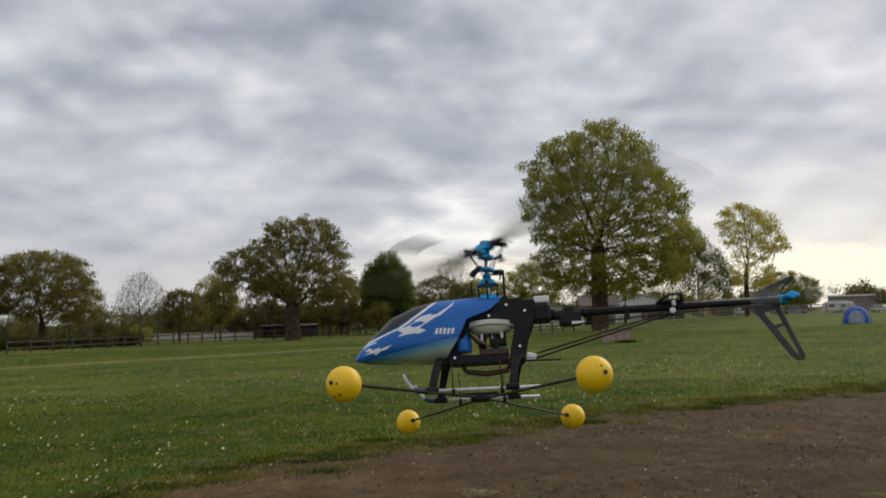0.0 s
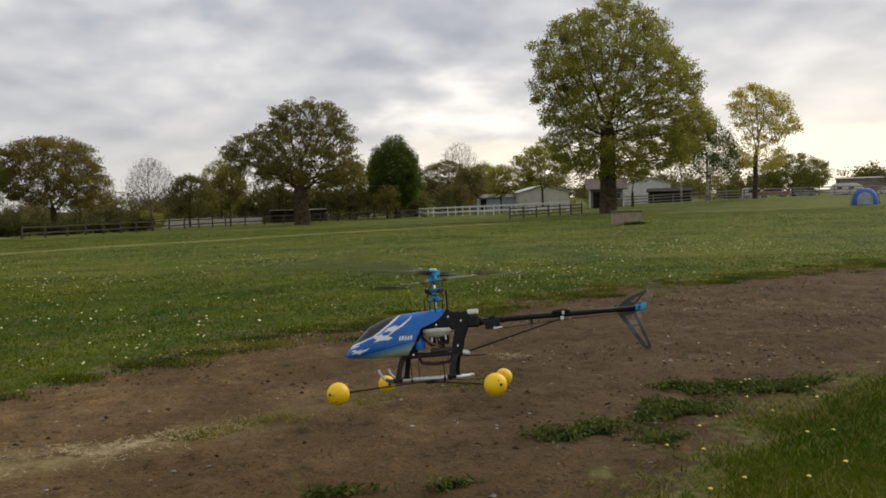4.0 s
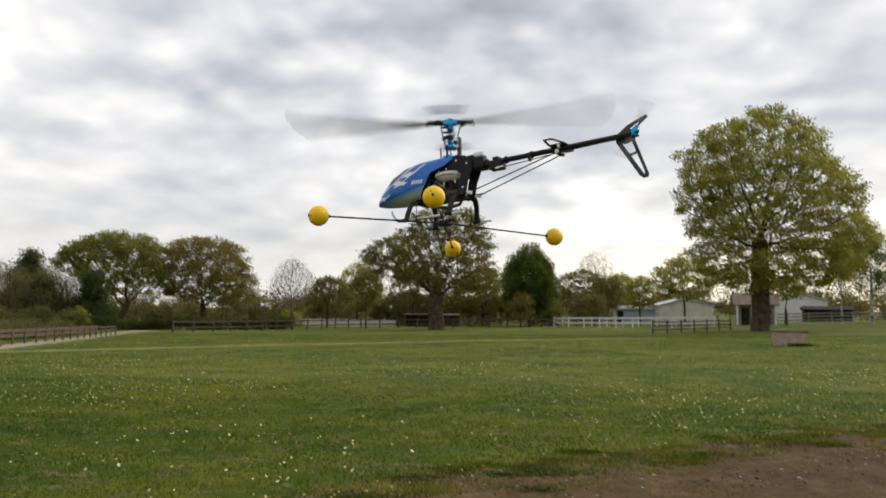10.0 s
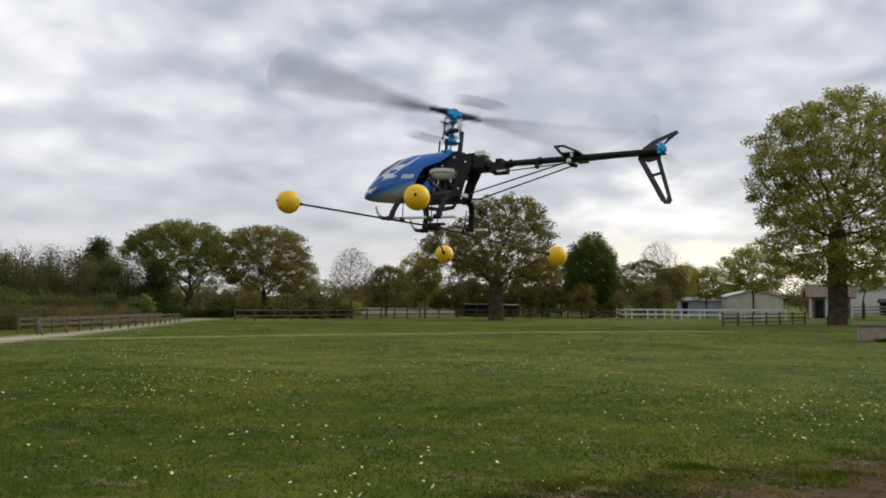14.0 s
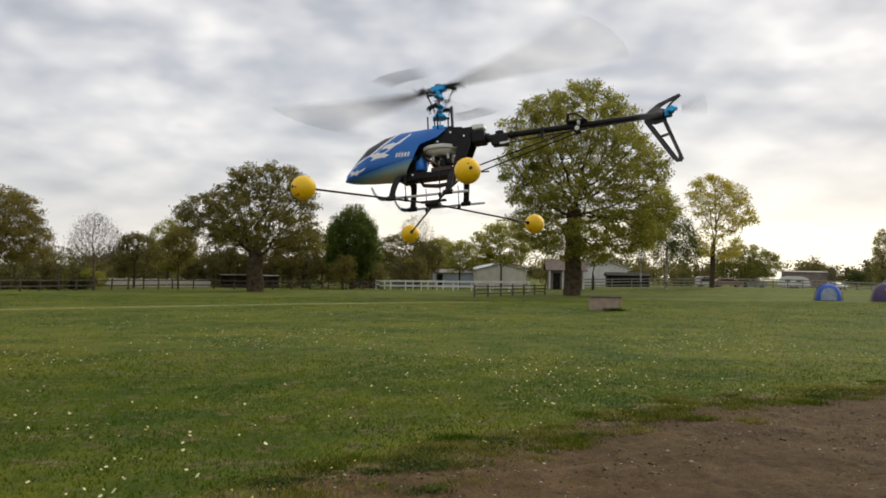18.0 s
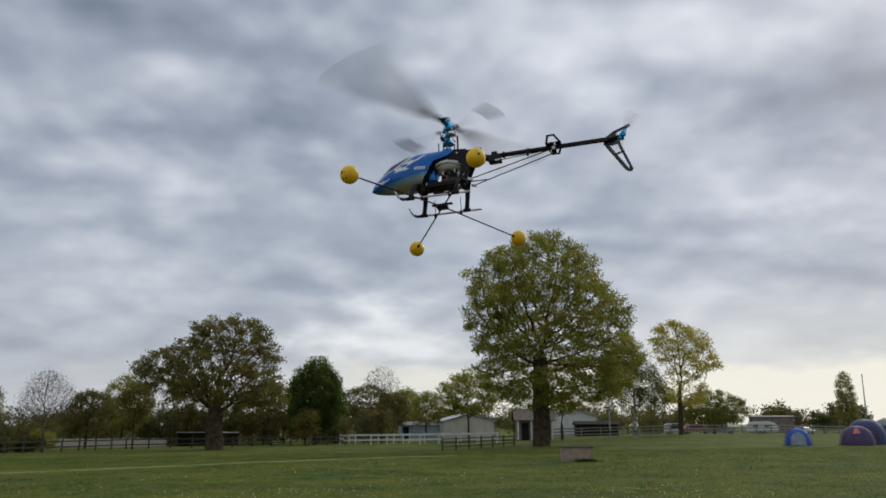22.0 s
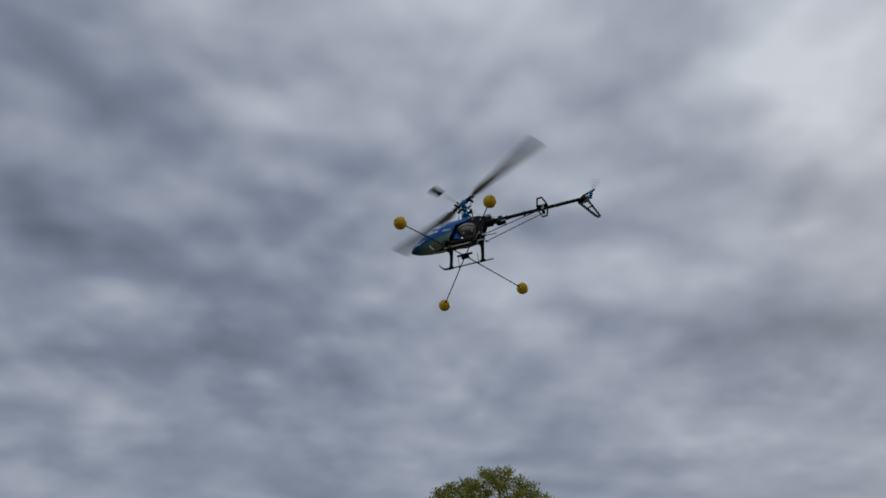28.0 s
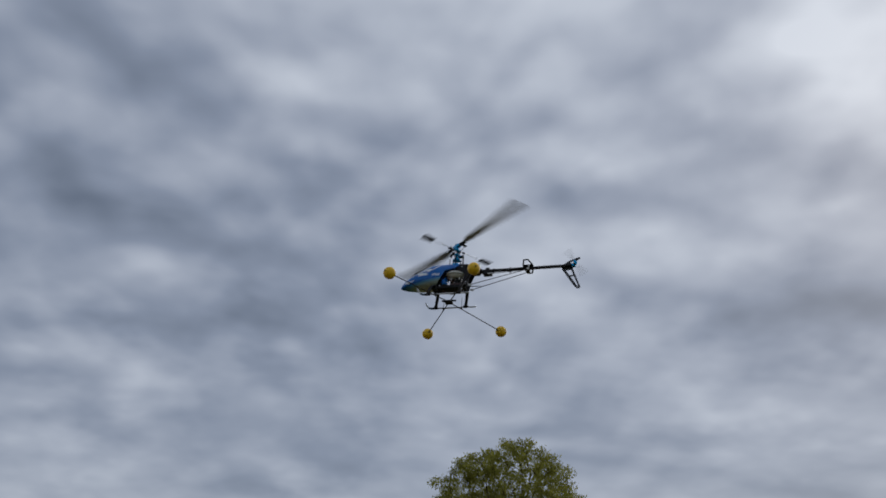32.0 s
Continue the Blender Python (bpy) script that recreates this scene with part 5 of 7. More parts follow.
def woods():
    """Dense belts of young wood that cannot be counted tree by tree."""
    def belt(name, label, mats, rng, places, h, r, pads=16, per=26, leaf=0.20, pad=0.55, puff=0.28, brush=0):
        wood, whips = Wood(), Wood()
        clouds = [[] for _ in mats]
        for i, (x, y) in enumerate(places):
            g = gz(x, y)
            hh, rr = h * rng.uniform(0.82, 1.10), r * rng.uniform(0.75, 1.25)
            wood.limb(np.array([(x, y, g - 0.2), (x + rng.normal(0, 0.2), y, g + hh * 0.5), (x + rng.normal(0, 0.3), y, g + hh * 0.93)]), [0.10, 0.07, 0.012], 5)
            for _ in range(12):
                a, z0 = rng.uniform(0, 6.28), rng.uniform(0.2, 0.85) * hh
                e = np.array([x + math.cos(a) * rr * 0.7, y + math.sin(a) * rr * 0.7, g + z0 + 0.18 * hh])
                wood.limb(curve(np.array([x, y, g + z0]), e, np.zeros(3), 3, rng), [0.03, 0.02, 0.006], 3)
            # upright whips of young growth
            for _ in range(brush):
                a, q = rng.uniform(0, 6.28), rr * rng.uniform(0.1, 1.0)
                foot = np.array([x + math.cos(a) * q * 0.6, y + math.sin(a) * q * 0.6, g - 0.1])
                tip = foot + np.array([math.cos(a) * q * 0.7, math.sin(a) * q * 0.7, hh * rng.uniform(0.45, 0.95)])
                whips.limb(curve(foot, tip, np.zeros(3), 4, rng, 0.10), [0.040, 0.030, 0.018, 0.006], 3)
            c = inside(rng, [(x, y, g + hh * 0.62, rr, rr, hh * 0.36), (x, y, g + hh * 0.28, rr * 0.95, rr * 0.95, hh * 0.3)], pads, 0.3)
            clouds[rng.randint(len(mats))].append(sprays(rng, c, 4, pad))
        root = empty(name, Matrix.Identity(4), label, "woodland", kind="stuff")
        mesh_part("stems", wood.v, wood.f, M_BARK, root)
        if brush:
            mesh_part("whips", whips.v, whips.f, M_WHIP, root)
        for m, cs in zip(mats, clouds):
            if cs:
                quads_mesh("foliage", leaf_cloud(rng, np.vstack(cs), per, puff, leaf), m, root, n=3)

    rng = np.random.RandomState(91)
    pl = [(-48 - 0.50 * k + rng.normal(0, 1.0) - 2.6 * j, 69 - 1.10 * k + rng.normal(0, 1.0) + 1.2 * j) for k in range(38) for j in range(4)]
    belt("thicket", "dense young woodland in brown and green along the path", [M_THICKET, M_THICKET, M_SCRUB, M_THICKET], rng, pl, 6.4, 1.5, pads=26, per=30, leaf=0.125, pad=0.50, puff=0.36, brush=13)
    pl = [(-42.5 - 0.36 * k + rng.normal(0, 0.9), 62 - 1.0 * k + rng.normal(0, 0.9)) for k in range(40) for j in range(2)]
    belt("undergrowth", "low green and brown scrub before the wood", [M_THICKET, M_THICKET, M_DULL, M_SCRUB], rng, pl, 2.1, 1.3, pads=12, per=30, leaf=0.13, puff=0.26, brush=8)
    pl = [(-31.6 - 0.31 * k + rng.normal(0, 0.4) - 1.7 * j, 29 + 1.0 * k + rng.normal(0, 0.4)) for k in range(30) for j in range(3)]
    belt("undergrowth", "brambles and scrub close behind the timber rail", [M_THICKET, M_DULL, M_THICKET], rng, pl, 1.1, 1.1, pads=9, per=26, leaf=0.11, pad=0.4, puff=0.22)
    pl = [(-35.5 + rng.normal(0, 1.2) - 0.5 * k, 33 + 0.95 * k + rng.normal(0, 0.9)) for k in range(9) for j in range(3)]
    belt("undergrowth", "green leafy bushes at the near end of the wood", [M_SCRUB, M_BIRCH_LEAF], rng, pl, 2.5, 1.4, pads=14, per=34, leaf=0.12, pad=0.5, puff=0.28)
    pl = [(x + rng.normal(0, 2), 150 + rng.normal(0, 8) - 0.12 * x) for x in np.arange(-150, 60, 1.5)]
    belt("distant_wood", "low belt of trees far behind the field", [M_DULL, M_THICKET, M_OAK_DARK], rng, pl, 6.4, 2.8, pads=9, per=16, leaf=0.34, pad=0.9, puff=0.45)
    pl = [(x + rng.normal(0, 1), 113 + rng.normal(0, 3)) for x in np.arange(-76, -22, 0.8)]
    belt("distant_wood", "bushes behind the pale wall", [M_DULL, M_THICKET, M_OAK_DARK, M_THICKET], rng, pl, 4.0, 1.9, pads=9, per=20, leaf=0.24, pad=0.6, puff=0.34)
    pl = [(x + rng.normal(0, 1), 109 + rng.normal(0, 2)) for x in np.arange(-28, 4, 0.8)]
    belt("distant_wood", "bushes behind the old oak", [M_DULL, M_OAK_DARK, M_DULL, M_THICKET], rng, pl, 4.8, 1.9, pads=10, per=20, leaf=0.24, pad=0.6, puff=0.34)
    pl = [(x + rng.normal(0, 3), 330 + rng.normal(0, 14) - 0.5 * x) for x in np.arange(-150, 300, 6.0)]
    belt("distant_wood", "far line of hazy trees on the horizon", [M_DULL, M_THICKET], rng, pl, 8.0, 5.0, pads=24, per=20, leaf=0.7, pad=1.4, puff=0.8)
    pl = [(-46 + 0.75 * k, 72.5 + 0.32 * k + rng.normal(0, 0.3)) for k in range(22)]
    belt("hedge", "clipped dark hedge along the garden path", [M_HEDGE], rng, pl, 1.25, 0.8, pads=12, per=24, leaf=0.14, pad=0.35, puff=0.2)


oaks()
lesser_trees()
woods()

# ------------------------------------------------------------------ fences
def rail_fence(name, label, points, mat, spacing=2.2, tall=1.15, rails=(0.45, 0.95), post=0.13, rail=(0.045, 0.13), group="field fences"):
    """Posts along a line, with rails between them."""
    pts = [Vector((x, y, 0)) for x, y in points]
    x0, y0 = points[0]
    root = empty(name, pose(x0, y0, gz(x0, y0)), label, "fence", group)
    base = root.matrix_world.translation
    stops = []
    for a, b in zip(pts, pts[1:]):
        n = max(1, round((b - a).length / spacing))
        stops += [a.lerp(b, i / n) for i in range(n)]
    stops.append(pts[-1])
    bm = bmesh.new()
    add_box(bm, (0, 0, tall / 2 - 0.15), (post, post, tall + 0.3), bevel=0.008)
    first = part("post", bm, mat, root)
    rng = random.Random(len(points) * 7 + int(abs(x0)))
    tops = []
    for i, s in enumerate(stops):
        s.z = gz(s.x, s.y)
        ob = first
        if i:
            ob = new("post", first.data)
            ob.parent = root
        ob.matrix_basis = Matrix.Translation(s - base) @ pose(0, 0, 0, rng.uniform(-1.5, 1.5), rng.uniform(-1.5, 1.5), rng.uniform(-4, 4))
        tops.append(s - base)
    bm = bmesh.new()
    add_box(bm, (0.5, 0, 0), (1.0, rail[0], rail[1]), bevel=0.006)
    me = None
    for a, b in zip(tops, tops[1:]):
        d = b - a
        for h in rails:
            if me is None:
                ob = part("rail", bm, mat, root)
                me = ob.data
            else:
                ob = new("rail", me)
                ob.parent = root
            rot = d.to_track_quat("X", "Z").to_matrix().to_4x4()
            ob.matrix_basis = Matrix.Translation(a + Vector((0, -post / 2 - 0.02, h + rng.uniform(-0.02, 0.02)))) @ rot @ Matrix.Diagonal((d.length, 1, 1, 1))
    return root


def fences():
    rail_fence("rail_fence", "dark weathered post-and-rail fence along the field", [(-34.2, 63.0), (-32.4, 67.0), (-29.3, 74.5), (-24.0, 86.5), (-14.0, 90.5), (-4.0, 95.0), (4.5, 98.0)], M_FENCE)
    rail_fence("rail_fence", "short run of dark post-and-rail fence before the oak", [(6.3, 66.0), (14.4, 77.0)], M_FENCE, spacing=2.3, tall=1.08, rails=(0.32, 0.62, 0.92), post=0.13, rail=(0.045, 0.10))
    rail_fence("rail_fence", "grey post-and-rail fence beside the camping field", [(20.0, 101.0), (31.0, 102.5), (41.0, 104.0), (52.0, 106.0), (70.0, 112.0), (96.0, 122.0)], M_GREYRAIL, spacing=2.6, tall=1.3, rails=(0.38, 0.78, 1.16), rail=(0.05, 0.15))
    rail_fence("white_fence", "white painted double-rail fence before the sheds", [(-2.5, 96.0), (6.4, 90.0), (14.5, 87.0)], M_WHITE, spacing=2.1, tall=1.2, rails=(0.5, 1.05), post=0.14, rail=(0.05, 0.16))
    rail_fence("white_fence", "white painted double-rail fence before the sheds", [(-1.5, 101.0), (7.4, 95.0), (15.5, 92.0)], M_WHITE, spacing=2.1, tall=1.2, rails=(0.5, 1.05), post=0.14, rail=(0.05, 0.16))
    rail_fence("timber_rail", "brown timber rail with close posts along the sandy path", [(-27.6, 32.4), (-29.5, 39.5), (-32.0, 46.8), (-35.8, 57.0)], M_TIMBER, spacing=1.5, tall=0.72, rails=(0.42, 0.68), post=0.08, rail=(0.04, 0.09))
    rail_fence("timber_rail", "brown timber rail along the far side of the sandy path", [(-29.6, 33.4), (-31.5, 40.2), (-34.0, 47.4), (-37.8, 57.6)], M_TIMBER, spacing=1.9, tall=0.74, rails=(0.42, 0.70), post=0.08, rail=(0.04, 0.09))
    # raking struts at the near end of the timber rail
    for i, (x, y) in enumerate(((-27.6, 32.4), (-28.2, 34.8))):
        root = empty("brace", pose(x, y, gz(x, y)), "slanting brown timber brace against the rail", "brace", "timber braces")
        bm = bmesh.new()
        add_tube(bm, [(0.75, -0.5, -0.05), (0.03, -0.05, 0.68)], 0.05, 6)
        part("strut", bm, M_TIMBER, root)


# ------------------------------------------------------------------ buildings
def gable_house(name, label, x, y, turn, size, wall_h, ridge_h, wall_mat, roof_mat, eave=0.25, openings=(), category="building"):
    """Walls with real openings at the front, a pitched roof with eaves, doors and windows set back. Front faces -y; ridge runs along x."""
    w, d = size
    root = empty(name, pose(x, y, gz(x, y) - 0.05, 0, 0, turn), label, category)
    th = 0.2
    bm = bmesh.new()
    # front wall in pieces round the openings
    cuts = sorted({-w / 2, w / 2, *[o[0] - o[1] / 2 for o in openings], *[o[0] + o[1] / 2 for o in openings]})
    for a, b in zip(cuts, cuts[1:]):
        c = (a + b) / 2
        hole = next((o for o in openings if abs(c - o[0]) < o[1] / 2), None)
        if hole is None:
            add_box(bm, (c, -d / 2 + th / 2, wall_h / 2), (b - a, th, wall_h))
        else:
            z0, z1 = hole[2], hole[3]
            if z0 > 0.02:
                add_box(bm, (c, -d / 2 + th / 2, z0 / 2), (b - a, th, z0))
            if wall_h - z1 > 0.02:
                add_box(bm, (c, -d / 2 + th / 2, (z1 + wall_h) / 2), (b - a, th, wall_h - z1))
    part("wall_front", bm, wall_mat, root)
    bm = bmesh.new()
    add_box(bm, (0, d / 2 - th / 2, wall_h / 2), (w, th, wall_h))
    part("wall_back", bm, wall_mat, root)
    for s in (-1, 1):
        bm = bmesh.new()
        o = [(-d / 2 + th, 0), (d / 2 - th, 0), (d / 2 - th, wall_h), (0, ridge_h - 0.05), (-d / 2 + th, wall_h)]
        a = [bm.verts.new((s * w / 2, p, q)) for p, q in o]
        b = [bm.verts.new((s * (w / 2 - th), p, q)) for p, q in o]
        bm.faces.new(a)
        bm.faces.new(b[::-1])
        for i in range(5):
            bm.faces.new((a[i], b[i], b[(i + 1) % 5], a[(i + 1) % 5]))
        bmesh.ops.recalc_face_normals(bm, faces=bm.faces)
        part("gable_wall", bm, wall_mat, root)
    slope = math.atan2(ridge_h - wall_h, d / 2)
    L = math.hypot(ridge_h - wall_h, d / 2) + eave
    for s in (-1, 1):
        bm = bmesh.new()
        add_box(bm, (0, s * (d / 4 + eave / 2 * math.cos(slope)), (wall_h + ridge_h) / 2 + 0.07 - eave / 2 * math.sin(slope)), (w + 2 * eave, L, 0.10),
                (-s * math.degrees(slope), 0, 0))
        part("roof", bm, roof_mat, root)
    for cx, cw, z0, z1, kind in openings:
        bm = bmesh.new()
        if kind == "window":
            fr = 0.07
            for a, b in (((cx, z0 + fr / 2), (cw, fr)), ((cx, z1 - fr / 2), (cw, fr)), ((cx - cw / 2 + fr / 2, (z0 + z1) / 2), (fr, z1 - z0 - 2 * fr)), ((cx + cw / 2 - fr / 2, (z0 + z1) / 2), (fr, z1 - z0 - 2 * fr))):
                add_box(bm, (a[0], -d / 2 + 0.07, a[1]), (b[0], 0.08, b[1]))
            win = part("window", bm, M_WHITE, root)
            bm = bmesh.new()
            add_box(bm, (cx, -d / 2 + 0.08, (z0 + z1) / 2), (cw - 2 * fr, 0.012, z1 - z0 - 2 * fr))
            part("pane", bm, M_DARKGLASS, win)
        else:
            for k in range(4):
                add_box(bm, (cx - cw / 2 + cw * (k + 0.5) / 4, -d / 2 + 0.11, (z0 + z1) / 2), (cw / 4 - 0.012, 0.05, z1 - z0), bevel=0.005)
            door = part("door", bm, M_BLACK, root)
            bm = bmesh.new()
            add_disc(bm, (cx + cw * 0.38, -d / 2 + 0.07, z0 + 1.0), 0.03, 0.05, (0, 1, 0), 10)
            part("handle", bm, M_METAL, door)
    return root


def buildings():
    gable_house("shed", "long cream metal-clad shed, its low gable to the field", 15.7, 123.2, 94, (9.0, 7.6), 2.7, 3.7, M_CREAM, M_PALEROOF)
    gable_house("shed", "low pale blue shed among the trees", 9.6, 125.0, 2, (7.0, 6.0), 2.2, 2.7, M_BLUEWALL, M_ROOF, openings=[(-2.9, 0.9, 0, 2.0, "door")])
    stable = gable_house("stable", "stable with white posts and a brown pitched roof", 21.6, 100.5, -8, (4.2, 5.0), 2.5, 3.7, M_BROWNWALL, M_TILE, eave=0.5,
                         openings=[(-1.2, 0.9, 0, 2.05, "door"), (0.3, 0.9, 0, 2.05, "door"), (1.5, 0.7, 1.1, 1.9, "window")])
    for px in (-2.1, -0.45, 1.0, 2.1):
        bm = bmesh.new()
        add_box(bm, (px, -2.72, 1.16), (0.22, 0.12, 2.32), bevel=0.01)
        part("post", bm, M_WHITE, stable, "white painted post")
    gable_house("house", "white gabled house with a shallow pale roof", 31.9, 123.0, 86, (9.0, 7.4), 3.0, 4.1, M_WHITE, M_PALEROOF)
    gable_house("outbuilding", "low black-boarded outbuilding with a flat-pitched roof", 33.4, 112.5, -10, (5.8, 3.0), 1.6, 2.0, M_BLACK, M_BLACK, openings=[(-1.4, 1.0, 0, 1.5, "door")])
    # open shelter: a thin roof on posts before a dark back wall
    x, y = -18.6, 102.0
    root = empty("field_shelter", pose(x, y, gz(x, y), 0, 0, 8), "low open shelter with a grey roof and dark walls", "shelter")
    for name, c, s, mat in (("roof", (0, 0, 1.60), (7.4, 3.2, 0.10), M_ROOF), ("fascia", (2.3, -1.63, 1.60), (2.4, 0.05, 0.12), M_CONCRETE), ("back_wall", (0, 1.4, 0.76), (7.2, 0.08, 1.55), M_FENCE),
                            ("side_wall", (-3.55, 0, 0.76), (0.08, 2.7, 1.55), M_FENCE)):
        bm = bmesh.new()
        add_box(bm, c, s, bevel=0.01)
        part(name, bm, mat, root)
    for px in (-1.8, 0.4, 2.0, 3.5):
        bm = bmesh.new()
        add_box(bm, (px, -1.5, 0.72), (0.12, 0.12, 1.66), bevel=0.01)
        part("post", bm, M_FENCE, root)
    gable_house("hall", "long low brown hall with a flat roof far off", 97.0, 180.6, -26, (9.6, 6.0), 3.6, 3.9, M_BROWNWALL, M_ROOF)
    # panelled wall behind the fence
    n = 8
    a, b = Vector((-36.5, 99.0, 0)), Vector((-23.6, 102.6, 0))
    root = empty("panel_wall", pose(a.x, a.y, gz(a.x, a.y)), "pale grey concrete panel wall between posts", "wall")
    d = (b - a) / n
    turn = math.degrees(math.atan2(d.y, d.x))
    for i in range(n):
        bm = bmesh.new()
        for k in range(2):
            add_box(bm, (d.length / 2, 0, 0.26 + 0.50 * k), (d.length - 0.14, 0.06, 0.485), bevel=0.012)
        ob = part("panel", bm, M_CONCRETE, root)
        ob.matrix_basis = Matrix.Translation(d * i) @ pose(0, 0, 0, 0, 0, turn)
        bm = bmesh.new()
        add_box(bm, (0, 0, 0.5), (0.14, 0.14, 1.2), bevel=0.015)
        ob = part("post", bm, M_CONCRETE, root)
        ob.matrix_basis = Matrix.Translation(d * i)
    # slim mast
    root = empty("mast", pose(111.6, 166.3, gz(111.6, 166.3)), "slim grey steel mast far off", "mast")
    bm = bmesh.new()
    add_tube(bm, [(0, 0, -0.3), (0, 0, 6.0), (0, 0, 12.6)], [0.16, 0.13, 0.10], 8)
    part("pole", bm, M_METAL, root)
    bm = bmesh.new()
    add_disc(bm, (0, 0, 12.65), 0.14, 0.2, (0, 0, 1), 10, 0.04)
    part("cap", bm, M_METAL, root)
    # path lamps
    for x, y, tall in ((-32.4, 78.0, 2.5), (-3.2, 101.0, 4.4), (-11.1, 101.0, 4.3), (-24.6, 103.5, 2.5)):
        root = empty("path_lamp", pose(x, y, gz(x, y)), "slim lamp post with a pale globe", "lamp", "path lamps")
        bm = bmesh.new()
        add_tube(bm, [(0, 0, -0.2), (0, 0, tall * 0.5), (0, 0, tall)], [0.06, 0.045, 0.04], 8)
        part("pole", bm, M_FENCE, root)
        bm = bmesh.new()
        bmesh.ops.create_uvsphere(bm, u_segments=12, v_segments=8, radius=0.16, matrix=Matrix.Translation((0, 0, tall + 0.12)))
        part("globe", bm, M_LAMP, root)


# ------------------------------------------------------------------ loose things in the field
def plywood_box():
    root = empty("wooden_jump", pose(11.1, 43.5, gz(11.1, 43.5), 0, 0, -6), "weathered pinkish plywood box with a dark lid in the grass", "box")
    w, d, h = 1.55, 0.75, 0.72
    for name, c, s in (("front_panel", (0, -d / 2, h / 2), (w, 0.03, h)), ("back_panel", (0, d / 2, h / 2), (w, 0.03, h)),
                       ("side_panel", (-w / 2 - 0.017, 0, h / 2), (0.03, d + 0.03, h)), ("side_panel", (w / 2 + 0.017, 0, h / 2), (0.03, d + 0.03, h))):
        bm = bmesh.new()
        add_box(bm, c, s, bevel=0.006)
        part(name, bm, M_PLY, root)
    bm = bmesh.new()
    add_box(bm, (0, 0, h + 0.035), (w + 0.12, d + 0.14, 0.06), bevel=0.012)
    part("lid", bm, M_FENCE, root, "dark stained lid")
    for x in (-0.55, 0, 0.55):
        bm = bmesh.new()
        add_box(bm, (x, -d / 2 - 0.022, h / 2), (0.05, 0.015, h - 0.03), bevel=0.003)
        part("batten", bm, M_PLY, root)
    rng = np.random.RandomState(7)
    x, y = rng.normal(11.5, 0.28, 420), rng.normal(42.95, 0.10, 420)
    grass_blades("weeds", "dark weeds at the foot of the plywood box", rng, x, y, 0.20, 0.03, M_BLADE, 1.0)


def dome_tent(name, label, x, y, turn, w, d, h, mat, mat2, patch=None, rib_mat=None):
    root = empty(name, pose(x, y, gz(x, y), 0, 0, turn), label, "tent", "tents")
    nu, nv = 24, 8
    bm = bmesh.new()
    rows = []
    for j in range(nv + 1):
        e = j / nv * math.pi / 2
        row = []
        for i in range(nu):
            a = 2 * math.pi * i / nu
            q = max(abs(math.cos(a)), abs(math.sin(a)))
            k = 1 / (0.45 * q + 0.55)
            sag = 1 - 0.05 * math.cos(8 * a) ** 2 * math.sin(2 * e)
            r = math.cos(e) ** 0.75 * k * 0.93 * sag
            row.append(bm.verts.new((math.cos(a) * r * w / 2, math.sin(a) * r * d / 2, h * math.sin(e))))
        rows.append(row)
    for a, b in zip(rows, rows[1:]):
        for i in range(nu):
            f = bm.faces.new((a[i], a[(i + 1) % nu], b[(i + 1) % nu], b[i]))
            f.smooth = True
    bmesh.ops.remove_doubles(bm, verts=bm.verts, dist=0.002)
    part("flysheet", bm, mat, root)
    for s in (-1, 1):
        bm = bmesh.new()
        pts = []
        for i in range(13):
            e = math.pi * i / 12
            pts.append((math.cos(e) * w / 2 * 0.98, s * math.cos(e) * d / 2 * 0.80, h * 1.012 * math.sin(e) ** 0.9 + 0.012))
        add_tube(bm, pts, 0.014, 6)
        part("pole", bm, rib_mat or M_TENT_GREY, root)
    if patch:
        # a three-cornered panel high on the front
        bm = bmesh.new()
        vs = [bm.verts.new((px * w, -d / 2 * math.cos(math.asin(pz)) ** 0.75 * 0.97 - 0.03, pz * h)) for px, pz in ((-0.10, 0.60), (0.10, 0.60), (0.04, 0.90), (-0.04, 0.90))]
        bm.faces.new(vs)
        r = bmesh.ops.extrude_face_region(bm, geom=bm.faces[:])
        bmesh.ops.translate(bm, verts=[v for v in r["geom"] if isinstance(v, bmesh.types.BMVert)], vec=(0, 0.03, 0))
        bmesh.ops.recalc_face_normals(bm, faces=bm.faces)
        part("vent_panel", bm, patch, root, "pinkish red panel")
    else:
        bm = bmesh.new()
        pts = [(-0.26, 0.0), (-0.26, 0.42), (-0.16, 0.66), (0, 0.74), (0.16, 0.66), (0.26, 0.42), (0.26, 0.0)]
        vs = [bm.verts.new((px * w, -d / 2 * (1.0 - 0.42 * (pz ** 2)) - 0.03, 0.03 + pz * h)) for px, pz in pts]
        bm.faces.new(vs)
        r = bmesh.ops.extrude_face_region(bm, geom=bm.faces[:])
        bmesh.ops.translate(bm, verts=[v for v in r["geom"] if isinstance(v, bmesh.types.BMVert)], vec=(0, 0.03, 0))
        bmesh.ops.recalc_face_normals(bm, faces=bm.faces)
        part("door_flap", bm, mat2, root)
    return root


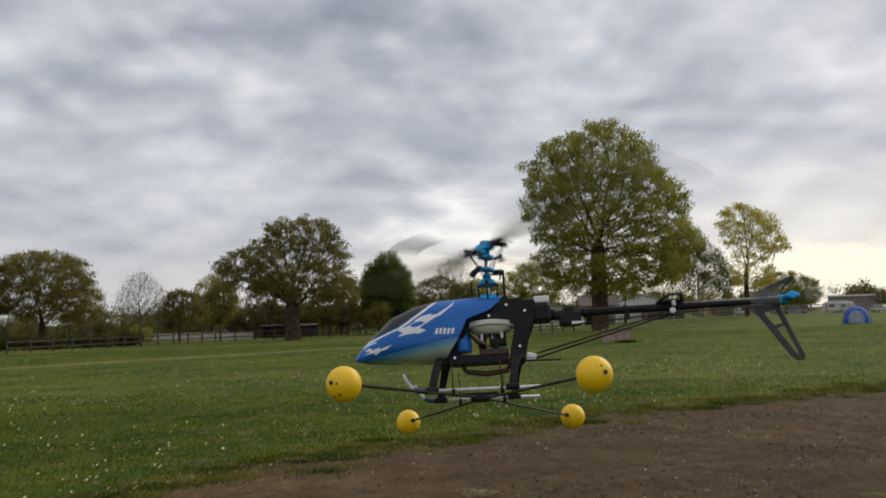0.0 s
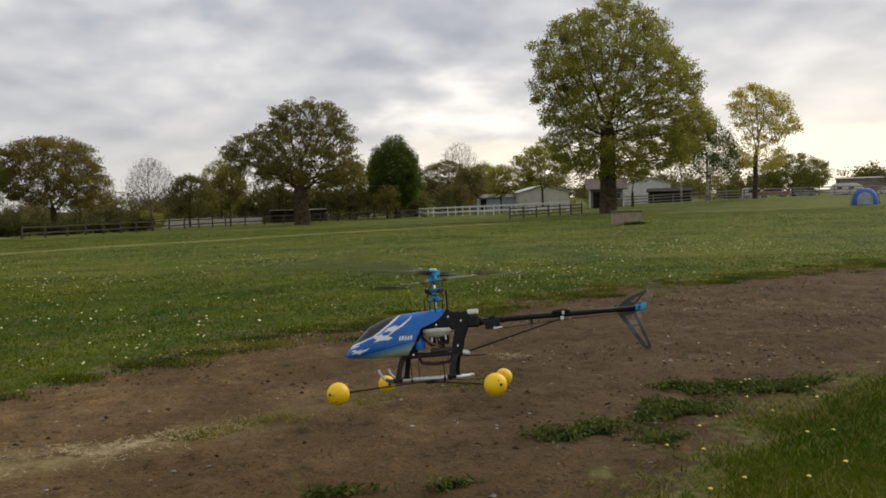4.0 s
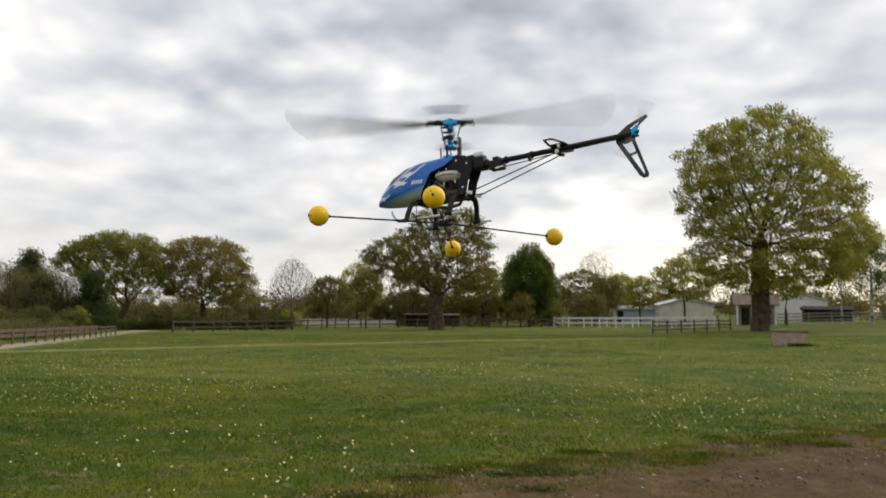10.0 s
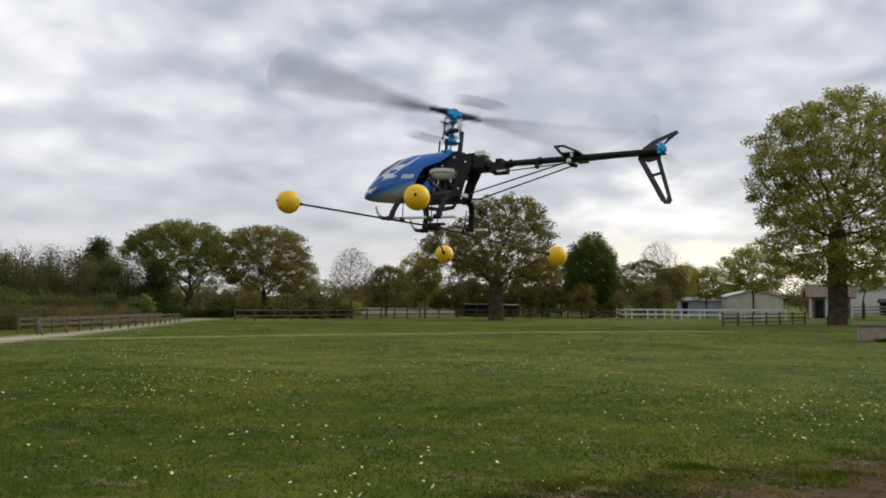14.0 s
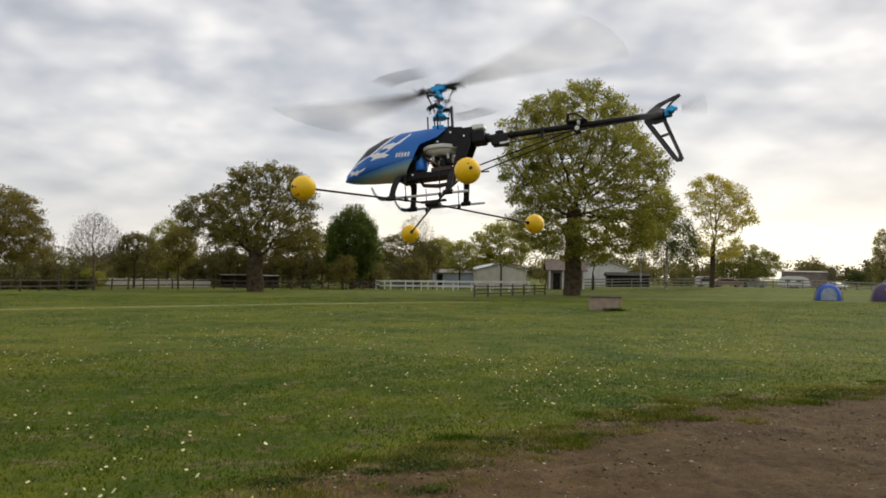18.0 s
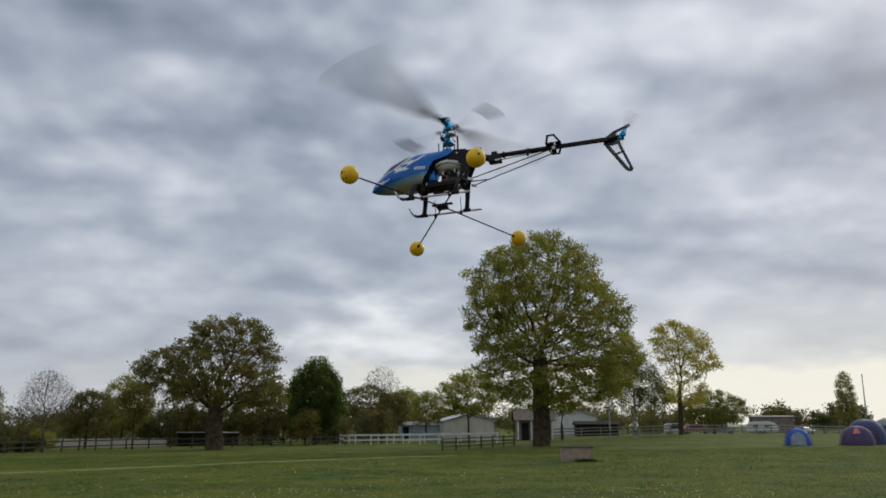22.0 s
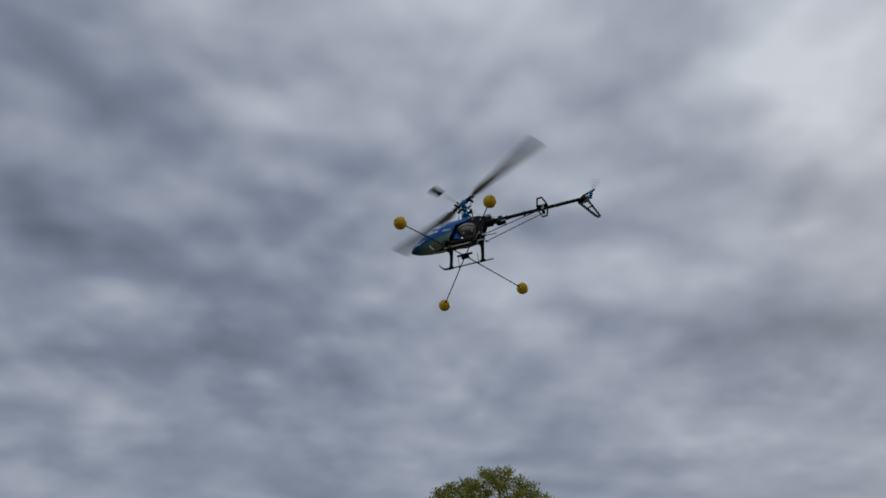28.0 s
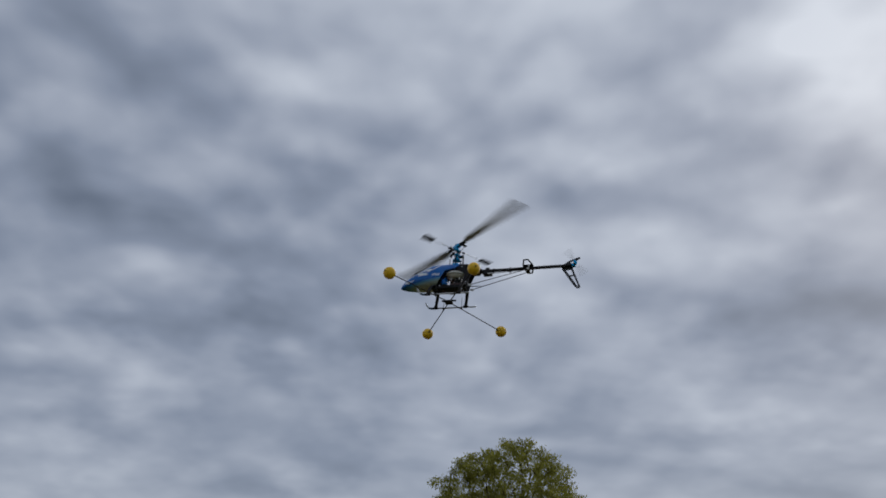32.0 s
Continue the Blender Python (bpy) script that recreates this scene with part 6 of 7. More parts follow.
def camp():
    dome_tent("dome_tent", "small bright blue dome tent on the grass", 36.9, 66.2, -28, 2.3, 2.1, 1.45, M_TENT, M_TENT_PALE, rib_mat=M_TENT_NAVY)
    dome_tent("dome_tent", "dark plum dome tent with a pinkish panel", 41.4, 64.8, -34, 2.9, 2.4, 1.6, M_TENT_RED, M_TENT_NAVY, patch=M_TENT_PINK)
    dome_tent("tunnel_tent", "large navy blue family tent", 43.6, 66.8, -34, 3.6, 3.4, 2.15, M_TENT_NAVY, M_TENT_RED)
    dome_tent("tunnel_tent", "large grey-green tent behind the others", 47.4, 69.0, -34, 3.6, 3.4, 2.2, M_TENT_GREY, M_TENT_NAVY)

    def caravan(x, y, turn, L, h, label, mat):
        root = empty("caravan", pose(x, y, gz(x, y), 0, 0, turn), label, "caravan", "parked caravans")
        o = [(-L / 2, 0.45), (L / 2 - 0.1, 0.45), (L / 2, 0.9), (L / 2 - 0.25, h * 0.72), (L / 2 - 0.8, h * 0.90), (L / 2 - 1.7, h), (-L / 2 + 1.4, h), (-L / 2 + 0.55, h * 0.92), (-L / 2 + 0.08, h * 0.72)]
        bm = bmesh.new()
        add_plate(bm, o, -1.05, 1.05)
        bmesh.ops.recalc_face_normals(bm, faces=bm.faces)
        bmesh.ops.bevel(bm, geom=bm.edges[:], offset=0.06, segments=2, affect="EDGES")
        part("body", bm, mat, root)
        for cx in (-L * 0.20, L * 0.14):
            bm = bmesh.new()
            add_box(bm, (cx, -1.06, h * 0.66), (L * 0.15, 0.03, h * 0.17), bevel=0.01)
            part("window", bm, M_DARKGLASS, root)
        bm = bmesh.new()
        add_box(bm, (0, -1.055, 0.72), (L * 0.94, 0.012, 0.10))
        part("stripe", bm, M_CARBLUE, root)
        for s in (-1, 1):
            for cx in (-0.4, 0.35):
                bm = bmesh.new()
                add_disc(bm, (cx, s * 0.95, 0.32), 0.32, 0.2, (0, 1, 0), 18, 0.04)
                wheel = part("wheel", bm, M_TYRE, root)
                bm = bmesh.new()
                add_disc(bm, (cx, s * 1.04, 0.32), 0.18, 0.05, (0, 1, 0), 14, 0.01)
                part("rim", bm, M_METAL, wheel)
        bm = bmesh.new()
        add_tube(bm, [(L / 2 - 0.2, 0, 0.45), (L / 2 + 0.9, 0, 0.42)], 0.05, 6)
        part("drawbar", bm, M_METAL, root)
        bm = bmesh.new()
        add_tube(bm, [(L / 2 + 0.8, 0.1, -0.02), (L / 2 + 0.8, 0.1, 0.5)], 0.035, 6)
        part("jockey_leg", bm, M_METAL, root)

    def car(x, y, turn, label, mat, van=False):
        root = empty("van" if van else "car", pose(x, y, gz(x, y), 0, 0, turn), label, "van" if van else "car", "parked vehicles")
        h = 1.95 if van else 1.45
        low = [(-2.1, 0.3), (2.1, 0.3), (2.15, 0.62), (2.05, 0.85), (1.2, 0.95), (0.62, h - 0.06), (0.3, h), (-1.5 if van else -1.1, h), (-2.05 if van else -1.75, h - 0.2 if van else 0.98), (-2.12, 0.8)]
        bm = bmesh.new()
        add_plate(bm, low, -0.85, 0.85)
        bmesh.ops.recalc_face_normals(bm, faces=bm.faces)
        bmesh.ops.bevel(bm, geom=bm.edges[:], offset=0.05, segments=2, affect="EDGES")
        part("body", bm, mat, root)
        for s in (-1, 1):
            bm = bmesh.new()
            z0 = 0.98
            add_plate(bm, [(1.02, z0), (0.56, h - 0.16), (-0.95, h - 0.16), (-1.35, z0)], s * 0.855 - 0.008, s * 0.855 + 0.008)
            bmesh.ops.recalc_face_normals(bm, faces=bm.faces)
            part("side_window", bm, M_DARKGLASS, root)
            for cx in (-1.3, 1.35):
                bm = bmesh.new()
                add_disc(bm, (cx, s * 0.78, 0.31), 0.31, 0.2, (0, 1, 0), 18, 0.04)
                wheel = part("wheel", bm, M_TYRE, root)
                bm = bmesh.new()
                add_disc(bm, (cx, s * 0.87, 0.31), 0.18, 0.04, (0, 1, 0), 14, 0.01)
                part("rim", bm, M_METAL, wheel)

    caravan(77.4, 148.0, -30, 5.8, 2.5, "white touring caravan in the camping field", M_CARAVAN)
    caravan(112.0, 150.0, -35, 5.4, 2.4, "white touring caravan behind the tents", M_CARAVAN)
    car(54.2, 133.5, -15, "white panel van behind the fence", M_CARAVAN, van=True)
    car(50.6, 117.5, -14, "dull orange estate car behind the fence", M_CARRED)
    car(62.5, 134.0, -22, "pale grey-blue parked car behind the fence", M_CARBLUE)
    car(86.6, 149.6, -60, "white car parked beside the caravan", M_CARAVAN)
    car(96.0, 146.0, -30, "white car parked in the camping field", M_CARAVAN)
    car(-4.5, 110.0, 8, "white parked car behind the fence", M_CARAVAN)


fences()
buildings()
plywood_box()
camp()

# ------------------------------------------------------------------ the model helicopter

# seconds, x, y, z and turns about x, y, z of the hovering helicopter
FLIGHT = [
    (0.0, 1.136, 0.262, 1.602, 12.7, 2.3, 174.2),
    (0.5, 1.103, 0.246, 1.501, 9.8, 0.5, 174.1),
    (1.0, 1.055, 0.294, 1.409, 7.5, -1.2, 173.8),
    (1.5, 1.009, 0.317, 1.323, 9.1, -0.2, 174.6),
    (2.0, 0.992, 0.344, 1.250, 9.9, 1.4, 175.7),
    (2.5, 0.972, 0.375, 1.200, 11.1, 3.1, 175.1),
    (4.5, 0.671, 0.624, 1.298, 11.5, 4.1, 175.0),
    (5.0, 0.603, 0.689, 1.347, 10.4, 3.3, 173.5),
    (5.5, 0.561, 0.781, 1.400, 9.5, 3.8, 172.3),
    (6.0, 0.516, 0.870, 1.450, 8.7, 3.9, 172.1),
    (6.5, 0.464, 1.004, 1.501, 8.1, 3.9, 173.7),
    (7.0, 0.414, 1.124, 1.553, 8.2, 4.9, 171.4),
    (7.5, 0.348, 1.191, 1.607, 7.7, 5.6, 168.2),
    (8.0, 0.283, 1.317, 1.665, 6.6, 6.1, 165.8),
    (8.5, 0.217, 1.455, 1.724, 6.5, 6.2, 162.5),
    (9.0, 0.131, 1.601, 1.809, 5.2, 7.2, 155.7),
    (9.5, 0.009, 1.730, 1.865, 4.4, 5.1, 153.5),
    (10.0, -0.129, 1.926, 1.922, 3.9, 4.5, 155.6),
    (10.5, -0.267, 2.133, 1.961, 4.0, 3.3, 156.5),
    (11.0, -0.378, 2.345, 1.974, 4.8, 1.6, 153.4),
    (11.5, -0.499, 2.537, 1.978, 4.3, -1.7, 155.2),
    (12.0, -0.588, 2.657, 1.962, 4.6, -5.4, 155.0),
    (12.5, -0.660, 2.720, 1.944, 5.0, -7.0, 157.8),
    (13.0, -0.700, 2.740, 1.917, 5.8, -5.2, 157.6),
    (13.5, -0.711, 2.740, 1.897, 6.8, -3.2, 159.3),
    (14.0, -0.715, 2.722, 1.887, 7.7, -0.9, 159.0),
    (14.5, -0.696, 2.710, 1.877, 8.5, 1.1, 157.8),
    (16.5, -0.502, 2.733, 1.842, 11.7, 4.4, 157.5),
    (17.0, -0.482, 2.754, 1.869, 9.8, 4.4, 158.7),
    (17.5, -0.469, 2.834, 1.899, 7.5, 5.8, 158.8),
    (18.0, -0.460, 2.915, 1.939, 5.8, 5.6, 157.9),
    (18.5, -0.450, 2.973, 1.982, 5.6, 5.9, 157.8),
    (19.0, -0.447, 3.049, 2.020, 5.6, 5.8, 157.9),
    (19.5, -0.437, 3.075, 2.063, 6.2, 5.8, 157.7),
    (20.0, -0.415, 3.082, 2.104, 6.6, 5.9, 158.1),
    (20.5, -0.438, 3.069, 2.130, 7.3, 6.2, 158.8),
    (21.0, -0.411, 3.059, 2.183, 8.2, 5.8, 157.2),
    (21.5, -0.447, 3.127, 2.249, 7.9, 4.5, 156.7),
    (22.0, -0.498, 3.170, 2.313, 7.0, 3.5, 158.4),
    (22.5, -0.564, 3.206, 2.378, 6.0, 2.7, 157.5),
    (23.0, -0.635, 3.248, 2.432, 4.2, 2.0, 156.2),
    (23.5, -0.653, 3.313, 2.491, 5.4, 1.9, 156.8),
    (24.0, -0.707, 3.365, 2.547, 4.0, 1.2, 155.4),
    (24.5, -0.743, 3.429, 2.606, 3.6, 0.8, 154.4),
    (25.0, -0.737, 3.464, 2.652, 2.6, 0.9, 155.3),
    (25.5, -0.764, 3.495, 2.695, 3.0, 1.6, 155.4),
    (27.5, -0.781, 3.552, 2.894, 6.3, 5.8, 154.5),
    (28.0, -0.754, 3.555, 2.939, 6.6, 6.7, 154.1),
    (28.5, -0.661, 3.535, 2.986, 8.0, 7.6, 154.9),
    (29.0, -0.600, 3.529, 3.007, 8.7, 7.8, 156.4),
    (29.5, -0.561, 3.537, 3.004, 9.2, 7.0, 158.6),
    (30.0, -0.543, 3.552, 2.984, 7.7, 5.4, 155.5),
    (30.5, -0.537, 3.588, 2.956, 7.1, 4.3, 152.7),
    (31.0, -0.541, 3.634, 2.911, 5.6, 2.6, 153.5),
    (31.5, -0.551, 3.680, 2.865, 4.4, 0.7, 157.2),
    (32.0, -0.570, 3.718, 2.816, 2.9, -1.3, 157.0),
]

# main rotor: the blade's bearing in the helicopter's own space at known seconds
BLADE = [(0, 130), (1, 160), (2, 14), (5, 84), (6, 90), (7, 96), (8, 118), (9, 22), (10, 30), (11, 40), (12, 90), (13, 14), (14, 56), (17, 158), (18, 166), (19, 20), (20, 24), (21, 40),
         (22, 66), (23, 102), (24, 162), (25, 54), (28, 148), (29, 62), (30, 16), (31, 172), (32, 140)]


def canopy_top(x):
    return np.interp(x, (-0.02, 0.024, 0.07, 0.103, 0.137, 0.167, 0.185, 0.192), (0.031, 0.030, 0.028, 0.022, 0.008, -0.019, -0.036, -0.046))


def canopy_bottom(x):
    return np.interp(x, (-0.02, 0.05, 0.093, 0.14, 0.178, 0.188, 0.192), (-0.052, -0.058, -0.059, -0.057, -0.0535, -0.051, -0.049))


def canopy_width(x):
    return np.interp(x, (-0.02, 0.02, 0.06, 0.10, 0.137, 0.167, 0.185, 0.192), (0.027, 0.036, 0.042, 0.042, 0.036, 0.025, 0.012, 0.002))


def in_poly(px, pz, poly):
    """Which of the points px, pz lie inside the outline."""
    c = np.zeros(px.shape, bool)
    j = len(poly) - 1
    for i in range(len(poly)):
        (xi, zi), (xj, zj) = poly[i], poly[j]
        if zi != zj:
            c ^= ((zi > pz) != (zj > pz)) & (px < (xj - xi) * (pz - zi) / (zj - zi) + xi)
        j = i
    return c


FLAMES = [
    [(0.1774, -0.0281), (0.1526, -0.0216), (0.1278, -0.0139), (0.1102, -0.0028), (0.0942, 0.0089), (0.0761, 0.0249), (0.0697, 0.0262), (0.0883, 0.0083), (0.1059, -0.0046), (0.1161, -0.0111), (0.1278, -0.0164), (0.1526, -0.0244), (0.1759, -0.0314)],
    [(0.1269, -0.0145), (0.1132, -0.0117), (0.1035, -0.0071), (0.0977, -0.0010), (0.0901, 0.0024), (0.0761, 0.0055), (0.0807, 0.0021), (0.0702, 0.0037), (0.0548, 0.0144), (0.0469, 0.0225), (0.0498, 0.0157), (0.0591, 0.0071), (0.0656, 0.0015), (0.0749, -0.0028), (0.0848, -0.0090), (0.0953, -0.0151), (0.0854, -0.0194), (0.0942, -0.0231), (0.1088, -0.0231), (0.1257, -0.0250), (0.1181, -0.0207), (0.1245, -0.0173)],
    [(0.1800, -0.0327), (0.1584, -0.0281), (0.1564, -0.0296), (0.1777, -0.0345)],
    [(0.1765, -0.0391), (0.1672, -0.0364), (0.1619, -0.0398), (0.1520, -0.0367), (0.1535, -0.0398), (0.1345, -0.0354), (0.1409, -0.0404), (0.1508, -0.0425), (0.1584, -0.0472), (0.1619, -0.0441), (0.1765, -0.0450), (0.1672, -0.0419)],
]
# brand lettering shown as plain slanted bars
LETTERS = [[(a, -0.026), (a - 0.0035, -0.026), (a - 0.0055, -0.018), (a - 0.002, -0.018)] for a in (0.074, 0.0685, 0.063, 0.0575, 0.052)]
PATCH = [(0.1088, -0.0108), (0.1024, -0.0074), (0.0936, -0.0053), (0.0872, -0.0077), (0.0942, -0.0127), (0.1041, -0.0139)]


def build_canopy(root):
    nx, na = 300, 340
    xs = 0.192 - 0.212 * np.linspace(0, 1, nx) ** 1.15
    a = 2 * math.pi * np.arange(na) / na
    sn, cs = np.sin(a)[None], np.cos(a)[None]
    zt, zb, w = canopy_top(xs)[:, None], canopy_bottom(xs)[:, None], canopy_width(xs)[:, None]
    split = zb + 0.40 * (zt - zb)
    Z = np.where(sn > 0, split + (zt - split) * np.abs(sn) ** 0.9, split - (split - zb) * np.abs(sn) ** 0.75)
    Y = w * np.sign(cs) * np.abs(cs) ** 0.72 * (1 - 0.12 * np.maximum(sn, 0))
    V = np.stack([np.repeat(xs[:, None], na, 1), Y, Z], -1)
    idx = np.arange(nx * na).reshape(nx, na)
    nxt = np.roll(idx, -1, axis=1)
    Q = np.stack([idx[:-1], idx[1:], nxt[1:], nxt[:-1]], -1).reshape(-1, 4)
    flat = V.reshape(-1, 3)
    M = flat[Q].mean(axis=1)
    x, z = M[:, 0], M[:, 2]
    keep = x >= np.interp(z, (-0.056, -0.034, -0.006, 0.0066, 0.022, 0.031), (0.060, 0.043, 0.030, -0.001, -0.018, -0.020))
    rim = np.interp(x, (0.070, 0.094, 0.126, 0.155, 0.176), (0.028, 0.0095, -0.0110, -0.0210, -0.0262))
    stripe = np.interp(x, (0.047, 0.09, 0.134, 0.165), (-0.030, -0.038, -0.046, -0.0505))
    kind = np.zeros(len(x), int)
    kind[(z < stripe + 0.0012) & (x < 0.15)] = 4
    kind[(z < stripe) & (x < 0.172)] = 3
    mark = np.zeros(len(x), bool)
    for p in FLAMES:
        mark |= in_poly(x, z, p)
    mark &= ~in_poly(x, z, PATCH)
    for p in LETTERS:
        mark |= in_poly(x, z, p)
    kind[mark & (kind != 3)] = 2
    kind[(x > 0.070) & (x < 0.174) & (z > rim) & ~mark] = 1
    groups = {g: Q[keep & (kind == i)] for i, g in enumerate(("shell", "screen", "flame", "pale", "navy"))}
    spec = {"shell": ("canopy", M_CANOPY), "screen": ("windscreen", M_SCREEN), "flame": ("flame_decal", M_FLAME), "pale": ("lower_fade", M_CANOPY_PALE),
            "navy": ("stripe", M_CANOPY_NAVY)}
    shell = None
    for g, (name, mat) in spec.items():
        used, faces = np.unique(groups[g], return_inverse=True)
        verts, faces = flat[used].tolist(), faces.reshape(-1, 4).tolist()
        ob = mesh_part(name, verts, faces, mat, root if shell is None else shell, smooth=True)
        if shell is None:
            shell = ob
            ob["label"] = "glossy blue canopy with white flames"
            # the tip of the nose
            bm = bmesh.new()
            bmesh.ops.create_uvsphere(bm, u_segments=14, v_segments=10, radius=1.0)
            bmesh.ops.transform(bm, matrix=Matrix.LocRotScale((0.1905, 0, -0.0478), None, (0.0028, 0.0032, 0.0024)), verts=bm.verts)
            part("nose_tip", bm, M_CANOPY, shell)
    return shell


def build_helicopter():
    root = empty("model_helicopter", pose(0, 0, 0), "blue flybarred model helicopter with four yellow training balls, hovering", "helicopter")
    B = bmesh.new
    build_canopy(root)

    def mk(name, fn, mat, parent=root, label=""):
        bm = B()
        fn(bm)
        bmesh.ops.recalc_face_normals(bm, faces=bm.faces)
        return part(name, bm, mat, parent, label)

    # chassis: two slotted side plates with cross members
    for s in (-1, 1):
        y0, y1 = s * 0.0165, s * 0.0185

        def plate(bm):
            add_plate(bm, [(0.030, -0.006), (0.000, 0.007), (-0.017, 0.024), (-0.045, 0.022), (-0.062, 0.010), (-0.062, -0.010), (-0.040, -0.014), (0.010, -0.0055)], y0, y1)
            add_plate(bm, [(-0.036, -0.0135), (-0.0615, -0.0105), (-0.052, -0.032), (-0.045, -0.064), (-0.024, -0.064), (-0.030, -0.036)], y0, y1)
            add_plate(bm, [(0.062, -0.050), (0.050, -0.028), (0.043, -0.030), (0.046, -0.052), (-0.024, -0.056), (-0.024, -0.0635), (0.062, -0.0635)], y0, y1)
            add_plate(bm, [(0.030, -0.0065), (0.022, -0.0055), (0.038, -0.030), (0.045, -0.030)], y0, y1)
            add_plate(bm, [(-0.002, -0.020), (-0.007, -0.020), (-0.014, -0.056), (-0.008, -0.056)], y0 * 0.7, y1 * 0.7)
        mk("side_frame", plate, M_CARBON)
        for x, z in ((-0.025, 0.014), (-0.050, 0.004), (-0.040, -0.045), (0.05, -0.056), (0.0, 0.0)):
            mk("bolt", lambda bm: add_disc(bm, (x, s * 0.0192, z), 0.0022, 0.0016, (0, 1, 0), 10, 0.0004), M_STEEL)
    for x, z in ((-0.020, 0.018), (-0.055, 0.0), (-0.040, -0.055), (0.020, -0.059), (0.055, -0.056), (-0.040, -0.020)):
        mk("spacer", lambda bm: add_disc(bm, (x, 0, z), 0.003, 0.0325, (0, 1, 0), 10), M_PLASTIC)
    mk("floor_plate", lambda bm: add_box(bm, (0.018, 0, -0.0615), (0.084, 0.030, 0.003), bevel=0.001), M_CARBON)
    mk("boom_block", lambda bm: (add_box(bm, (-0.073, 0, 0.002), (0.026, 0.030, 0.024), bevel=0.003), add_box(bm, (-0.056, 0, 0.014), (0.02, 0.026, 0.016), bevel=0.002)), M_PLASTIC)
    mk("receiver", lambda bm: add_box(bm, (-0.074, 0.002, 0.0205), (0.022, 0.021, 0.0095), bevel=0.0015), M_WHITEPLASTIC, label="small white receiver box")
    mk("gear", lambda bm: (add_disc(bm, (0, 0, -0.0115), 0.033, 0.0075, (0, 0, 1), 48, 0.0012), add_disc(bm, (0, 0, -0.0195), 0.019, 0.009, (0, 0, 1), 36, 0.002, r2=0.030),
                           *[add_box(bm, (0.0332 * math.cos(a), 0.0332 * math.sin(a), -0.0115), (0.0014, 0.0018, 0.0062), (0, 0, math.degrees(a))) for a in np.linspace(0, 2 * math.pi, 61)[:-1]]), M_GEAR, label="large off-white main gear")
    motor = mk("motor", lambda bm: (add_disc(bm, (0.040, 0.004, -0.034), 0.0135, 0.026, (0, 0, 1), 28, 0.0015),), M_MOTOR, label="bright blue motor can")
    mk("motor_base", lambda bm: (add_disc(bm, (0.040, 0.004, -0.0195), 0.0125, 0.004, (0, 0, 1), 24), add_disc(bm, (0.040, 0.004, -0.014), 0.004, 0.010, (0, 0, 1), 12)), M_STEEL, motor)
    mk("battery", lambda bm: add_box(bm, (0.085, 0, -0.038), (0.085, 0.030, 0.024), bevel=0.003), M_BATTERY)
    mk("speed_controller", lambda bm: add_box(bm, (-0.004, 0.004, -0.050), (0.040, 0.024, 0.009), bevel=0.0015), M_BATTERY)
    for k, (mat, off) in enumerate(((M_WIRE, 0.0), (M_BATTERY, 0.004), (M_PLASTIC, 0.008))):
        mk("wire", lambda bm: add_tube(bm, [(0.030, 0.010 + off, -0.022), (0.018, 0.016 + off * 0.4, -0.030 - off), (0.006, 0.014, -0.040), (-0.006, 0.012, -0.047 + off * 0.2)], 0.0013, 8), mat)
    for k, (x, z) in enumerate(((0.012, -0.032), (-0.004, -0.031), (-0.016, -0.030))):
        servo = mk("servo", lambda bm: add_box(bm, (x, -0.003, z), (0.011, 0.020, 0.018), bevel=0.001), M_PLASTIC)
        mk("servo_horn", lambda bm: add_box(bm, (x, 0.0105, z + 0.006), (0.004, 0.002, 0.014), bevel=0.0008), M_WHITEPLASTIC, servo)
    mk("battery_strap", lambda bm: add_tube(bm, [(0.042, 0.0, -0.064), (0.036, 0.0, -0.0735), (0.008, 0.0, -0.0775), (-0.020, 0.0, -0.0745), (-0.026, 0.0, -0.064)], [0.003, 0.0035, 0.004, 0.0035, 0.003], 10), M_BATTERY)
    mk("antenna_tube", lambda bm: add_tube(bm, [(-0.045, 0.020, -0.0655), (-0.094, 0.021, -0.067)], 0.0013, 8), M_PLASTIC)

    # landing gear
    for s in (-1, 1):
        for x0, x1 in ((0.066, 0.079), (-0.037, -0.027)):
            def strut(bm):
                # a bent strap, broad along the body and thin across
                bend = [(0.0, 0.015, -0.0585, 0.0085), (0.10, 0.027, -0.0590, 0.0070), (0.30, 0.0385, -0.0640, 0.0058), (0.55, 0.0465, -0.0750, 0.0052), (0.8, 0.0510, -0.0890, 0.0050), (1.0, 0.0530, -0.1035, 0.0056)]
                rings = []
                for i, (t, y, z, half) in enumerate(bend):
                    y0, z0, y1, z1 = *bend[max(i - 1, 0)][1:3], *bend[min(i + 1, 5)][1:3]
                    n = math.hypot(y1 - y0, z1 - z0)
                    ny, nz = (z1 - z0) / n * 0.0019, -(y1 - y0) / n * 0.0019
                    x = x0 + (x1 - x0) * t
                    rings.append([bm.verts.new((x + e * half, s * (y + k * ny), z + k * nz)) for e, k in ((-1, -1), (-1, 1), (1, 1), (1, -1))])
                for a, b in zip(rings, rings[1:]):
                    for k in range(4):
                        bm.faces.new((a[k], a[(k + 1) % 4], b[(k + 1) % 4], b[k]))
                bm.faces.new(rings[0][::-1])
                bm.faces.new(rings[-1])
                add_disc(bm, (x1, s * 0.0535, -0.1035), 0.0044, 0.018, (1, 0, 0), 14, 0.001)
            mk("leg", strut, M_PLASTIC)
        skid = mk("skid", lambda bm: add_tube(bm, [(0.088, s * 0.054, -0.1038), (0.02, s * 0.054, -0.1045), (-0.063, s * 0.054, -0.1055)], 0.0024, 12), M_SKID, label="silver-grey skid tube")
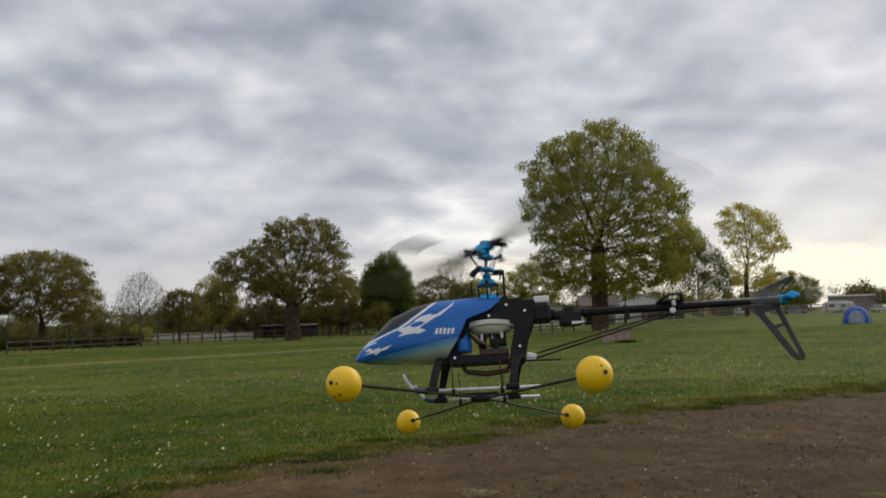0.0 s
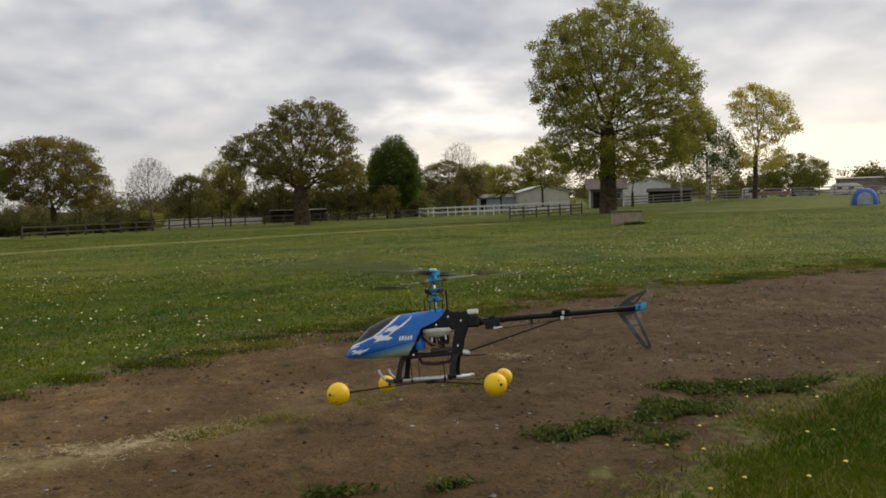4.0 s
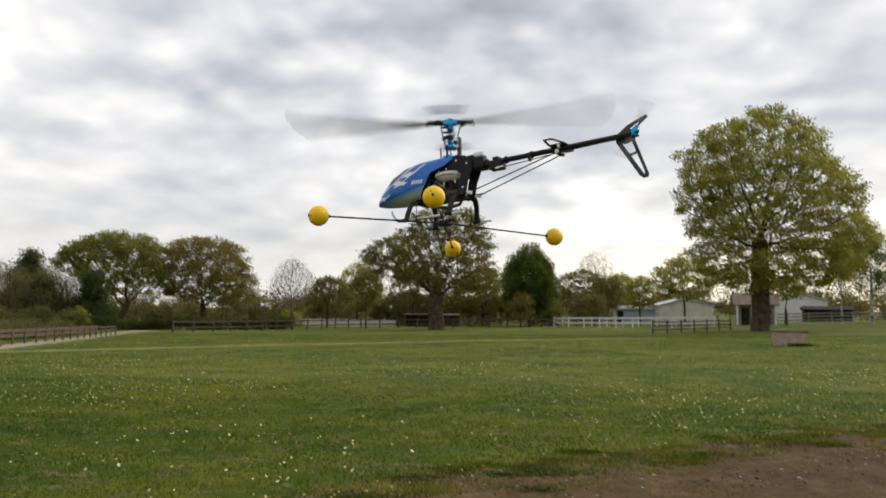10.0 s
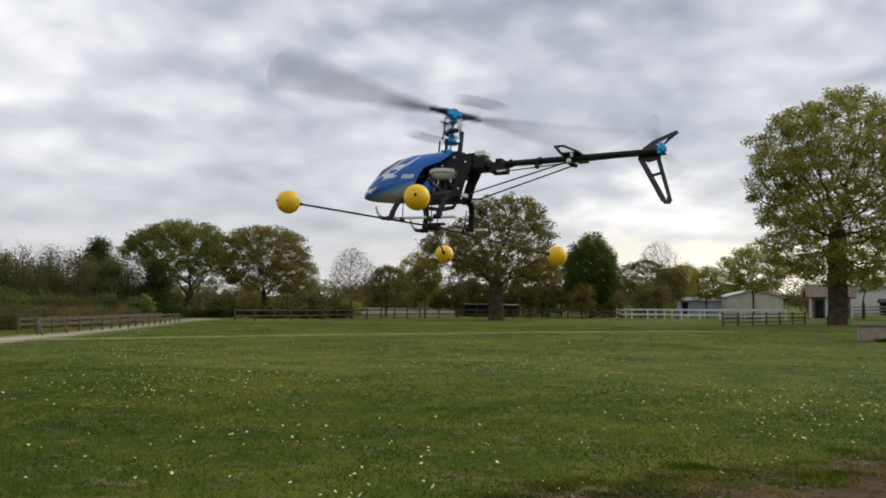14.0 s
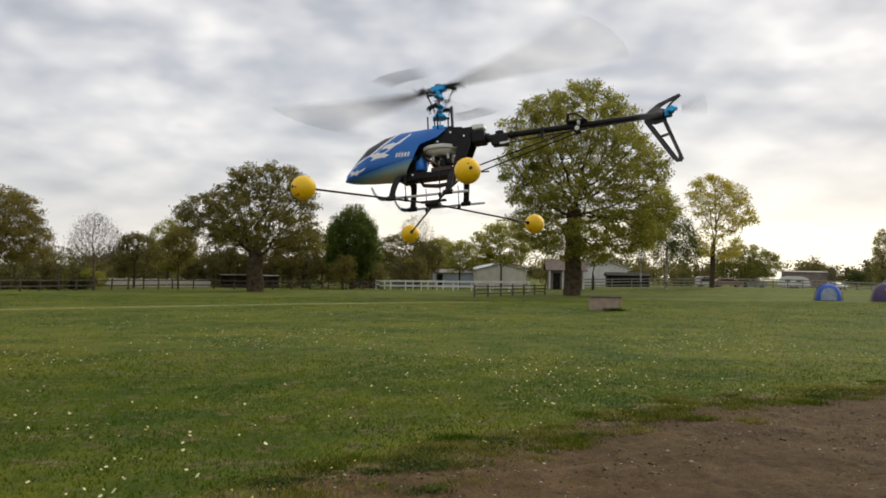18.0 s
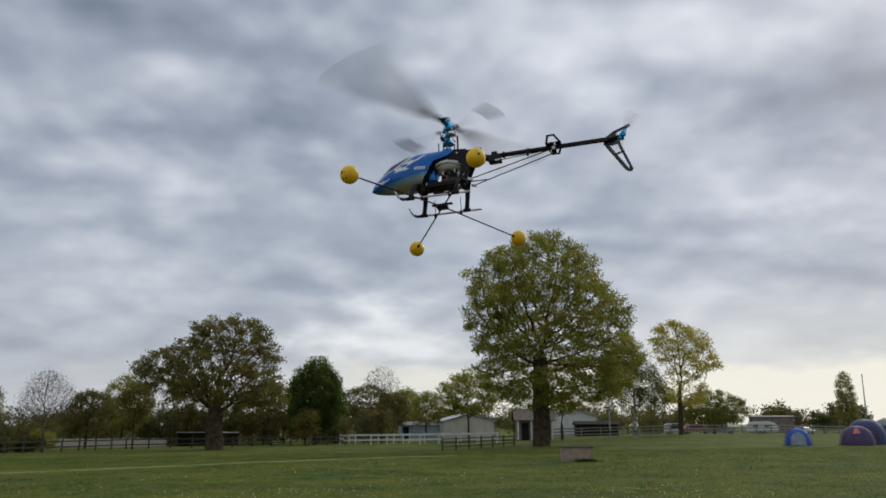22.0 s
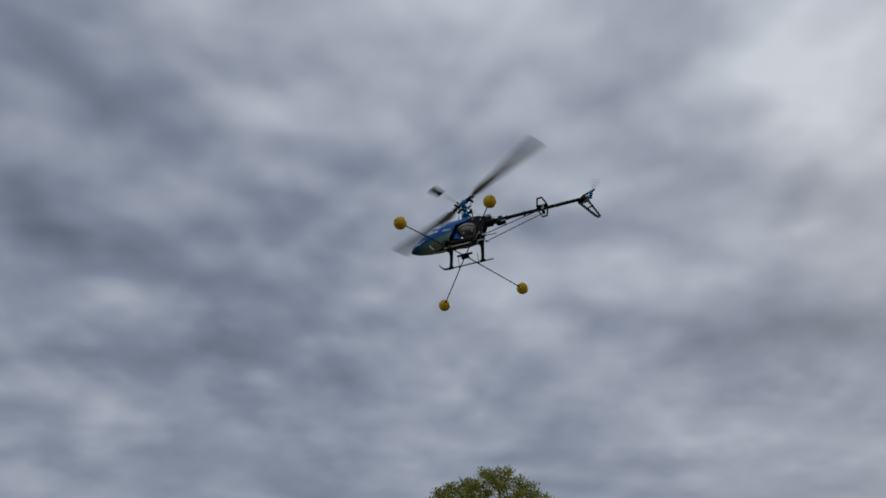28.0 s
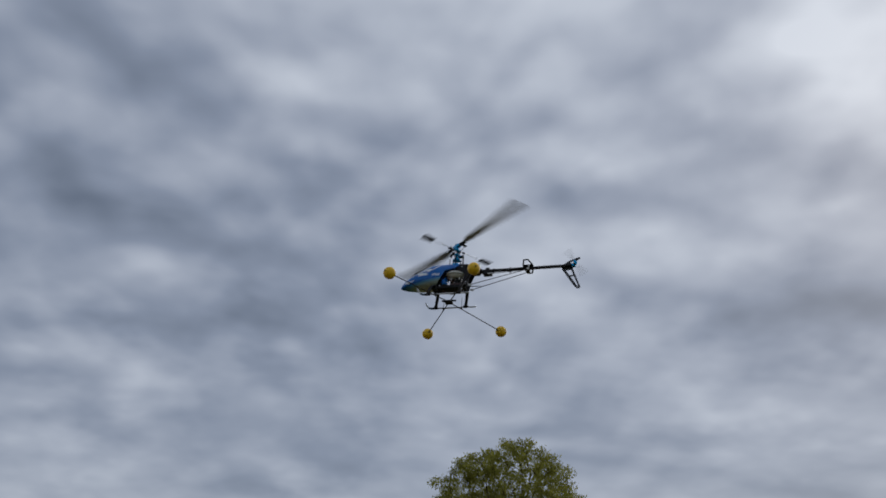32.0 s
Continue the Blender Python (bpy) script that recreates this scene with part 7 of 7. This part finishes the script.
        mk("skid_tip", lambda bm: add_tube(bm, [(0.0885, s * 0.054, -0.1038), (0.098, s * 0.054, -0.1028), (0.106, s * 0.054, -0.098), (0.112, s * 0.054, -0.090), (0.1165, s * 0.054, -0.080)],
                                           [0.0032, 0.0030, 0.0027, 0.0023, 0.0020], 12), M_SKID, skid)
        mk("skid_sleeve", lambda bm: add_tube(bm, [(0.082, s * 0.054, -0.1038), (0.097, s * 0.054, -0.1029), (0.103, s * 0.054, -0.1002)], [0.0036, 0.0036, 0.0033], 12), M_SKIDBLUE, skid)
    for x0, x1 in ((0.072, 0.079), (-0.033, -0.027)):
        mk("crossbar", lambda bm: add_box(bm, (x0, 0, -0.0635), (0.0125, 0.04, 0.004), bevel=0.001), M_PLASTIC)
    # training gear: two crossed rods with a ball at each end
    c = Vector((0.019, 0, -0.1105))
    ends = [Vector((0.155, 0.235, -0.1147)), Vector((-0.117, -0.235, -0.1198)), Vector((0.155, -0.235, -0.1147)), Vector((-0.117, 0.235, -0.1198))]
    for i in (0, 2):
        dz = Vector((0, 0, -0.0012 if i else 0.0012))
        mk("cross_rod", lambda bm: add_tube(bm, [ends[i], c + dz, ends[i + 1]], 0.0017, 10), M_ROD)
    mk("cross_hub", lambda bm: (add_box(bm, c, (0.026, 0.022, 0.009), bevel=0.002), add_box(bm, c + Vector((0, 0, 0.006)), (0.050, 0.008, 0.004), bevel=0.001)), M_PLASTIC)
    for sx, sy in ((0.051, 0.054), (-0.013, 0.054), (0.051, -0.054), (-0.013, -0.054)):
        mk("cable_tie", lambda bm: (add_disc(bm, (sx, sy, -0.1075), 0.0052, 0.004, (1, 0, 0), 12), add_tube(bm, [(sx, sy, -0.105), (sx + 0.001, sy * 1.03, -0.066)], 0.0009, 6)), M_PLASTIC)
    rng = random.Random(4)
    for e in ends:
        bm = B()
        bmesh.ops.create_uvsphere(bm, u_segments=40, v_segments=24, radius=0.0197, matrix=Matrix.Translation(e))
        for f in bm.faces:
            f.smooth = True
        ball = part("ball", bm, M_BALL, root, "yellow hollow plastic ball with a few dirt marks")
        for _ in range(4):
            a, b = rng.uniform(0, 6.28), rng.uniform(-0.9, 0.6)
            d = Vector((math.cos(a) * math.cos(b), math.sin(a) * math.cos(b), math.sin(b)))
            mk("dirt_mark", lambda bm: add_disc(bm, e + d * 0.0196, rng.uniform(0.0010, 0.0026), 0.0006, d, 10), M_SPOT, ball)
        d = (e - c).normalized()
        mk("collar", lambda bm: add_disc(bm, e - d * 0.0204, 0.0034, 0.005, d, 12, 0.0008), M_PLASTIC, ball)
        mk("rod_tip", lambda bm: add_disc(bm, e + d * 0.0198, 0.0024, 0.0022, d, 10), M_ROD, ball)

    # tail
    boom = mk("tail_boom", lambda bm: add_tube(bm, [(-0.062, 0, 0), (-0.25, 0, 0), (-0.398, 0, 0)], 0.0054, 18), M_CARBON, label="black carbon tail boom")
    servo = mk("tail_servo", lambda bm: (add_box(bm, (-0.112, 0, -0.008), (0.030, 0.020, 0.018), bevel=0.0015), add_box(bm, (-0.112, 0, 0.003), (0.014, 0.018, 0.012), bevel=0.0015),
                                         add_box(bm, (-0.096, 0, -0.003), (0.010, 0.022, 0.008), bevel=0.001)), M_PLASTIC)
    mk("servo_horn", lambda bm: add_box(bm, (-0.122, 0.012, -0.016), (0.018, 0.002, 0.004), bevel=0.0008), M_WHITEPLASTIC, servo)
    mk("boom_collar", lambda bm: add_disc(bm, (-0.088, 0, 0), 0.0085, 0.010, (1, 0, 0), 16, 0.001), M_PLASTIC)
    mk("boom_collar", lambda bm: add_disc(bm, (-0.133, 0, 0), 0.0075, 0.006, (1, 0, 0), 16, 0.001), M_PLASTIC)
    # horizontal fin: an open plate
    def hfin(bm):
        for s in (-1, 1):
            o = [(-0.232, 0.006), (-0.268, 0.006), (-0.268, 0.012), (-0.258, 0.050), (-0.240, 0.050), (-0.232, 0.012)]
            i = [(-0.238, 0.013), (-0.262, 0.013), (-0.2615, 0.017), (-0.2545, 0.044), (-0.2435, 0.044), (-0.238, 0.017)]
            n = len(o)
            for z0, z1 in ((0.0058, 0.0076),):
                a = [bm.verts.new((x, s * y, z0)) for x, y in o]
                b = [bm.verts.new((x, s * y, z0)) for x, y in i]
                a2 = [bm.verts.new((x, s * y, z1)) for x, y in o]
                b2 = [bm.verts.new((x, s * y, z1)) for x, y in i]
                for k in range(n):
                    j = (k + 1) % n
                    bm.faces.new((a[k], a[j], b[j], b[k]))
                    bm.faces.new((a2[k], a2[j], b2[j], b2[k]))
                    bm.faces.new((a[k], a[j], a2[j], a2[k]))
                    bm.faces.new((b[k], b[j], b2[j], b2[k]))
        add_box(bm, (-0.250, 0, 0.0067), (0.036, 0.013, 0.0018))
    mk("horizontal_fin", hfin, M_FIN)
    clamp = mk("fin_clamp", lambda bm: (add_disc(bm, (-0.250, 0, 0), 0.0078, 0.011, (1, 0, 0), 16, 0.001), add_box(bm, (-0.250, 0, -0.009), (0.010, 0.026, 0.005), bevel=0.001)), M_PLASTIC)
    for s in (-1, 1):
        mk("clamp_screw", lambda bm: (add_disc(bm, (-0.2505, s * 0.0125, -0.008), 0.0042, 0.006, (0, 1, 0), 12, 0.001), add_disc(bm, (-0.2535, s * 0.0105, 0.003), 0.0028, 0.008, (0, 0, 1), 10, 0.001)), M_WHITEPLASTIC, clamp)
        brace = mk("boom_brace", lambda bm: add_tube(bm, [(-0.058, s * 0.0185, -0.0575), (-0.249, s * 0.011, -0.0085)], 0.0013, 8), M_ROD)
        mk("brace_end", lambda bm: add_box(bm, (-0.055, s * 0.0185, -0.0585), (0.013, 0.004, 0.0068), (0, -16, 0), bevel=0.001), M_WHITEPLASTIC, brace)
    mk("tail_pushrod", lambda bm: add_tube(bm, [(-0.124, 0.013, -0.018), (-0.250, 0.0135, -0.0115), (-0.372, 0.013, -0.008)], 0.0010, 6), M_ROD)
    mk("pushrod_guide", lambda bm: (add_disc(bm, (-0.19, 0.0, 0), 0.0072, 0.005, (1, 0, 0), 14), add_box(bm, (-0.19, 0.009, -0.010), (0.005, 0.008, 0.010))), M_PLASTIC)

    # vertical fin with slots, on the far side of the boom
    def vfin(bm):
        y0, y1 = -0.0085, -0.0065
        add_plate(bm, [(-0.360, 0.004), (-0.388, 0.014), (-0.398, 0.010), (-0.398, -0.010), (-0.378, -0.014), (-0.362, -0.007)], y0, y1)
        add_plate(bm, [(-0.360, 0.004), (-0.384, 0.021), (-0.421, 0.0345), (-0.424, 0.030), (-0.400, 0.0205), (-0.388, 0.014)], y0, y1)
        add_plate(bm, [(-0.424, 0.030), (-0.419, 0.030), (-0.398, 0.007), (-0.398, 0.012), (-0.412, 0.027)], y0, y1)
        add_plate(bm, [(-0.360, -0.006), (-0.373, -0.0115), (-0.412, -0.078), (-0.4025, -0.078)], y0, y1)
        add_plate(bm, [(-0.391, -0.010), (-0.398, -0.010), (-0.4200, -0.078), (-0.411, -0.078), (-0.4115, -0.070)], y0, y1)
        add_plate(bm, [(-0.3845, -0.034), (-0.4035, -0.030), (-0.405, -0.034), (-0.3865, -0.038)], y0, y1)
        add_plate(bm, [(-0.4045, -0.078), (-0.4185, -0.078), (-0.4170, -0.0825), (-0.4075, -0.0825)], y0, y1)
    mk("vertical_fin", vfin, M_FIN, label="dark grey slotted tail fin")
    box = mk("tail_gearbox", lambda bm: (add_box(bm, (-0.401, 0, 0.0), (0.014, 0.011, 0.012), bevel=0.002), add_disc(bm, (-0.407, 0.010, 0.001), 0.0036, 0.012, (0, 1, 0), 14)), M_ANOD, label="blue anodised tail gearbox")
    mk("tail_slider", lambda bm: add_disc(bm, (-0.407, 0.0115, 0.001), 0.0056, 0.004, (0, 1, 0), 14, 0.0006), M_PLASTIC, box)

    # rotor mast and linkages that do not turn
    mk("mast", lambda bm: add_disc(bm, (0, 0, 0.042), 0.0026, 0.126, (0, 0, 1), 14), M_STEEL)
    mk("bearing_block", lambda bm: add_box(bm, (0, 0, 0.0285), (0.022, 0.030, 0.007), bevel=0.001), M_ANOD)
    mk("guide_post", lambda bm: (add_box(bm, (-0.0235, 0, 0.047), (0.0034, 0.008, 0.044), bevel=0.0008), add_box(bm, (-0.0225, 0.0, 0.026), (0.010, 0.020, 0.005))), M_PLASTIC)
    mk("guide_post", lambda bm: add_box(bm, (0.0225, 0.004, 0.042), (0.0022, 0.003, 0.024), bevel=0.0005), M_PLASTIC)
    swash = mk("swashplate", lambda bm: (add_disc(bm, (0, 0, 0.0500), 0.0135, 0.0042, (0, 0, 1), 28, 0.0008), add_disc(bm, (0, 0, 0.0545), 0.0095, 0.0040, (0, 0, 1), 24, 0.0008)), M_ANOD)
    for a in (90, 210, 330):
        x, y = 0.0155 * math.cos(radians(a)), 0.0155 * math.sin(radians(a))
        mk("link_rod", lambda bm: (add_tube(bm, [(x * 0.95, y * 0.95, 0.022), (x, y, 0.049)], 0.0015, 8), add_disc(bm, (x, y, 0.050), 0.0026, 0.004, (0, 0, 1), 10, 0.0006), add_disc(bm, (x * 0.95, y * 0.95, 0.024), 0.0024, 0.005, (0, 0, 1), 10, 0.0006)), M_PLASTIC, swash)

    # turning head: blades lie along the local x axis
    head = mk("rotor_head", lambda bm: (add_box(bm, (0, 0, 0.1060), (0.030, 0.014, 0.0115), bevel=0.0015), add_disc(bm, (0, 0, 0.095), 0.0068, 0.014, (0, 0, 1), 20, 0.001),
                                        add_box(bm, (0, 0, 0.0905), (0.012, 0.022, 0.006), bevel=0.001), add_disc(bm, (0, 0, 0.0720), 0.0072, 0.0055, (0, 0, 1), 20, 0.0008),
                                        add_box(bm, (0, 0, 0.0715), (0.008, 0.034, 0.0042), bevel=0.0008), add_disc(bm, (0, 0, 0.0620), 0.0056, 0.006, (0, 0, 1), 18)), M_ANOD, label="blue anodised rotor head")
    mk("head_button", lambda bm: add_disc(bm, (0, 0, 0.1135), 0.0078, 0.0035, (0, 0, 1), 24, 0.0012), M_WHITEPLASTIC, head)
    for s in (-1, 1):
        mk("blade_grip", lambda bm: (add_box(bm, (s * 0.027, 0, 0.1062), (0.026, 0.0115, 0.0090), bevel=0.0016), add_box(bm, (s * 0.044, 0, 0.1062), (0.012, 0.009, 0.0100), bevel=0.001),
                                     add_box(bm, (s * 0.024, s * 0.012, 0.1045), (0.008, 0.018, 0.004), bevel=0.0008)), M_PLASTIC, head)

        def blade(bm):
            secs = [(0.043, 0.013, 0.0042), (0.056, 0.020, 0.0042), (0.078, 0.031, 0.0036), (0.20, 0.0315, 0.0032), (0.330, 0.0315, 0.0028), (0.345, 0.027, 0.0018)]
            rings = []
            for x, ch, th in secs:
                pr = [(-0.32, 0), (-0.22, 0.5), (0.05, 0.42), (0.68, 0.05), (0.68, -0.05), (0.05, -0.3), (-0.22, -0.4)]
                z0 = 0.1062 + 0.010 * (x / 0.345) ** 2
                rings.append([bm.verts.new((s * x, s * -q * ch, z0 + p * th + q * ch * -0.09)) for q, p in pr])
            for a, b in zip(rings, rings[1:]):
                for k in range(7):
                    bm.faces.new((a[k], a[(k + 1) % 7], b[(k + 1) % 7], b[k]))
            bm.faces.new(rings[0])
            bm.faces.new(rings[-1][::-1])
        mk("main_blade", blade, M_ROTOR, head, "long pale grey main rotor blade")
        mk("blade_bolt", lambda bm: add_disc(bm, (s * 0.051, 0, 0.1062), 0.0022, 0.0135, (0, 0, 1), 10), M_STEEL, head)
        mk("flybar_paddle", lambda bm: add_box(bm, (0, s * 0.124, 0.0905), (0.026, 0.046, 0.0032), (0, s * 4, 0), bevel=0.0014), M_PADDLE, head)
        mk("flybar_arm", lambda bm: (add_box(bm, (0.010, s * 0.016, 0.0905), (0.016, 0.004, 0.004), bevel=0.0008), add_disc(bm, (0, s * 0.0285, 0.0905), 0.0034, 0.007, (0, 1, 0), 12)), M_PLASTIC, head)
        mk("washout_arm", lambda bm: (add_box(bm, (s * 0.003, s * 0.016, 0.0690), (0.024, 0.006, 0.0075), (0, s * 10, 0), bevel=0.0012), add_disc(bm, (s * 0.013, s * 0.016, 0.0655), 0.0036, 0.008, (0, 1, 0), 10, 0.0008), add_tube(bm, [(s * 0.011, s * 0.016, 0.0685), (s * 0.011, s * 0.015, 0.056)], 0.001, 6),
                                      add_tube(bm, [(s * -0.008, s * 0.016, 0.072), (s * -0.006, s * 0.017, 0.0895)], 0.001, 6), add_tube(bm, [(s * 0.012, s * -0.012, 0.056), (s * 0.021, s * 0.0165, 0.1035)], 0.0014, 6)), M_PLASTIC, head)
    mk("flybar", lambda bm: add_tube(bm, [(0, -0.105, 0.0905), (0, 0.105, 0.0905)], 0.0011, 8), M_STEEL, head)

    # tail rotor, turning about y
    tail = mk("tail_rotor", lambda bm: (add_disc(bm, (0, 0, 0), 0.0050, 0.007, (0, 1, 0), 16, 0.0008), add_box(bm, (0, 0, 0), (0.018, 0.006, 0.0058), bevel=0.001),
                                        add_box(bm, (0, 0, 0), (0.0065, 0.006, 0.011), bevel=0.001)), M_ANOD, label="blue tail rotor hub")
    for s in (-1, 1):
        mk("tail_blade", lambda bm: add_box(bm, (s * 0.0355, 0, 0), (0.040, 0.0014, 0.0100), (s * 9, 0, 0), bevel=0.0006), M_TAILBLADE, tail)
    return root, head, tail


heli, rotor, tail_rotor = build_helicopter()


def motions():
    walk(heli, [(t, pose(x, y, z, rx, ry, rz)) for t, x, y, z, rx, ry, rz in FLIGHT])
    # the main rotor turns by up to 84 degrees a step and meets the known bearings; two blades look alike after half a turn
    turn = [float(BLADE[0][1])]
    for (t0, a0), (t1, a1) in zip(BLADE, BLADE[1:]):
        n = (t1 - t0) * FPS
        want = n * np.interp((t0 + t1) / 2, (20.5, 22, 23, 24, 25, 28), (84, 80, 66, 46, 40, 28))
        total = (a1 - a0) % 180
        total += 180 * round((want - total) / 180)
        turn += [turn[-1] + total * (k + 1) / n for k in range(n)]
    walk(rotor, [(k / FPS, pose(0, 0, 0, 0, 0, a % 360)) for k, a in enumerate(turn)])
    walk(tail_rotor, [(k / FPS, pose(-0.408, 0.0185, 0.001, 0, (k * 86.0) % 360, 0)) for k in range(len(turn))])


motions()
